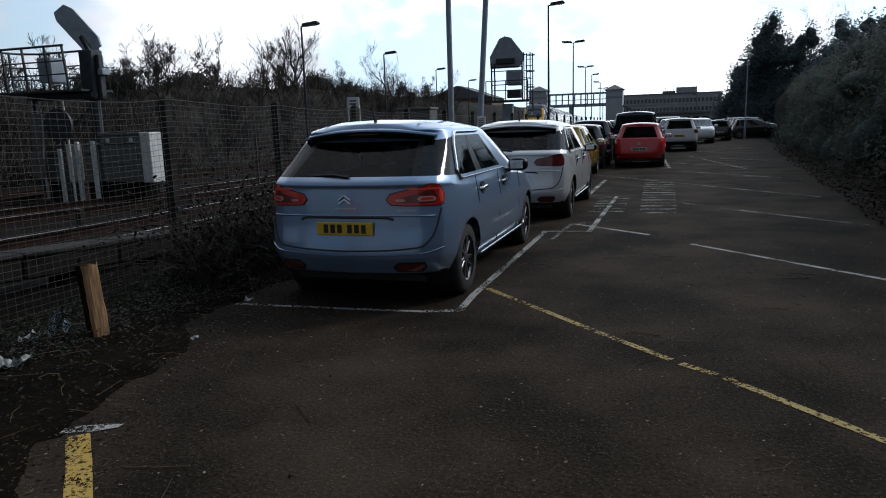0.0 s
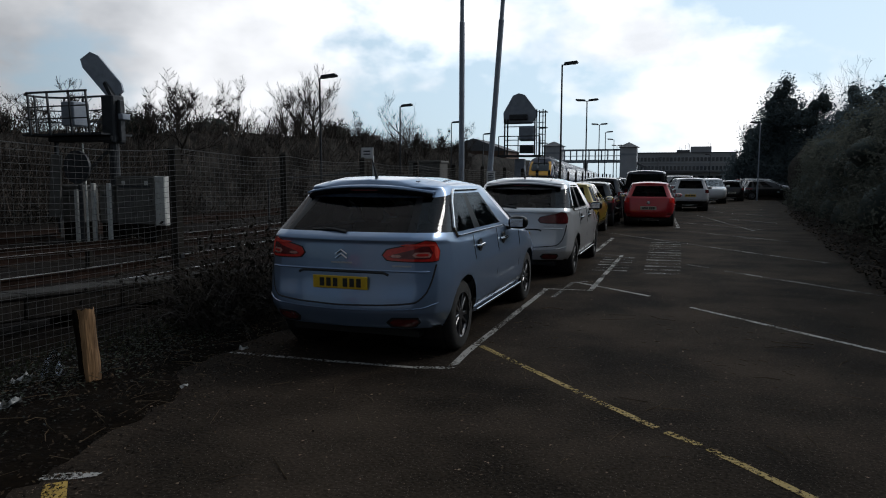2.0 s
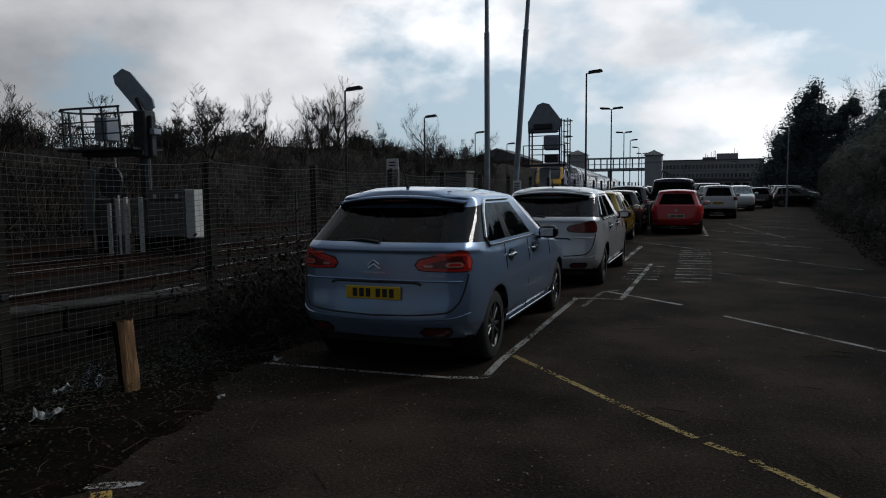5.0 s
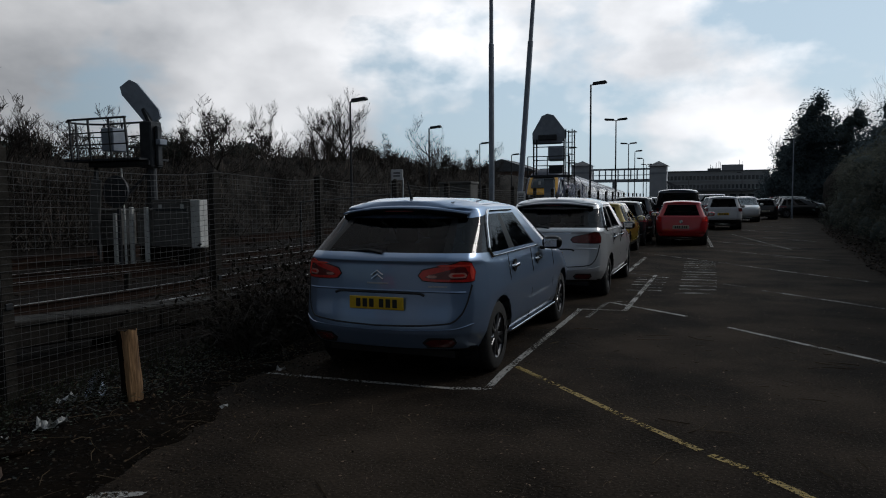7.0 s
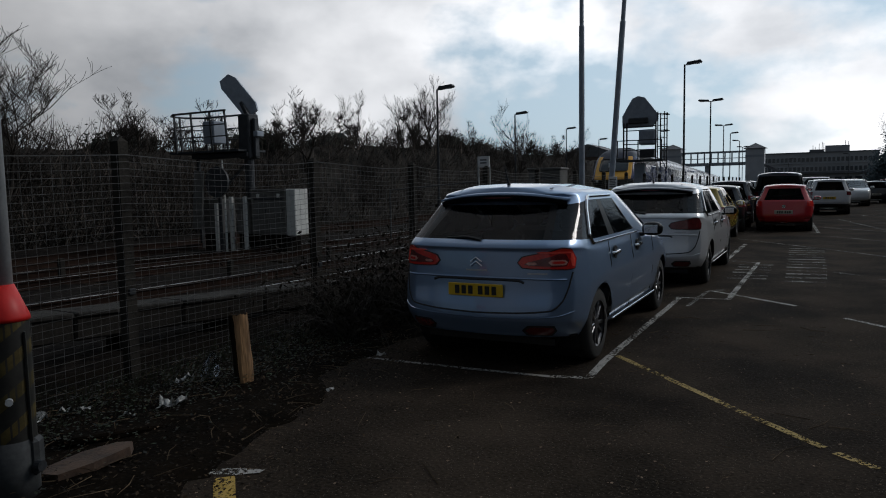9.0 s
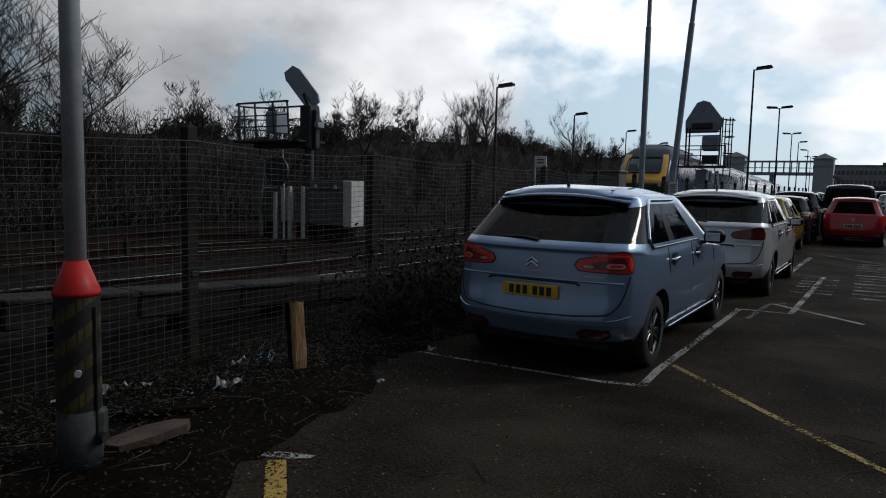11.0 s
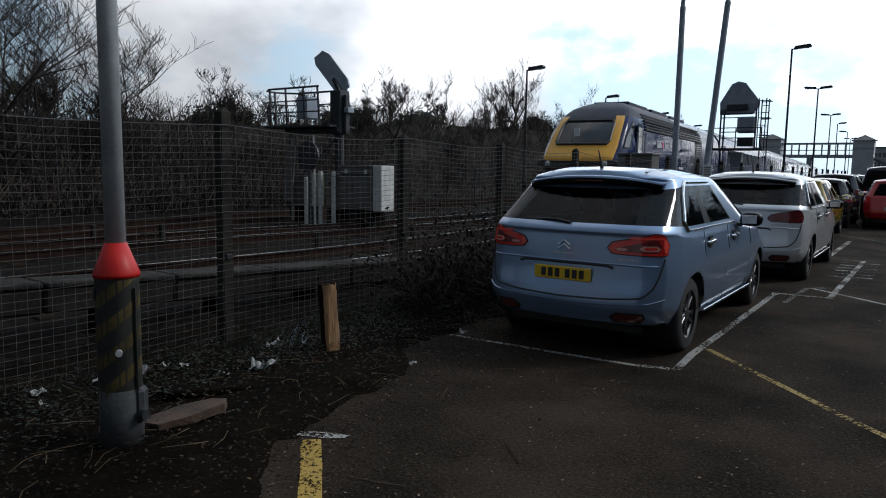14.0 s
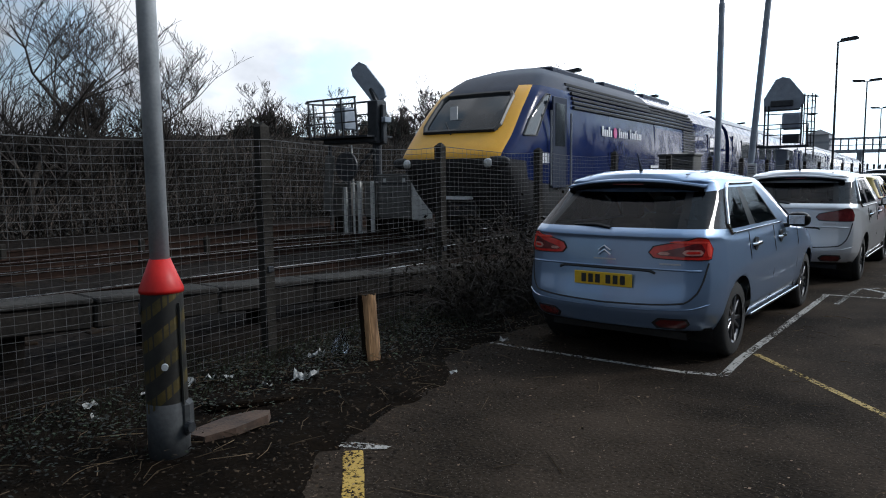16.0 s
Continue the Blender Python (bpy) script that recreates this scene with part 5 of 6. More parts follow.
br = tagged(part("pipe_rail", Geo().tube([(-10.8, 17, 1.55), (-8.7, 18.5, 1.75)], .018, 6).bar((-10.8, 17, 0), (-10.8, 17, 1.55), .04).bar((-8.7, 18.5, 0), (-8.7, 18.5, 1.75), .04), M["dark_steel"]), "low pipe rail by the track", "handrail")

# grey pole with red cone and striped foot
pl = thing("lamp_column", pose(-3.57, 2.03, 0), "galvanised column with red collar and black and yellow foot", "lamp column")
part("shaft", Geo().tube([(0, 0, 1.12), (0, 0, 3.0), (0, 0, 7.0)], [.052, .050, .04], 20), M["galv"], pl, smooth=True)
part("collar", Geo().tube([(0, 0, .955), (0, 0, .975), (0, 0, 1.14)], [.118, .118, .055], 24), M["red_paint"], pl, "bright red tapered collar", smooth=True)
part("foot", Geo().tube([(0, 0, -.05), (0, 0, .34)], .113, 24), M["foot_steel"], pl, "bare grey steel foot", smooth=True)
part("foot_cap", Geo().tube([(0, 0, .34), (0, 0, .955)], .112, 24, caps=False), M["black_paint"], pl, "dark painted sleeve", smooth=True)
for k in range(4):
    st = Geo()
    n = 16
    for i in range(n + 1):
        a = math.pi * 2 * i / n
        z = .36 + k * .17 + .09 * math.sin(a + .6)
        st.v += [(.1135 * math.cos(a), .1135 * math.sin(a), min(.95, z)), (.1135 * math.cos(a), .1135 * math.sin(a), min(.953, z + .07))]
    for i in range(n):
        st.f.append((2 * i, 2 * i + 2, 2 * i + 3, 2 * i + 1))
    part("stripe", st, paint("dirty_yellow_stripe", (.030, .024, .006), (.095, .066, .012), 7, .6), pl, "dirty yellow stripe", smooth=True)
turn = Matrix.Rotation(radians(38), 4, "Z")
part("hatch", Geo().box(.085, -.05, .14, .135, .05, .34, .02), M["foot_steel"], pl, m=turn)
part("lock", Geo().tube([(.125, -.045, .20), (.155, -.06, .20)], .028, 12), M["dark_steel"], pl, m=turn)
part("lock", Geo().tube([(.10, -.06, .56), (.125, -.075, .56)], .018, 10), M["galv"], pl)
part("sticker", Geo().tube([(-.05, -.103, .87), (-.052, -.108, .87)], .034, 14), M["foot_steel"], pl)
part("seam", Geo().box(.106, -.055, .33, .116, -.043, .9), M["black_paint"], pl, m=turn)

# bollard
bo = thing("timber_bollard", pose(-4.05, 4.16, 0, 0, -4.5, 0), "short dark timber post with a split face coloured as sunlit", "bollard")


def ragged(a0, a1, n, grow, seed):
    """An upright ragged strip of a round post, between two angles."""
    q = Geo()
    rows = 14
    for j in range(rows + 1):
        z = -.04 + .64 * j / rows
        for i in range(n + 1):
            a = radians(a0 + (a1 - a0) * i / n + 7 * noise.noise((z * 9, seed, 0)) * (i in (0, n)))
            r = (.072 + grow) * (1 + .10 * noise.noise((math.cos(a) * 2, math.sin(a) * 2, z * 5)) + .05 * noise.noise((a * 7, z * 22, seed)))
            q.v.append((r * math.cos(a), r * math.sin(a), z - (.03 * noise.noise((a * 3, 1, 0)) + .012 if j == rows else 0)))
    for j in range(rows):
        for i in range(n):
            p = j * (n + 1) + i
            q.f.append((p, p + 1, p + n + 2, p + n + 1))
    return q


body = ragged(0, 360, 20, 0, 0.0)
body.f.append(tuple(14 * 21 + i for i in range(20)))
part("post", body, M["dark_wood"], bo)
# split wood on the sunward side; its pale colour includes the sunlight
part("sunlit_split_face", ragged(-72, 48, 11, .005, 3.0), M["wood"], bo, "raw split wood, paler for the sun on that side")
tagged(part("paving_slab", Geo().prism([(-.11, -.20), (-.02, -.25), (.10, -.22), (.135, -.04), (.11, .19), (.03, .25), (-.07, .20), (-.14, .03)], "z", 0, .05), M["slab"], m=pose(-3.58, 2.45, .035, 4, -5, -8)), "broken brown concrete slab lying on the soil", "slab")
tagged(part("paving_slab", Geo().box(-.3, -.16, 0, .3, .16, .05, .012), M["soil"], m=pose(-4.0, 2.9, .005, -3, 2, 60)), "dark flat stone slab half buried in the soil", "slab")

# litter
rl = random.Random(8)
for x, y, s in ((-4.02, 3.36, .1), (-4.0, 3.46, .08), (-4.45, 3.9, .09), (-4.62, 2.75, .10), (-4.6, 2.5, .09), (-4.55, 2.95, .08), (-4.5, 3.05, .06), (-4.1, 3.1, .05), (-3.2, 4.2, .04), (-3.45, 5.3, .05), (-4.7, 2.1, .06), (-4.4, 2.0, .05)):
    g = Geo()
    n = 5
    for j in range(n):
        for i in range(n):
            u, v = i / (n - 1) - .5, j / (n - 1) - .5
            g.v.append((u * s * 1.5, v * s * 1.1, .02 + s * .6 * abs(rl.gauss(0, .5))))
    for j in range(n - 1):
        for i in range(n - 1):
            g.f.append((j * n + i, j * n + i + 1, (j + 1) * n + i + 1, (j + 1) * n + i))
    tagged(part("litter", g, M["litter_white"], m=pose(x, y, .03, rl.uniform(-20, 20), rl.uniform(-20, 20), rl.uniform(0, 360))), "crumpled pale wrapper lying on the soil", "litter", "litter")
bag = Geo()
n = 9
for j in range(n):
    for i in range(n):
        a, h = 2 * math.pi * i / (n - 1), j / (n - 1)
        r = .075 * math.sin(math.pi * (.15 + .8 * h)) * (1 + .35 * noise.noise((i % (n - 1) * 1.3, j * .8, 2)))
        bag.v.append((r * math.cos(a), r * math.sin(a), .26 * h))
for j in range(n - 1):
    for i in range(n - 1):
        bag.f.append((j * n + i, j * n + i + 1, (j + 1) * n + i + 1, (j + 1) * n + i))
tagged(part("plastic_bag", bag, M["clear_plastic"], m=pose(-4.35, 4.05, .03, 8, 18, 20)), "clear crumpled plastic bag caught by the fence", "plastic bag")


# ---- buildings ----
def windows(parent, x0, x1, z0, z1, n, y, mat="pane", frame_mat="tower"):
    w = (x1 - x0) / n
    for i in range(n):
        f = part("window", Geo().box(x0 + w * i + w * .1, y - .12, z0, x0 + w * (i + 1) - w * .1, y + .02, z1), M[frame_mat], parent)
        part("pane", Geo().box(x0 + w * i + w * .16, y - .14, z0 + .1, x0 + w * (i + 1) - w * .16, y - .122, z1 - .1), M[mat], f)


of = thing("office_building", pose(0, 230, 0), "long grey concrete office block with window bands and roof plant", "office building")
part("wall", Geo().box(-14.5, 0, 0, 15.5, 14, 9.6), M["office"], of)
part("roof", Geo().box(-14.7, -.2, 9.6, 15.7, 14.2, 9.95), M["roof_slate"], of)
part("plant_room", Geo().box(2.2, 1, 9.95, 8.3, 8, 11.7), M["office"], of)
part("plant_room", Geo().box(-1.9, 2, 9.95, 2.0, 8, 10.7), M["roof_slate"], of)
for x, h in ((-1, 11.9), (.6, 12.4), (1.4, 12.9), (1.8, 12.6), (7.3, 13.2), (8.0, 12.8), (-.4, 11.4)):
    part("aerial", Geo().tube([(x, 3, 9.9), (x, 3, h)], .07, 5), M["dark_steel"], of)
for z in (1.6, 4.3, 7.0):
    part("sill_band", Geo().box(-14.6, -.25, z - .35, 15.6, -.02, z - .15), M["tower"], of)
    windows(of, -14, 15, z, z + 1.45, 26, 0)
lw = thing("canopy_building", pose(0, 150, 0), "low pale station canopy and shop front", "building")
part("wall", Geo().box(-6, 0, 0, 10, 8, 2.9), M["tower"], lw)
part("roof", Geo().box(-6.5, -1.5, 2.9, 10.5, 8.5, 3.3), M["roof_slate"], lw)
windows(lw, -5.5, 9.5, .9, 2.4, 9, 0)
fb = thing("footbridge", pose(0, 150, 0), "blue-grey enclosed footbridge between two lift towers", "footbridge")
part("lower_beam", Geo().box(-25.5, 0, 5.0, -12.3, 2.4, 5.6), M["bridge"], fb)
part("top_beam", Geo().box(-25.5, 0, 7.55, -12.3, 2.4, 7.85), M["bridge"], fb)
part("handrail", Geo().box(-25.5, -.05, 6.35, -12.3, .05, 6.5), M["bridge"], fb)
for i in range(11):
    part("upright", Geo().box(-25.4 + i * 1.3, 0, 5.6, -25.15 + i * 1.3, .25, 7.55), M["bridge"], fb)
part("pier", Geo().box(-20.0, .4, 0, -19.2, 1.8, 5.0), M["bridge"], fb)
part("stair", Geo().prism([(-9.2, 5.2), (-9.2, 4.7), (-1.5, .8), (-1.5, 1.6)], "y", .3, 2.2), M["roof_slate"], fb)
for x0, x1, zt in ((-12.35, -9.0, 8.2), (-28.4, -24.6, 8.6)):
    tw = thing("lift_tower", pose((x0 + x1) / 2, 150, 0), "pale grey lift tower with a shallow hipped roof", "lift tower", "lift towers")
    w = (x1 - x0) / 2
    part("shaft", Geo().box(-w, -.3, 0, w, 3.4, zt), M["tower"], tw)
    part("band", Geo().box(-w - .05, -.36, zt - 1.7, w + .05, -.31, zt - 1.3), M["bridge"], tw)
    r = Geo()
    r.add([(-w - .4, -.7, zt), (w + .4, -.7, zt), (w + .4, 3.8, zt), (-w - .4, 3.8, zt), (0, 1.5, zt + 1.1)], [(0, 1, 4), (1, 2, 4), (2, 3, 4), (3, 0, 4), (0, 3, 2, 1)])
    part("roof", r, M["roof_slate"], tw)
gb = thing("gabled_building", pose(-36, 122, 0), "dark gabled brick station building", "building")
part("wall", Geo().box(-6, 0, 0, 6.2, 10, 6.6), M["brick"], gb)
part("gable", Geo().prism([(-6.4, 6.6), (6.6, 6.6), (0, 8.9)], "y", -.3, 10.3), M["roof_slate"], gb)
windows(gb, -5, 5.4, 3.6, 5.0, 4, 0)
windows(gb, -5, 5.4, .9, 2.4, 4, 0)
fl = thing("apartment_building", pose(-66, 138, 0), "long low flat-roofed block on the skyline", "building")
part("wall", Geo().box(-34, 0, 0, 3, 12, 9.3), M["office"], fl)
part("roof", Geo().box(-34.3, -.2, 9.3, 3.3, 12.2, 9.8), M["roof_slate"], fl)
part("tank", Geo().tube([(0, 6, 9.6), (0, 6, 11.2)], 1.4, 14), M["office"], fl)
part("plant_room", Geo().box(-6, 2, 9.8, -1.8, 9, 11.0), M["brick"], fl)
windows(fl, -33, 2.5, 6.8, 8.2, 20, 0)


# ---- train ----
NOSE = [(1.02, 1.75, 9.0, .55, .40, .40), (1.18, 1.45, 9.0, .66, .46, .46), (1.25, 1.02, 9.0, 1.05, .80, .80), (1.29, .64, 9.0, 1.50, 1.30, 1.25), (1.31, .58, 9.0, 1.76, 1.65, 1.55), (1.335, .95, 9.0, 2.12, 2.06, 2.0),
        (1.30, 1.42, 9.0, 2.60, 2.55, 2.6), (1.235, 1.92, 9.0, 3.03, 2.98, 3.0), (1.02, 2.55, 9.0, 3.38, 3.33, 3.34), (.62, 3.30, 9.0, 3.60, 3.58, 3.58), (0, 3.7, 9.0, 3.67, 3.70, 3.70)]
NOSE_ST = [(0, 0), (.33, .003), (.61, .009), (.78, .020), (.88, .042), (.945, .085), (.99, .15), (1, .26), (1, .40), (1, .6), (1, .8), (1, 1)]


def body_section(w=1.335, z0=.45, zr=3.70):
    """Half outline of a coach, from the sill to the roof's middle."""
    return [(w - .12, z0), (w, z0 + .45), (w, 1.6), (w, 2.1), (w - .02, 2.62), (w - .10, 3.0), (w - .33, 3.33), (.60, zr - .11), (0, zr)]


def coach_shell(y0, y1, sec, n=1):
    g = Geo()
    full = [(-x, z) for x, z in sec[:-1]] + [(x, z) for x, z in sec[::-1]]
    k = len(full)
    for y in (y0, y1):
        g.v += [(x, y, z) for x, z in full]
    for i in range(k - 1):
        g.f.append((i, i + 1, k + i + 1, k + i))
    g.f.append(tuple(range(k)))
    g.f.append(tuple(range(2 * k - 1, k - 1, -1)))
    return g


def bogie(parent, y, wheelbase=2.6):
    f = Geo()
    for s in (-1, 1):
        f.box(s * 1.05 - .1, y - wheelbase / 2 - .45, .42, s * 1.05 + .1, y + wheelbase / 2 + .45, .66, .03)
        f.box(s * 1.05 - .14, y - .5, .3, s * 1.05 + .14, y + .5, .5, .03)
    b = part("bogie", f, M["train_dark"], parent)
    for dy in (-wheelbase / 2, wheelbase / 2):
        part("wheelset", Geo().tube([(-.8, y + dy, .46), (-.68, y + dy, .46)], .46, 20).tube([(.68, y + dy, .46), (.8, y + dy, .46)], .46, 20).tube([(-.7, y + dy, .46), (.7, y + dy, .46)], .08, 8), M["train_dark"], b)


train = thing("train", pose(0, 0, 0), "navy blue express train with a yellow-faced power car and silver-trimmed coaches", "train")
nu, nv = 5, 5
g = shell(NOSE, nu, nv, NOSE_ST)


def nose_sort(u, v, c):
    if v < 2.9:
        return "valance"
    if u < 2.0 and 5.2 < v < 6.8:
        return "windscreen"
    if v < 3.8 and u < 5.2:
        return "lamp_panel"
    if u < 3.2 and 3.4 < v < 7.15 and not (u < 2.1 and v > 6.8):
        return "yellow_front"
    if v > 7.15 or (u < 2.1 and v > 6.8):
        return "cab_roof"
    return "cab_body"


cab_mats = dict(valance=M["train_dark"], windscreen=M["train_glass"], lamp_panel=M["train_dark"], yellow_front=M["train_yellow"], cab_roof=M["train_roof"], cab_body=M["navy"])
for key, geo in split_shell(g, nu, nv, nose_sort).items():
    base = key[:-1] if key.endswith(("_sr", "_sl")) else key
    part(base[:-2] if base.endswith("_s") else base, weld(geo), cab_mats[base], train, {"yellow_front": "bright yellow warning front"}.get(base, ""), smooth=True, keep=True)
# frame round the windscreen, wiper, lamps
edge = [g[26, j] for j in range(0, 10)] + [g[i, 10] for i in range(27, 34)] + [g[34, j] for j in range(9, -1, -1)]
scr = [(x, y - .012, z) for x, y, z in edge] + [(-x, y - .012, z) for x, y, z in edge[::-1]]
part("windscreen_frame", Geo().tube(scr, .048, 6), M["trim"], train, "black rubber windscreen surround")
part("screen_ledge", Geo().tube([(x, y - .03, z - .07) for x, y, z in (g[26, 9], g[26, 5])] + [(-x, y - .03, z - .07) for x, y, z in (g[26, 5], g[26, 9])], .016, 5), M["trim"], train)
for s in (-1, 1):
    lo_, hi_ = (lambda t: 2.12), (lambda t: 2.42 + .50 * min(1.0, t * 1.7))
    cw = Geo()
    for off in (.012, -.02):
        for j in range(5):
            for i in range(7):
                cw.v.append(surf(g, 4.2 + (5.15 - 4.2) * i / 6, lo_(i / 6) + (hi_(i / 6) - lo_(i / 6)) * j / 4, off, s, 11))
    for j in range(4):
        for i in range(6):
            cw.f.append((j * 7 + i, j * 7 + i + 1, j * 7 + i + 8, j * 7 + i + 7))
    rim = [0, 1, 2, 3, 4, 5, 6, 13, 20, 27, 34, 33, 32, 31, 30, 29, 28, 21, 14, 7]
    for p, q in zip(rim, rim[1:] + rim[:1]):
        cw.f.append((p, q, 35 + q, 35 + p))
    win = part("cab_window", cw, M["train_glass"], train, "slanted cab side window")
    part("window_rubber", Geo().tube([cw.v[i] for i in rim + [0]], .018, 5), M["trim"], win)
part("wiper", Geo().tube([(-.1, .98, 2.16), (-.35, 1.2, 2.4)], .014, 5), M["trim"], train)
part("paper_sheet", Geo().box(-.30, 1.28, 2.42, -.14, 1.30, 2.70), M["sign_white"], train)
for s in (-1, 1):
    mid = surf(g, 2.75, 1.63, -.03, s, 11)
    pod = part("lamp_pod", egg(Geo(), mid, (.30, .09, .105)), M["train_dark"], train, smooth=True)
    for u, r in ((3.2, .085), (2.25, .082)):
        p = surf(g, u, 1.63, .035, s, 11)
        part("headlight", egg(Geo(), p, (r, .04, r)), M["lamp_glass"], pod, "round headlight", smooth=True)
part("front_lettering_bar", Geo().box(-.3, .86, .97, .3, 1.1, 1.03), M["decal_white"], train)
part("coupling_flap", Geo().box(-.3, 1.12, .62, .3, 1.4, .95, .04), M["train_dark"], train)
sec = body_section()
pc = part("power_car_side", coach_shell(8.98, 18.2, sec), M["navy"], train)
part("underframe", Geo().box(-1.2, 2.2, .35, 1.2, 17.9, .62, .03).box(-1.15, 6.5, .2, 1.15, 12.5, .5, .05), M["train_dark"], train)
bogie(train, 3.9)
bogie(train, 14.9)
for s in (-1, 1):
    dx = s * 1.342
    dr = part("cab_door", Geo().box(min(dx - s * .03, dx), 2.32, 1.15, max(dx - s * .03, dx), 2.98, 2.88, .01), M["train_roof"], train, "grey cab door")
    part("door_window", Geo().box(min(dx, dx + s * .006), 2.43, 1.95, max(dx, dx + s * .006), 2.87, 2.76), M["train_glass"], dr)
    for y in (2.17, 3.12):
        part("grab_rail", Geo().tube([(dx + s * .03, y, 1.2), (dx + s * .03, y, 2.6)], .022, 6), M["train_grey"], dr)
    # upper grille slats along the roof shoulder
    for i in range(6):
        z = 2.72 + i * .095
        x = 1.335 - (.02 + .08 * (z - 2.62) / .38 if z < 3.0 else .10 + .23 * (z - 3.0) / .33)
        part("grille_slat", Geo().box(min(s * (x - .02), s * (x + .03)), 3.4, z, max(s * (x - .02), s * (x + .03)), 13.3, z + .055, .006), M["train_dark"], train)
    for i in range(17):
        z = 1.35 + i * .085
        x = 1.335 if z < 2.1 else 1.335 - .02 * (z - 2.1) / .52
        part("louvre", Geo().box(min(s * (x - .01), s * (x + .025)), 11.9, z, max(s * (x - .01), s * (x + .025)), 13.35, z + .05, .006), M["train_dark"], train)
    part("luggage_door", Geo().box(min(s * 1.333, s * 1.342), 15.2, 1.1, max(s * 1.333, s * 1.342), 16.3, 2.75, .004), M["navy"], train)
    part("door_window", Geo().box(min(s * 1.342, s * 1.349), 15.45, 2.0, max(s * 1.342, s * 1.349), 16.05, 2.6), M["train_glass"], train)
    part("end_panel", Geo().box(min(s * 1.333, s * 1.339), 13.5, 1.0, max(s * 1.333, s * 1.339), 18.1, 2.1, .002), M["navy"], train)
    # number and name as plain bars
    for i in range(5):
        part("number_bar", Geo().box(min(s * 1.336, s * 1.343), 1.58 + i * .125, 1.62, max(s * 1.336, s * 1.343), 1.665 + i * .125, 1.80), M["decal_white"], train)
    for y0, n, tall in ((4.95, 5, (0, 3)), (6.05, 5, (0,)), (6.85, 7, (0, 3))):
        for i in range(n):
            part("name_bar", Geo().box(min(s * 1.332, s * 1.341), y0 + i * .135, 2.24, max(s * 1.332, s * 1.341), y0 + i * .135 + .085, 2.46 if i in tall else 2.39), M["decal_white"], train)
    part("name_petal", Geo().tube([(s * 1.330, 5.80, 2.34), (s * 1.341, 5.80, 2.34)], .12, 12), M["decal_pink"], train, "round pink emblem")
    part("stripe_bar", Geo().box(min(s * 1.336, s * 1.341), 8.6, 1.55, max(s * 1.336, s * 1.341), 9.4, 1.63), M["decal_white"], train)
for y0, y1, z in ((3.9, 6.4, 3.70), (7.0, 9.5, 3.70), (10.2, 13.0, 3.70)):
    part("roof_fan_housing", Geo().box(-.6, y0, z - .25, .6, y1, z + .0, .04), M["train_roof"], train)
part("horn_box", Geo().box(-.4, 4.0, 3.5, .4, 4.9, 3.70, .03), M["train_roof"], train)
csec = body_section(1.335, .5, 3.70)
coach0 = 18.9
for c in range(7):
    y0 = coach0 + c * 23.0
    y1 = y0 + 22.4
    cb = part("coach_body", coach_shell(y0, y1, csec), M["navy"], train)
    part("coach_roof", Geo().prism([(-1.02, 3.34), (1.02, 3.34), (.62, 3.62), (0, 3.73), (-.62, 3.62)], "y", y0 + .1, y1 - .1), M["train_grey"], cb)
    part("coach_underframe", Geo().box(-1.15, y0 + .5, .3, 1.15, y1 - .5, .55, .03), M["train_dark"], cb)
    part("gangway", Geo().box(-.6, y0 - .65, .8, .6, y0, 3.2, .03), M["train_dark"], cb)
    for s in (-1, 1):
        for i in range(8):
            y = y0 + 2.6 + i * 2.2
            part("coach_window", Geo().box(min(s * 1.28, s * 1.340), y, 2.0, max(s * 1.28, s * 1.340), y + 1.65, 2.72, .01), M["train_glass"], cb)
        for y in (y0 + .6, y1 - 1.5):
            part("coach_door", Geo().box(min(s * 1.30, s * 1.345), y, 1.0, max(s * 1.30, s * 1.345), y + .85, 2.85, .01), M["navy"], cb)
    if c < 2:
        bogie(cb, y0 + 3.2)
        bogie(cb, y1 - 3.2)


# ---- trees, scrub and hedges ----
def branchy(seed, height, spread, levels=5, r0=.16, start=.25, kids=(3, 5), twist=.5, seg=4, up=.25):
    """A bare tree: a tapered trunk and limbs (first mesh) and fine twigs (second)."""
    rg = random.Random(seed)
    limbs, twigs = Geo(), Geo()

    def grow(p, d, length, r, depth):
        n = 4 if depth < 2 else 3
        pts, rad, q = [p.copy()], [r], p.copy()
        dd = d.copy()
        for i in range(n):
            dd = (dd + Vector((rg.gauss(0, 1), rg.gauss(0, 1), rg.gauss(0, .6))) * twist * .35 + Vector((0, 0, up * .3))).normalized()
            q = q + dd * length / n
            pts.append(q.copy())
            rad.append(max(.007, r * (1 - .55 * (i + 1) / n)))
        (limbs if depth < 2 else twigs).tube(pts, rad, 6 if depth == 0 else (4 if depth < 3 else 3), caps=False)
        if depth >= levels - 1:
            return
        k = rg.randint(*kids) + (3 if depth == 0 else 0)
        for i in range(k):
            t = start + (1 - start) * (i + rg.random()) / k if depth == 0 else rg.uniform(.25, 1.0)
            j = min(n - 1, int(t * n))
            f = t * n - j
            base = pts[j].lerp(pts[j + 1], min(1, f))
            side = Vector((rg.gauss(0, 1), rg.gauss(0, 1), 0))
            nd = (dd * .55 + side.normalized() * spread * rg.uniform(.6, 1.2) + Vector((0, 0, up))).normalized()
            grow(base, nd, length * rg.uniform(.48, .72), max(.005, rad[j] * .6), depth + 1)
    grow(Vector((0, 0, -.1)), Vector((rg.uniform(-.06, .06), rg.uniform(-.06, .06), 1)), height * .6, r0, 0)
    return limbs, twigs


TREE_MESH = {}


def bank(y):
    return 2.45 + .045 * min(45, max(-10, y))



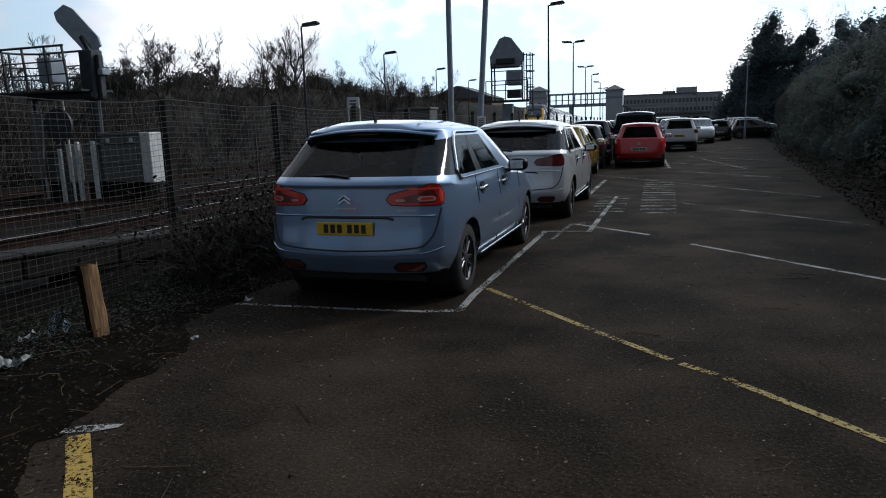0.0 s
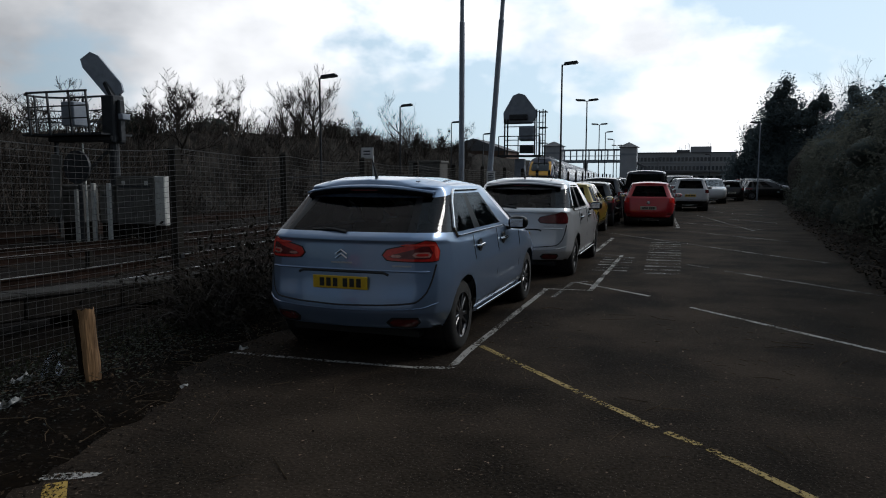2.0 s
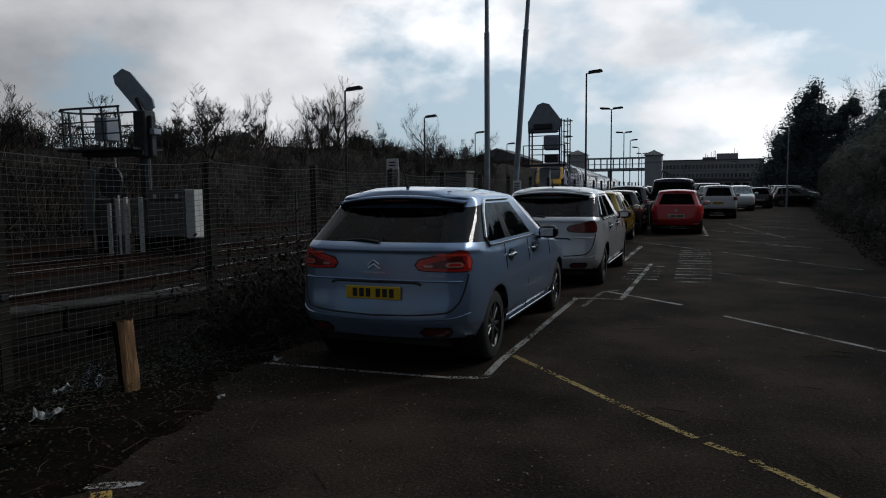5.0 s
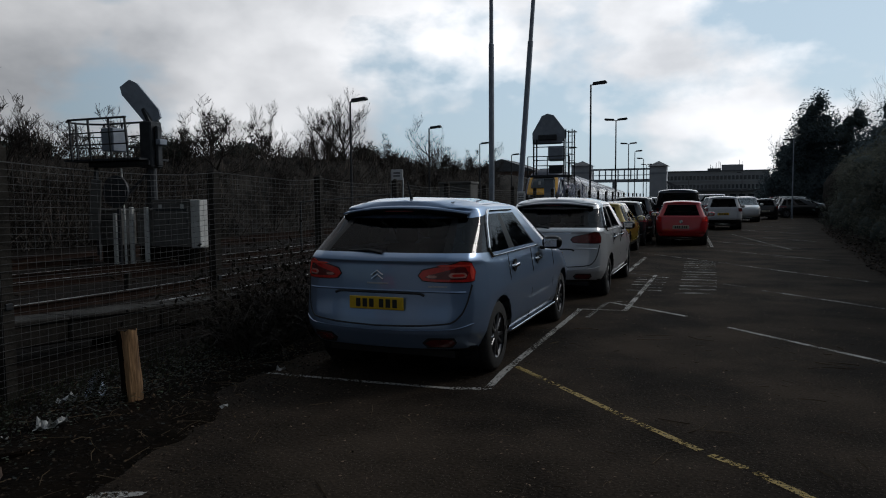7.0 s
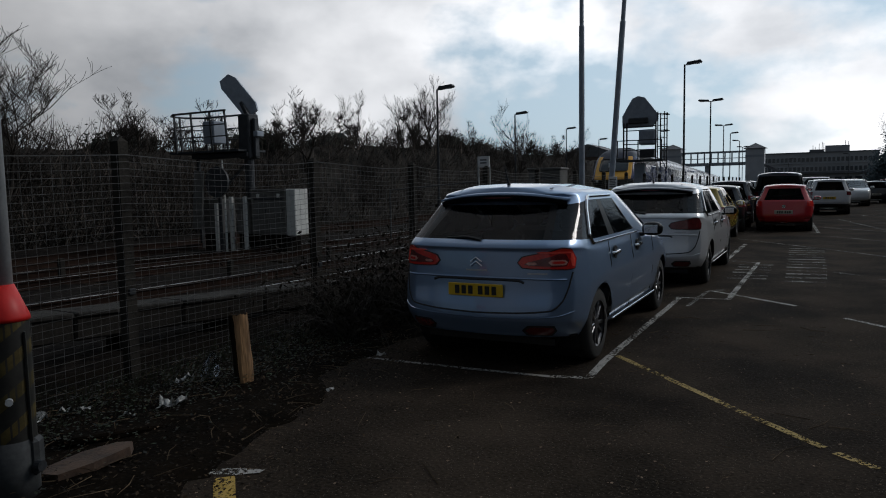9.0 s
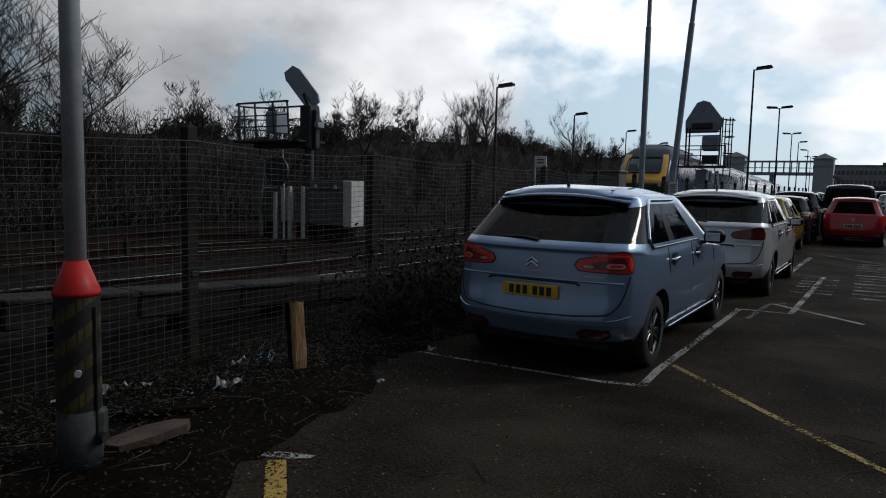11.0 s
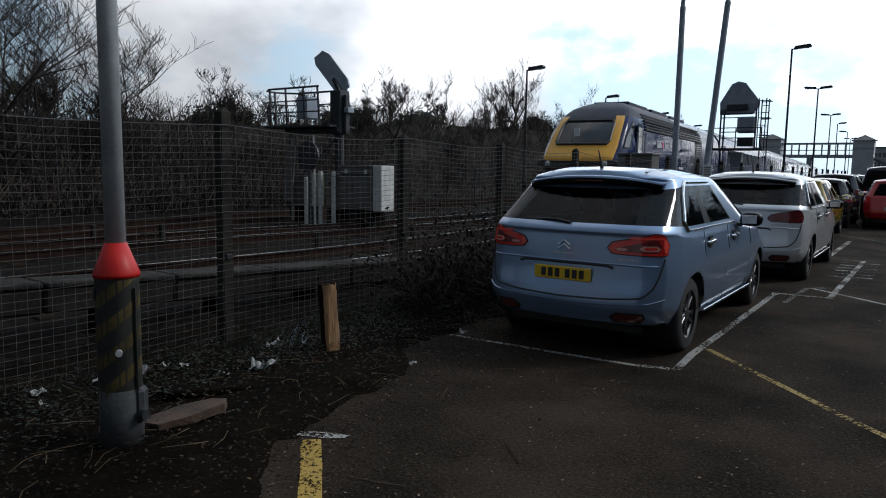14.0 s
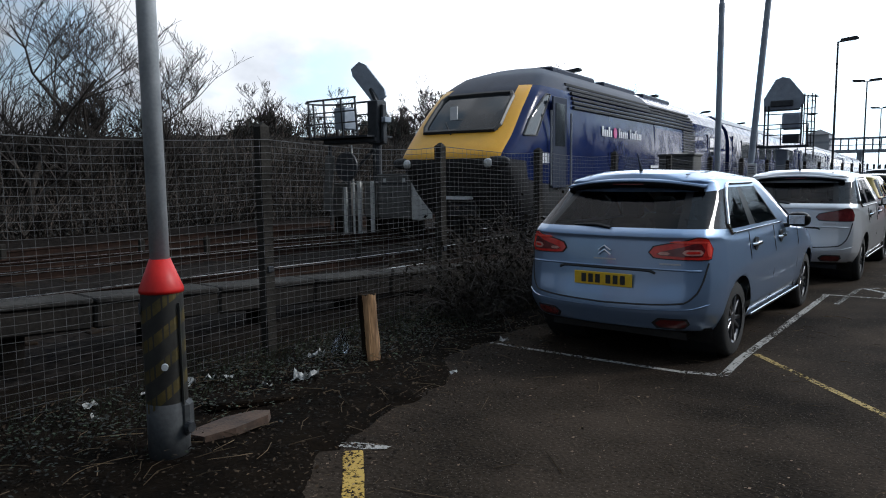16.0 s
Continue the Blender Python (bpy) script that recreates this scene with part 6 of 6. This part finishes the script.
def bare_tree(m, seed, height, spread, label, levels=5, r0=.16, **kw):
    t = thing("tree", m, label, "tree", "bare trees")
    key = (seed, height, spread, levels, r0)
    if key not in TREE_MESH:
        a, b = branchy(seed, height, spread, levels, r0, **kw)
        TREE_MESH[key] = (mesh_of("trunk", a, M["bark"], True), mesh_of("crown", b, M["twig"]))
    part("trunk", TREE_MESH[key][0], None, t)
    part("crown", TREE_MESH[key][1], None, t, "bare winter twigs")
    return t


bare_tree(pose(-21.0, 8.0, .4), 3, 6.6, 1.05, "large bare spreading tree behind the tracks", 5, .13, kids=(5, 6), start=.12, up=.34)
bare_tree(pose(-22.6, 6.0, 1.0), 5, 7.4, .75, "large bare tree behind the tracks", 5, .13, kids=(5, 6), start=.12, up=.34)
bare_tree(pose(-21.4, 9.9, .6), 7, 5.0, 1.1, "bare twiggy tree behind the tracks", 5, .09, kids=(4, 5), start=.1, up=.36)
bare_tree(pose(-21.6, 12.0, .5), 9, 5.2, 1.1, "bare spreading tree behind the tracks", 5, .09, kids=(5, 6), start=.1, up=.36)
bare_tree(pose(-21.6, 4.6, .6), 8, 7.2, .75, "bare twiggy tree behind the tracks", 5, .11, kids=(5, 6), start=.1, up=.36)
bare_tree(pose(-23.5, 11.2, 2.2), 11, 2.8, .7, "bare tree behind the tracks", 6, .16, kids=(3, 4), start=.15)
bare_tree(pose(-24.8, 30.2, 2.4), 21, 4.4, .75, "bare dense tree beyond the signal", 6, .09, kids=(3, 4), start=.15)
bare_tree(pose(-26, 36.5, 2.4), 23, 4.4, .7, "small bare tree beyond the signal", 6, .12, kids=(3, 4), start=.15)
bare_tree(pose(-22.9, 27.4, 2.2), 22, 4.2, .75, "bare dense tree beyond the signal", 6, .09, kids=(3, 4), start=.15)
bare_tree(pose(-24.3, 41.5, .8), 31, 7.0, .42, "tall slender bare tree with upright limbs", 6, .16, kids=(3, 4), start=.3, up=.22)
bare_tree(pose(-22.5, 42.5, .8), 33, 7.6, .40, "tall slender bare tree with upright limbs", 6, .16, kids=(3, 4), start=.3, up=.22)
bare_tree(pose(-26, 40, .8), 35, 6.0, .5, "bare tree in the scrub", 6, .12, kids=(3, 4), start=.2)
bare_tree(pose(-27.5, 68, .8), 41, 8.2, .55, "bare rounded tree near the station", 6, .16, kids=(3, 4), start=.2, up=.3)
bare_tree(pose(-29.0, 92, .8), 43, 7.6, .5, "bare tree near the station", 6, .14, kids=(3, 4), start=.2, up=.3)
bare_tree(pose(5.9, 78, 0), 51, 8.4, .6, "bare tree beside dark conifers", 6, .16, kids=(3, 4), start=.2, up=.3)
bare_tree(pose(14.6, 76, 0), 53, 11.2, .6, "bare tree among dark conifers", 6, .18, kids=(3, 4), start=.3, up=.25)
rs = random.Random(12)
shrub_kinds = [(61, 2.1, .85), (62, 2.5, .8), (63, 1.9, .9), (64, 2.7, .7)]
for i in range(58):
    sd, h, sp = shrub_kinds[i % 4]
    y = -8 + i * 1.45 + rs.uniform(-.6, .6)
    x = -22.3 + rs.uniform(-1.8, 1.8)
    b = bare_tree(pose(x, y, (bank(y) - .5) * smoothstep(-20.6, -23.4, x), rs.uniform(-6, 6), rs.uniform(-6, 6), rs.uniform(0, 360)), sd, h, sp, "leafless shrub on the far embankment", 5, .05, kids=(3, 5), start=.05, up=.3)
    tagged(b, category="shrub", group="embankment shrubs")

# embankment behind the tracks: a rough earth bank under scrub
bumpy("embankment", -75, -20.5, -40, 130, .9, .0, .25, M["scrub"], "dark scrub-covered railway embankment", "embankment",
      lambda x, y: bank(y) * smoothstep(-20.6, -23.4, x) + .25 * noise.noise((x * .5, y * .5, 8)))

# twigs and ivy matted over the bank's face
mat_tw, mat_lf = Geo(), Geo()
for i in range(14000):
    y = rs.uniform(-12, 75) if i < 8000 else rs.uniform(4, 26)
    x = rs.uniform(-24.5, -20.4) if i < 8000 else rs.uniform(-22.3, -20.4)
    z = bank(y) * smoothstep(-20.6, -23.4, x) - .1
    p = Vector((x, y, z))
    d = Vector((rs.gauss(.2, .35), rs.gauss(0, .35), 1)).normalized() * rs.uniform(.5, 1.6)
    k = p + d * .5 + Vector((rs.gauss(0, .1), rs.gauss(0, .1), 0))
    r = rs.choice((.008, .012, .02))
    mat_tw.tube([p, k, p + d], [r, r * .75, r * .3], 3, caps=False)
    for _ in range(3):
        c = p + d * rs.uniform(.1, .9) + Vector((rs.gauss(.1, .2), rs.gauss(0, .2), 0))
        u = Vector((rs.gauss(0, 1), rs.gauss(0, 1), rs.gauss(0, 1))).normalized() * rs.uniform(.02, .08)
        w = Vector((rs.gauss(0, 1), rs.gauss(0, 1), rs.gauss(0, 1))).normalized() * .03
        mat_lf.add([c - u, c + w, c + u, c - w], [(0, 1, 2, 3)])
tagged(part("scrub_twigs", mat_tw, M["stem"]), "matted bare twigs over the embankment", "scrub", kind="stuff")
tagged(part("scrub_leaves", mat_lf, M["scrub_leaf"]), "dark ivy over the embankment", "scrub", kind="stuff")


def leaf_cloud(seed, blobs, count, size, droop=.0, flat=.45, rag=.12):
    """Leaf sprays over lumpy masses: rows of (x, y, z, rx, ry, rz)."""
    rg = random.Random(seed)
    g = Geo()
    weights = [b[3] * b[5] + b[4] * b[5] + b[3] * b[4] for b in blobs]
    for _ in range(count):
        bx, by, bz, rx, ry, rz = rg.choices(blobs, weights)[0]
        v = Vector((rg.gauss(0, 1), rg.gauss(0, 1), rg.gauss(0, 1))).normalized()
        k = rg.uniform(.62, 1.0 + rag) + .22 * noise.noise(v * 2.3 + Vector((bx, by, bz)))
        c = Vector((bx + v.x * rx * k, by + v.y * ry * k, bz + v.z * rz * k))
        a = Vector((rg.gauss(0, 1), rg.gauss(0, 1), rg.gauss(0, flat) - droop)).normalized()
        b = a.cross(v + Vector((rg.gauss(0, .5), rg.gauss(0, .5), rg.gauss(0, .5)))).normalized()
        s = size * rg.uniform(.5, 1.4)
        g.add([c - b * s * .35, c + a * s * .5 - b * s * .1, c + a * s, c + a * s * .5 + b * s * .4], [(0, 1, 2, 3)])
    return g


def lump(g, b, k=.58):
    """A rough dark inner mass for a blob."""
    x, y, z, rx, ry, rz = b
    n, mrow = 8, 6
    o = len(g.v)
    for j in range(mrow + 1):
        t = math.pi * j / mrow
        for i in range(n):
            a = 2 * math.pi * i / n
            v = Vector((math.sin(t) * math.cos(a), math.sin(t) * math.sin(a), math.cos(t)))
            q = k * (1 + .25 * noise.noise(v * 2 + Vector((x, y, z))))
            g.v.append((x + v.x * rx * q, y + v.y * ry * q, z + v.z * rz * q))
    for j in range(mrow):
        for i in range(n):
            i2 = (i + 1) % n
            g.f.append((o + j * n + i, o + j * n + i2, o + (j + 1) * n + i2, o + (j + 1) * n + i))
    return g


def leafy(name, m, blobs, count, size, mat, label, category, seed, trunk=None, droop=0.0):
    t = thing(name, m, label, category, "evergreens")
    if trunk:
        part("trunk", Geo().tube([(0, 0, -.1), (0, 0, trunk * .5), (.1, 0, trunk)], [.28, .2, .06], 8), M["bark"], t)
    inner = Geo()
    for b in blobs:
        lump(inner, b)
    part("inner_mass", inner, M["inner_leaf"], t, smooth=True)
    part("crown", leaf_cloud(seed, blobs, count, size, droop, rag=.42 if trunk else .14), mat, t, "dark evergreen foliage")
    return t


rc = random.Random(5)


def conifer_blobs(h, r, seed):
    rg = random.Random(seed)
    out = []
    z = h * .12
    while z < h * .97:
        t = (z - h * .12) / (h * .88)
        rr = r * (1 - t) ** .5 * (.9 + .2 * rg.random()) + .25
        for k in range(4 if t < .75 else 2):
            a = rg.uniform(0, 6.28)
            d = rr * .5
            out.append((math.cos(a) * d, math.sin(a) * d, z, rr * .62, rr * .62, h * .075 + .25))
        z += h * .075
    return out


leafy("tree", pose(8.9, 74, 0), conifer_blobs(10.9, 2.9, 1), 34000, .24, M["conifer"], "tall dark conifer with ragged broad crown", "tree", 1, 11, .2)
for i, (x, y, h, r) in enumerate(((6.9, 76, 6.6, 2.2), (11.6, 72, 9.4, 3.4), (14.6, 70, 9.8, 3.6), (17.5, 68, 9.2, 3.6), (12.2, 58, 7.6, 3.2), (14.5, 52, 7.8, 3.2), (11.2, 46, 6.8, 3.0), (10.6, 37, 6.2, 2.9), (9.8, 28, 5.6, 2.8), (9.0, 19, 4.9, 2.6))):
    leafy("tree", pose(x, y, 0), conifer_blobs(h, r, 2 + i), 16000, .24, M["conifer"], "dark dense conifer in the row behind the hedge", "tree", 2 + i, h - 1, .2)
for i in range(11):
    y = 3 + i * 4.2
    x = 3.75 + .068 * y + (1.2 if y < 8 else 0)
    blobs = []
    for k in range(13):
        z = .35 + 3.0 * (k / 12) ** .9
        blobs.append((rc.uniform(-.3, 1.4) + .16 * z, rc.uniform(-2.3, 2.3), z, rc.uniform(.8, 1.2), rc.uniform(1.0, 1.6), rc.uniform(.7, 1.0)))
    leafy("hedge", pose(x, y, 0), blobs, 11000, .11, M["ivy"], "overgrown dark evergreen hedge along the car park", "hedge", 30 + i)
sc_ = Geo()
for i in range(26):
    y, x = -20 + i * 3.4, 9.5 + rc.uniform(-.5, 2)
    lump(sc_, (x, y, 1.6, 2.4, 2.6, 2.2), 1.0)
tagged(part("thicket", sc_, M["scrub"], smooth=True), "dark thicket behind the hedge", "thicket", kind="stuff")
# round evergreens on the embankment
for x, y, h in ((-24.5, 26.5, 1.0), (-25.5, 19.4, .6), (-26, 34, 1.1), (-26, 50, 1.3), (-27, 57, 1.2)):
    bl = [(rc.uniform(-.8, .8), rc.uniform(-.8, .8), rc.uniform(.4, h), .8, .8, .7) for _ in range(7)]
    leafy("evergreen_bush", pose(x, y, bank(y) - .4), bl, 2200, .2, M["ivy"], "dark rounded evergreen bush on the embankment", "bush", int(70 + y))

# brambles and bush at the fence by the blue car
bs = thing("bramble_bush", pose(-4.45, 6.75, 0), "tangled leafless bramble bush against the fence", "bush")
st, lf = Geo(), Geo()
rb = random.Random(17)
for i in range(620):
    p = Vector((rb.uniform(-.35, .35), rb.uniform(-1.0, 1.1), 0))
    d = Vector((rb.gauss(0, .5), rb.gauss(0, .6), 1.2)).normalized()
    L = rb.uniform(.5, 1.85) * (1 - .35 * abs(p.y))
    pts = [p]
    for k in range(5):
        d = (d + Vector((rb.gauss(0, .25), rb.gauss(0, .25), -.16 * k * .6))).normalized()
        pts.append(pts[-1] + d * L / 5)
    st.tube(pts, [.005, .005, .004, .003, .003, .002], 3, caps=False)
    for q in pts[2:]:
        for _ in range(1):
            a = Vector((rb.gauss(0, 1), rb.gauss(0, 1), rb.gauss(0, 1))).normalized() * .035
            b = Vector((rb.gauss(0, 1), rb.gauss(0, 1), rb.gauss(0, 1))).normalized() * .02
            c = q + Vector((rb.gauss(0, .04), rb.gauss(0, .04), rb.gauss(0, .04)))
            lf.add([c, c + a + b, c + a * 2, c + a - b], [(0, 1, 2, 3)])
part("stem_tangle", st, M["twig"], bs, kind="stuff")
part("foliage", lf, M["bramble"], bs, "sparse dark leaves", kind="stuff")

# loose leaves, twigs, grass on the verge and asphalt
lv, tw, gr, ivy = Geo(), Geo(), Geo(), Geo()
for i in range(15000):
    y = rb.uniform(-.5, 9.5)
    x = rb.uniform(-5.2, -2.7 - .7 * smoothstep(2.6, 5.4, y)) + abs(rb.gauss(0, .12 if i % 4 else .5))
    z = .045 + verge_edge(x, y) * .6 + rb.uniform(0, .03)
    s = rb.uniform(.006, .019)
    a = Vector((rb.gauss(0, 1), rb.gauss(0, 1), rb.gauss(0, .35))).normalized() * s
    b = Vector((-a.y, a.x, rb.gauss(0, .3) * s)) * .5
    c = Vector((x, y, max(.006, z)))
    lv.add([c - a, c + b, c + a, c - b], [(0, 1, 2, 3)])
for i in range(900):
    if i < 420:
        y = rb.uniform(0, 9)
        x = rb.uniform(-5.1, -3.0)
        z = .06
    else:
        x, y, z = rb.uniform(-3.2, 2.6), rb.uniform(1.2, 8.5), .006
    L = rb.uniform(.025, .10) if i > 440 else rb.uniform(.05, .28)
    if i > 860:
        L = rb.uniform(.12, .4)
    a = rb.uniform(0, 6.28)
    bend = rb.gauss(0, .3)
    p0 = Vector((x, y, z))
    p1 = p0 + Vector((math.cos(a), math.sin(a), 0)) * L * .5 + Vector((0, 0, rb.uniform(0, .03) if z > .03 else .002))
    p2 = p1 + Vector((math.cos(a + bend), math.sin(a + bend), 0)) * L * .5
    tw.tube([p0, p1, p2], [.003, .0025, .0015] if L > .1 else .0018, 3, caps=False)
for i in range(1500):
    cx, cy = (-4.75, 3.9) if i % 3 else (-4.4, 2.3)
    x, y = cx + rb.gauss(0, .25), cy + rb.gauss(0, 1.5)
    h = rb.uniform(.05, .22)
    d = Vector((rb.gauss(0, .4), rb.gauss(0, .4), 1)) * h
    p = Vector((x, y, .03))
    gr.add([p + Vector((-.003, 0, 0)), p + Vector((.003, 0, 0)), p + d], [(0, 1, 2)])
for i in range(4200):
    y = rb.uniform(.5, 6)
    x = rb.gauss(-4.3, .35)
    s = rb.uniform(.008, .018)
    c = Vector((x, y, .07 + rb.uniform(0, .04)))
    a = Vector((rb.gauss(0, 1), rb.gauss(0, 1), rb.gauss(0, .3))).normalized() * s
    b = Vector((-a.y, a.x, 0)) * .7
    ivy.add([c - a, c + b, c + a, c - b], [(0, 1, 2, 3)])
chips = Geo()
for i in range(9000):
    x, y = rb.uniform(-3.2, 4.5), rb.uniform(.8, 13)
    if i > 7000:
        x, y = -2.75 - .75 * smoothstep(2.6, 5.4, y) + rb.gauss(.25, .3), .8 + (y - .8) * .6
    s = rb.uniform(.003, .013)
    a = rb.uniform(0, 6.28)
    u, w = Vector((math.cos(a), math.sin(a), .1)) * s, Vector((-math.sin(a), math.cos(a), .2)) * s * rb.uniform(.4, .9)
    c = Vector((x, y, .009))
    chips.add([c - u, c + w, c + u, c - w], [(0, 1, 2, 3)])
for i in range(7000):
    y = 8 + 30 * rb.random() ** 1.5
    x = right_edge(y) + abs(rb.gauss(.1, .8))
    sz = rb.uniform(.015, .05)
    a = Vector((rb.gauss(0, 1), rb.gauss(0, 1), rb.gauss(0, .4))).normalized() * sz
    b = Vector((-a.y, a.x, rb.gauss(0, .3) * sz)) * .6
    c = Vector((x, y, .03 + rb.uniform(0, .06)))
    lv.add([c - a, c + b, c + a, c - b], [(0, 1, 2, 3)])
tagged(part("loose_chips", chips, M["chips"]), "small pale chips and leaf bits on the asphalt", "debris", kind="stuff")
tagged(part("fallen_leaves", lv, M["dry_leaf"]), "dry brown leaves scattered over the verge", "leaves", kind="stuff")
tagged(part("twigs", tw, M["dry_twig"]), "thin pale twigs scattered over verge and asphalt", "twigs", kind="stuff")
tagged(part("grass", gr, M["grass"]), "thin dull grass along the fence", "grass", kind="stuff")
tagged(part("ivy_patch", ivy, M["ground_ivy"]), "low dark ivy creeping over the verge", "ivy", kind="stuff")


# ---- what moves ----
def motions():
    rows = []
    for t, s in TRAIN_ROWS:
        rows.append((t, pose(-7.65 - .0945 * s, 8.99 + 1.046 * s, .17, 0, 0, 5.16)))
    walk(train, rows)


TRAIN_ROWS = [(0, 61.5), (2, 54.2), (4, 46.8), (7, 37.0), (8.5, 31.6), (11, 21.6), (12.5, 15.1), (13, 12.95), (13.5, 10.95), (14, 8.85), (14.5, 6.65), (15, 4.5), (15.5, 2.42), (16, 0.28)]
motions()
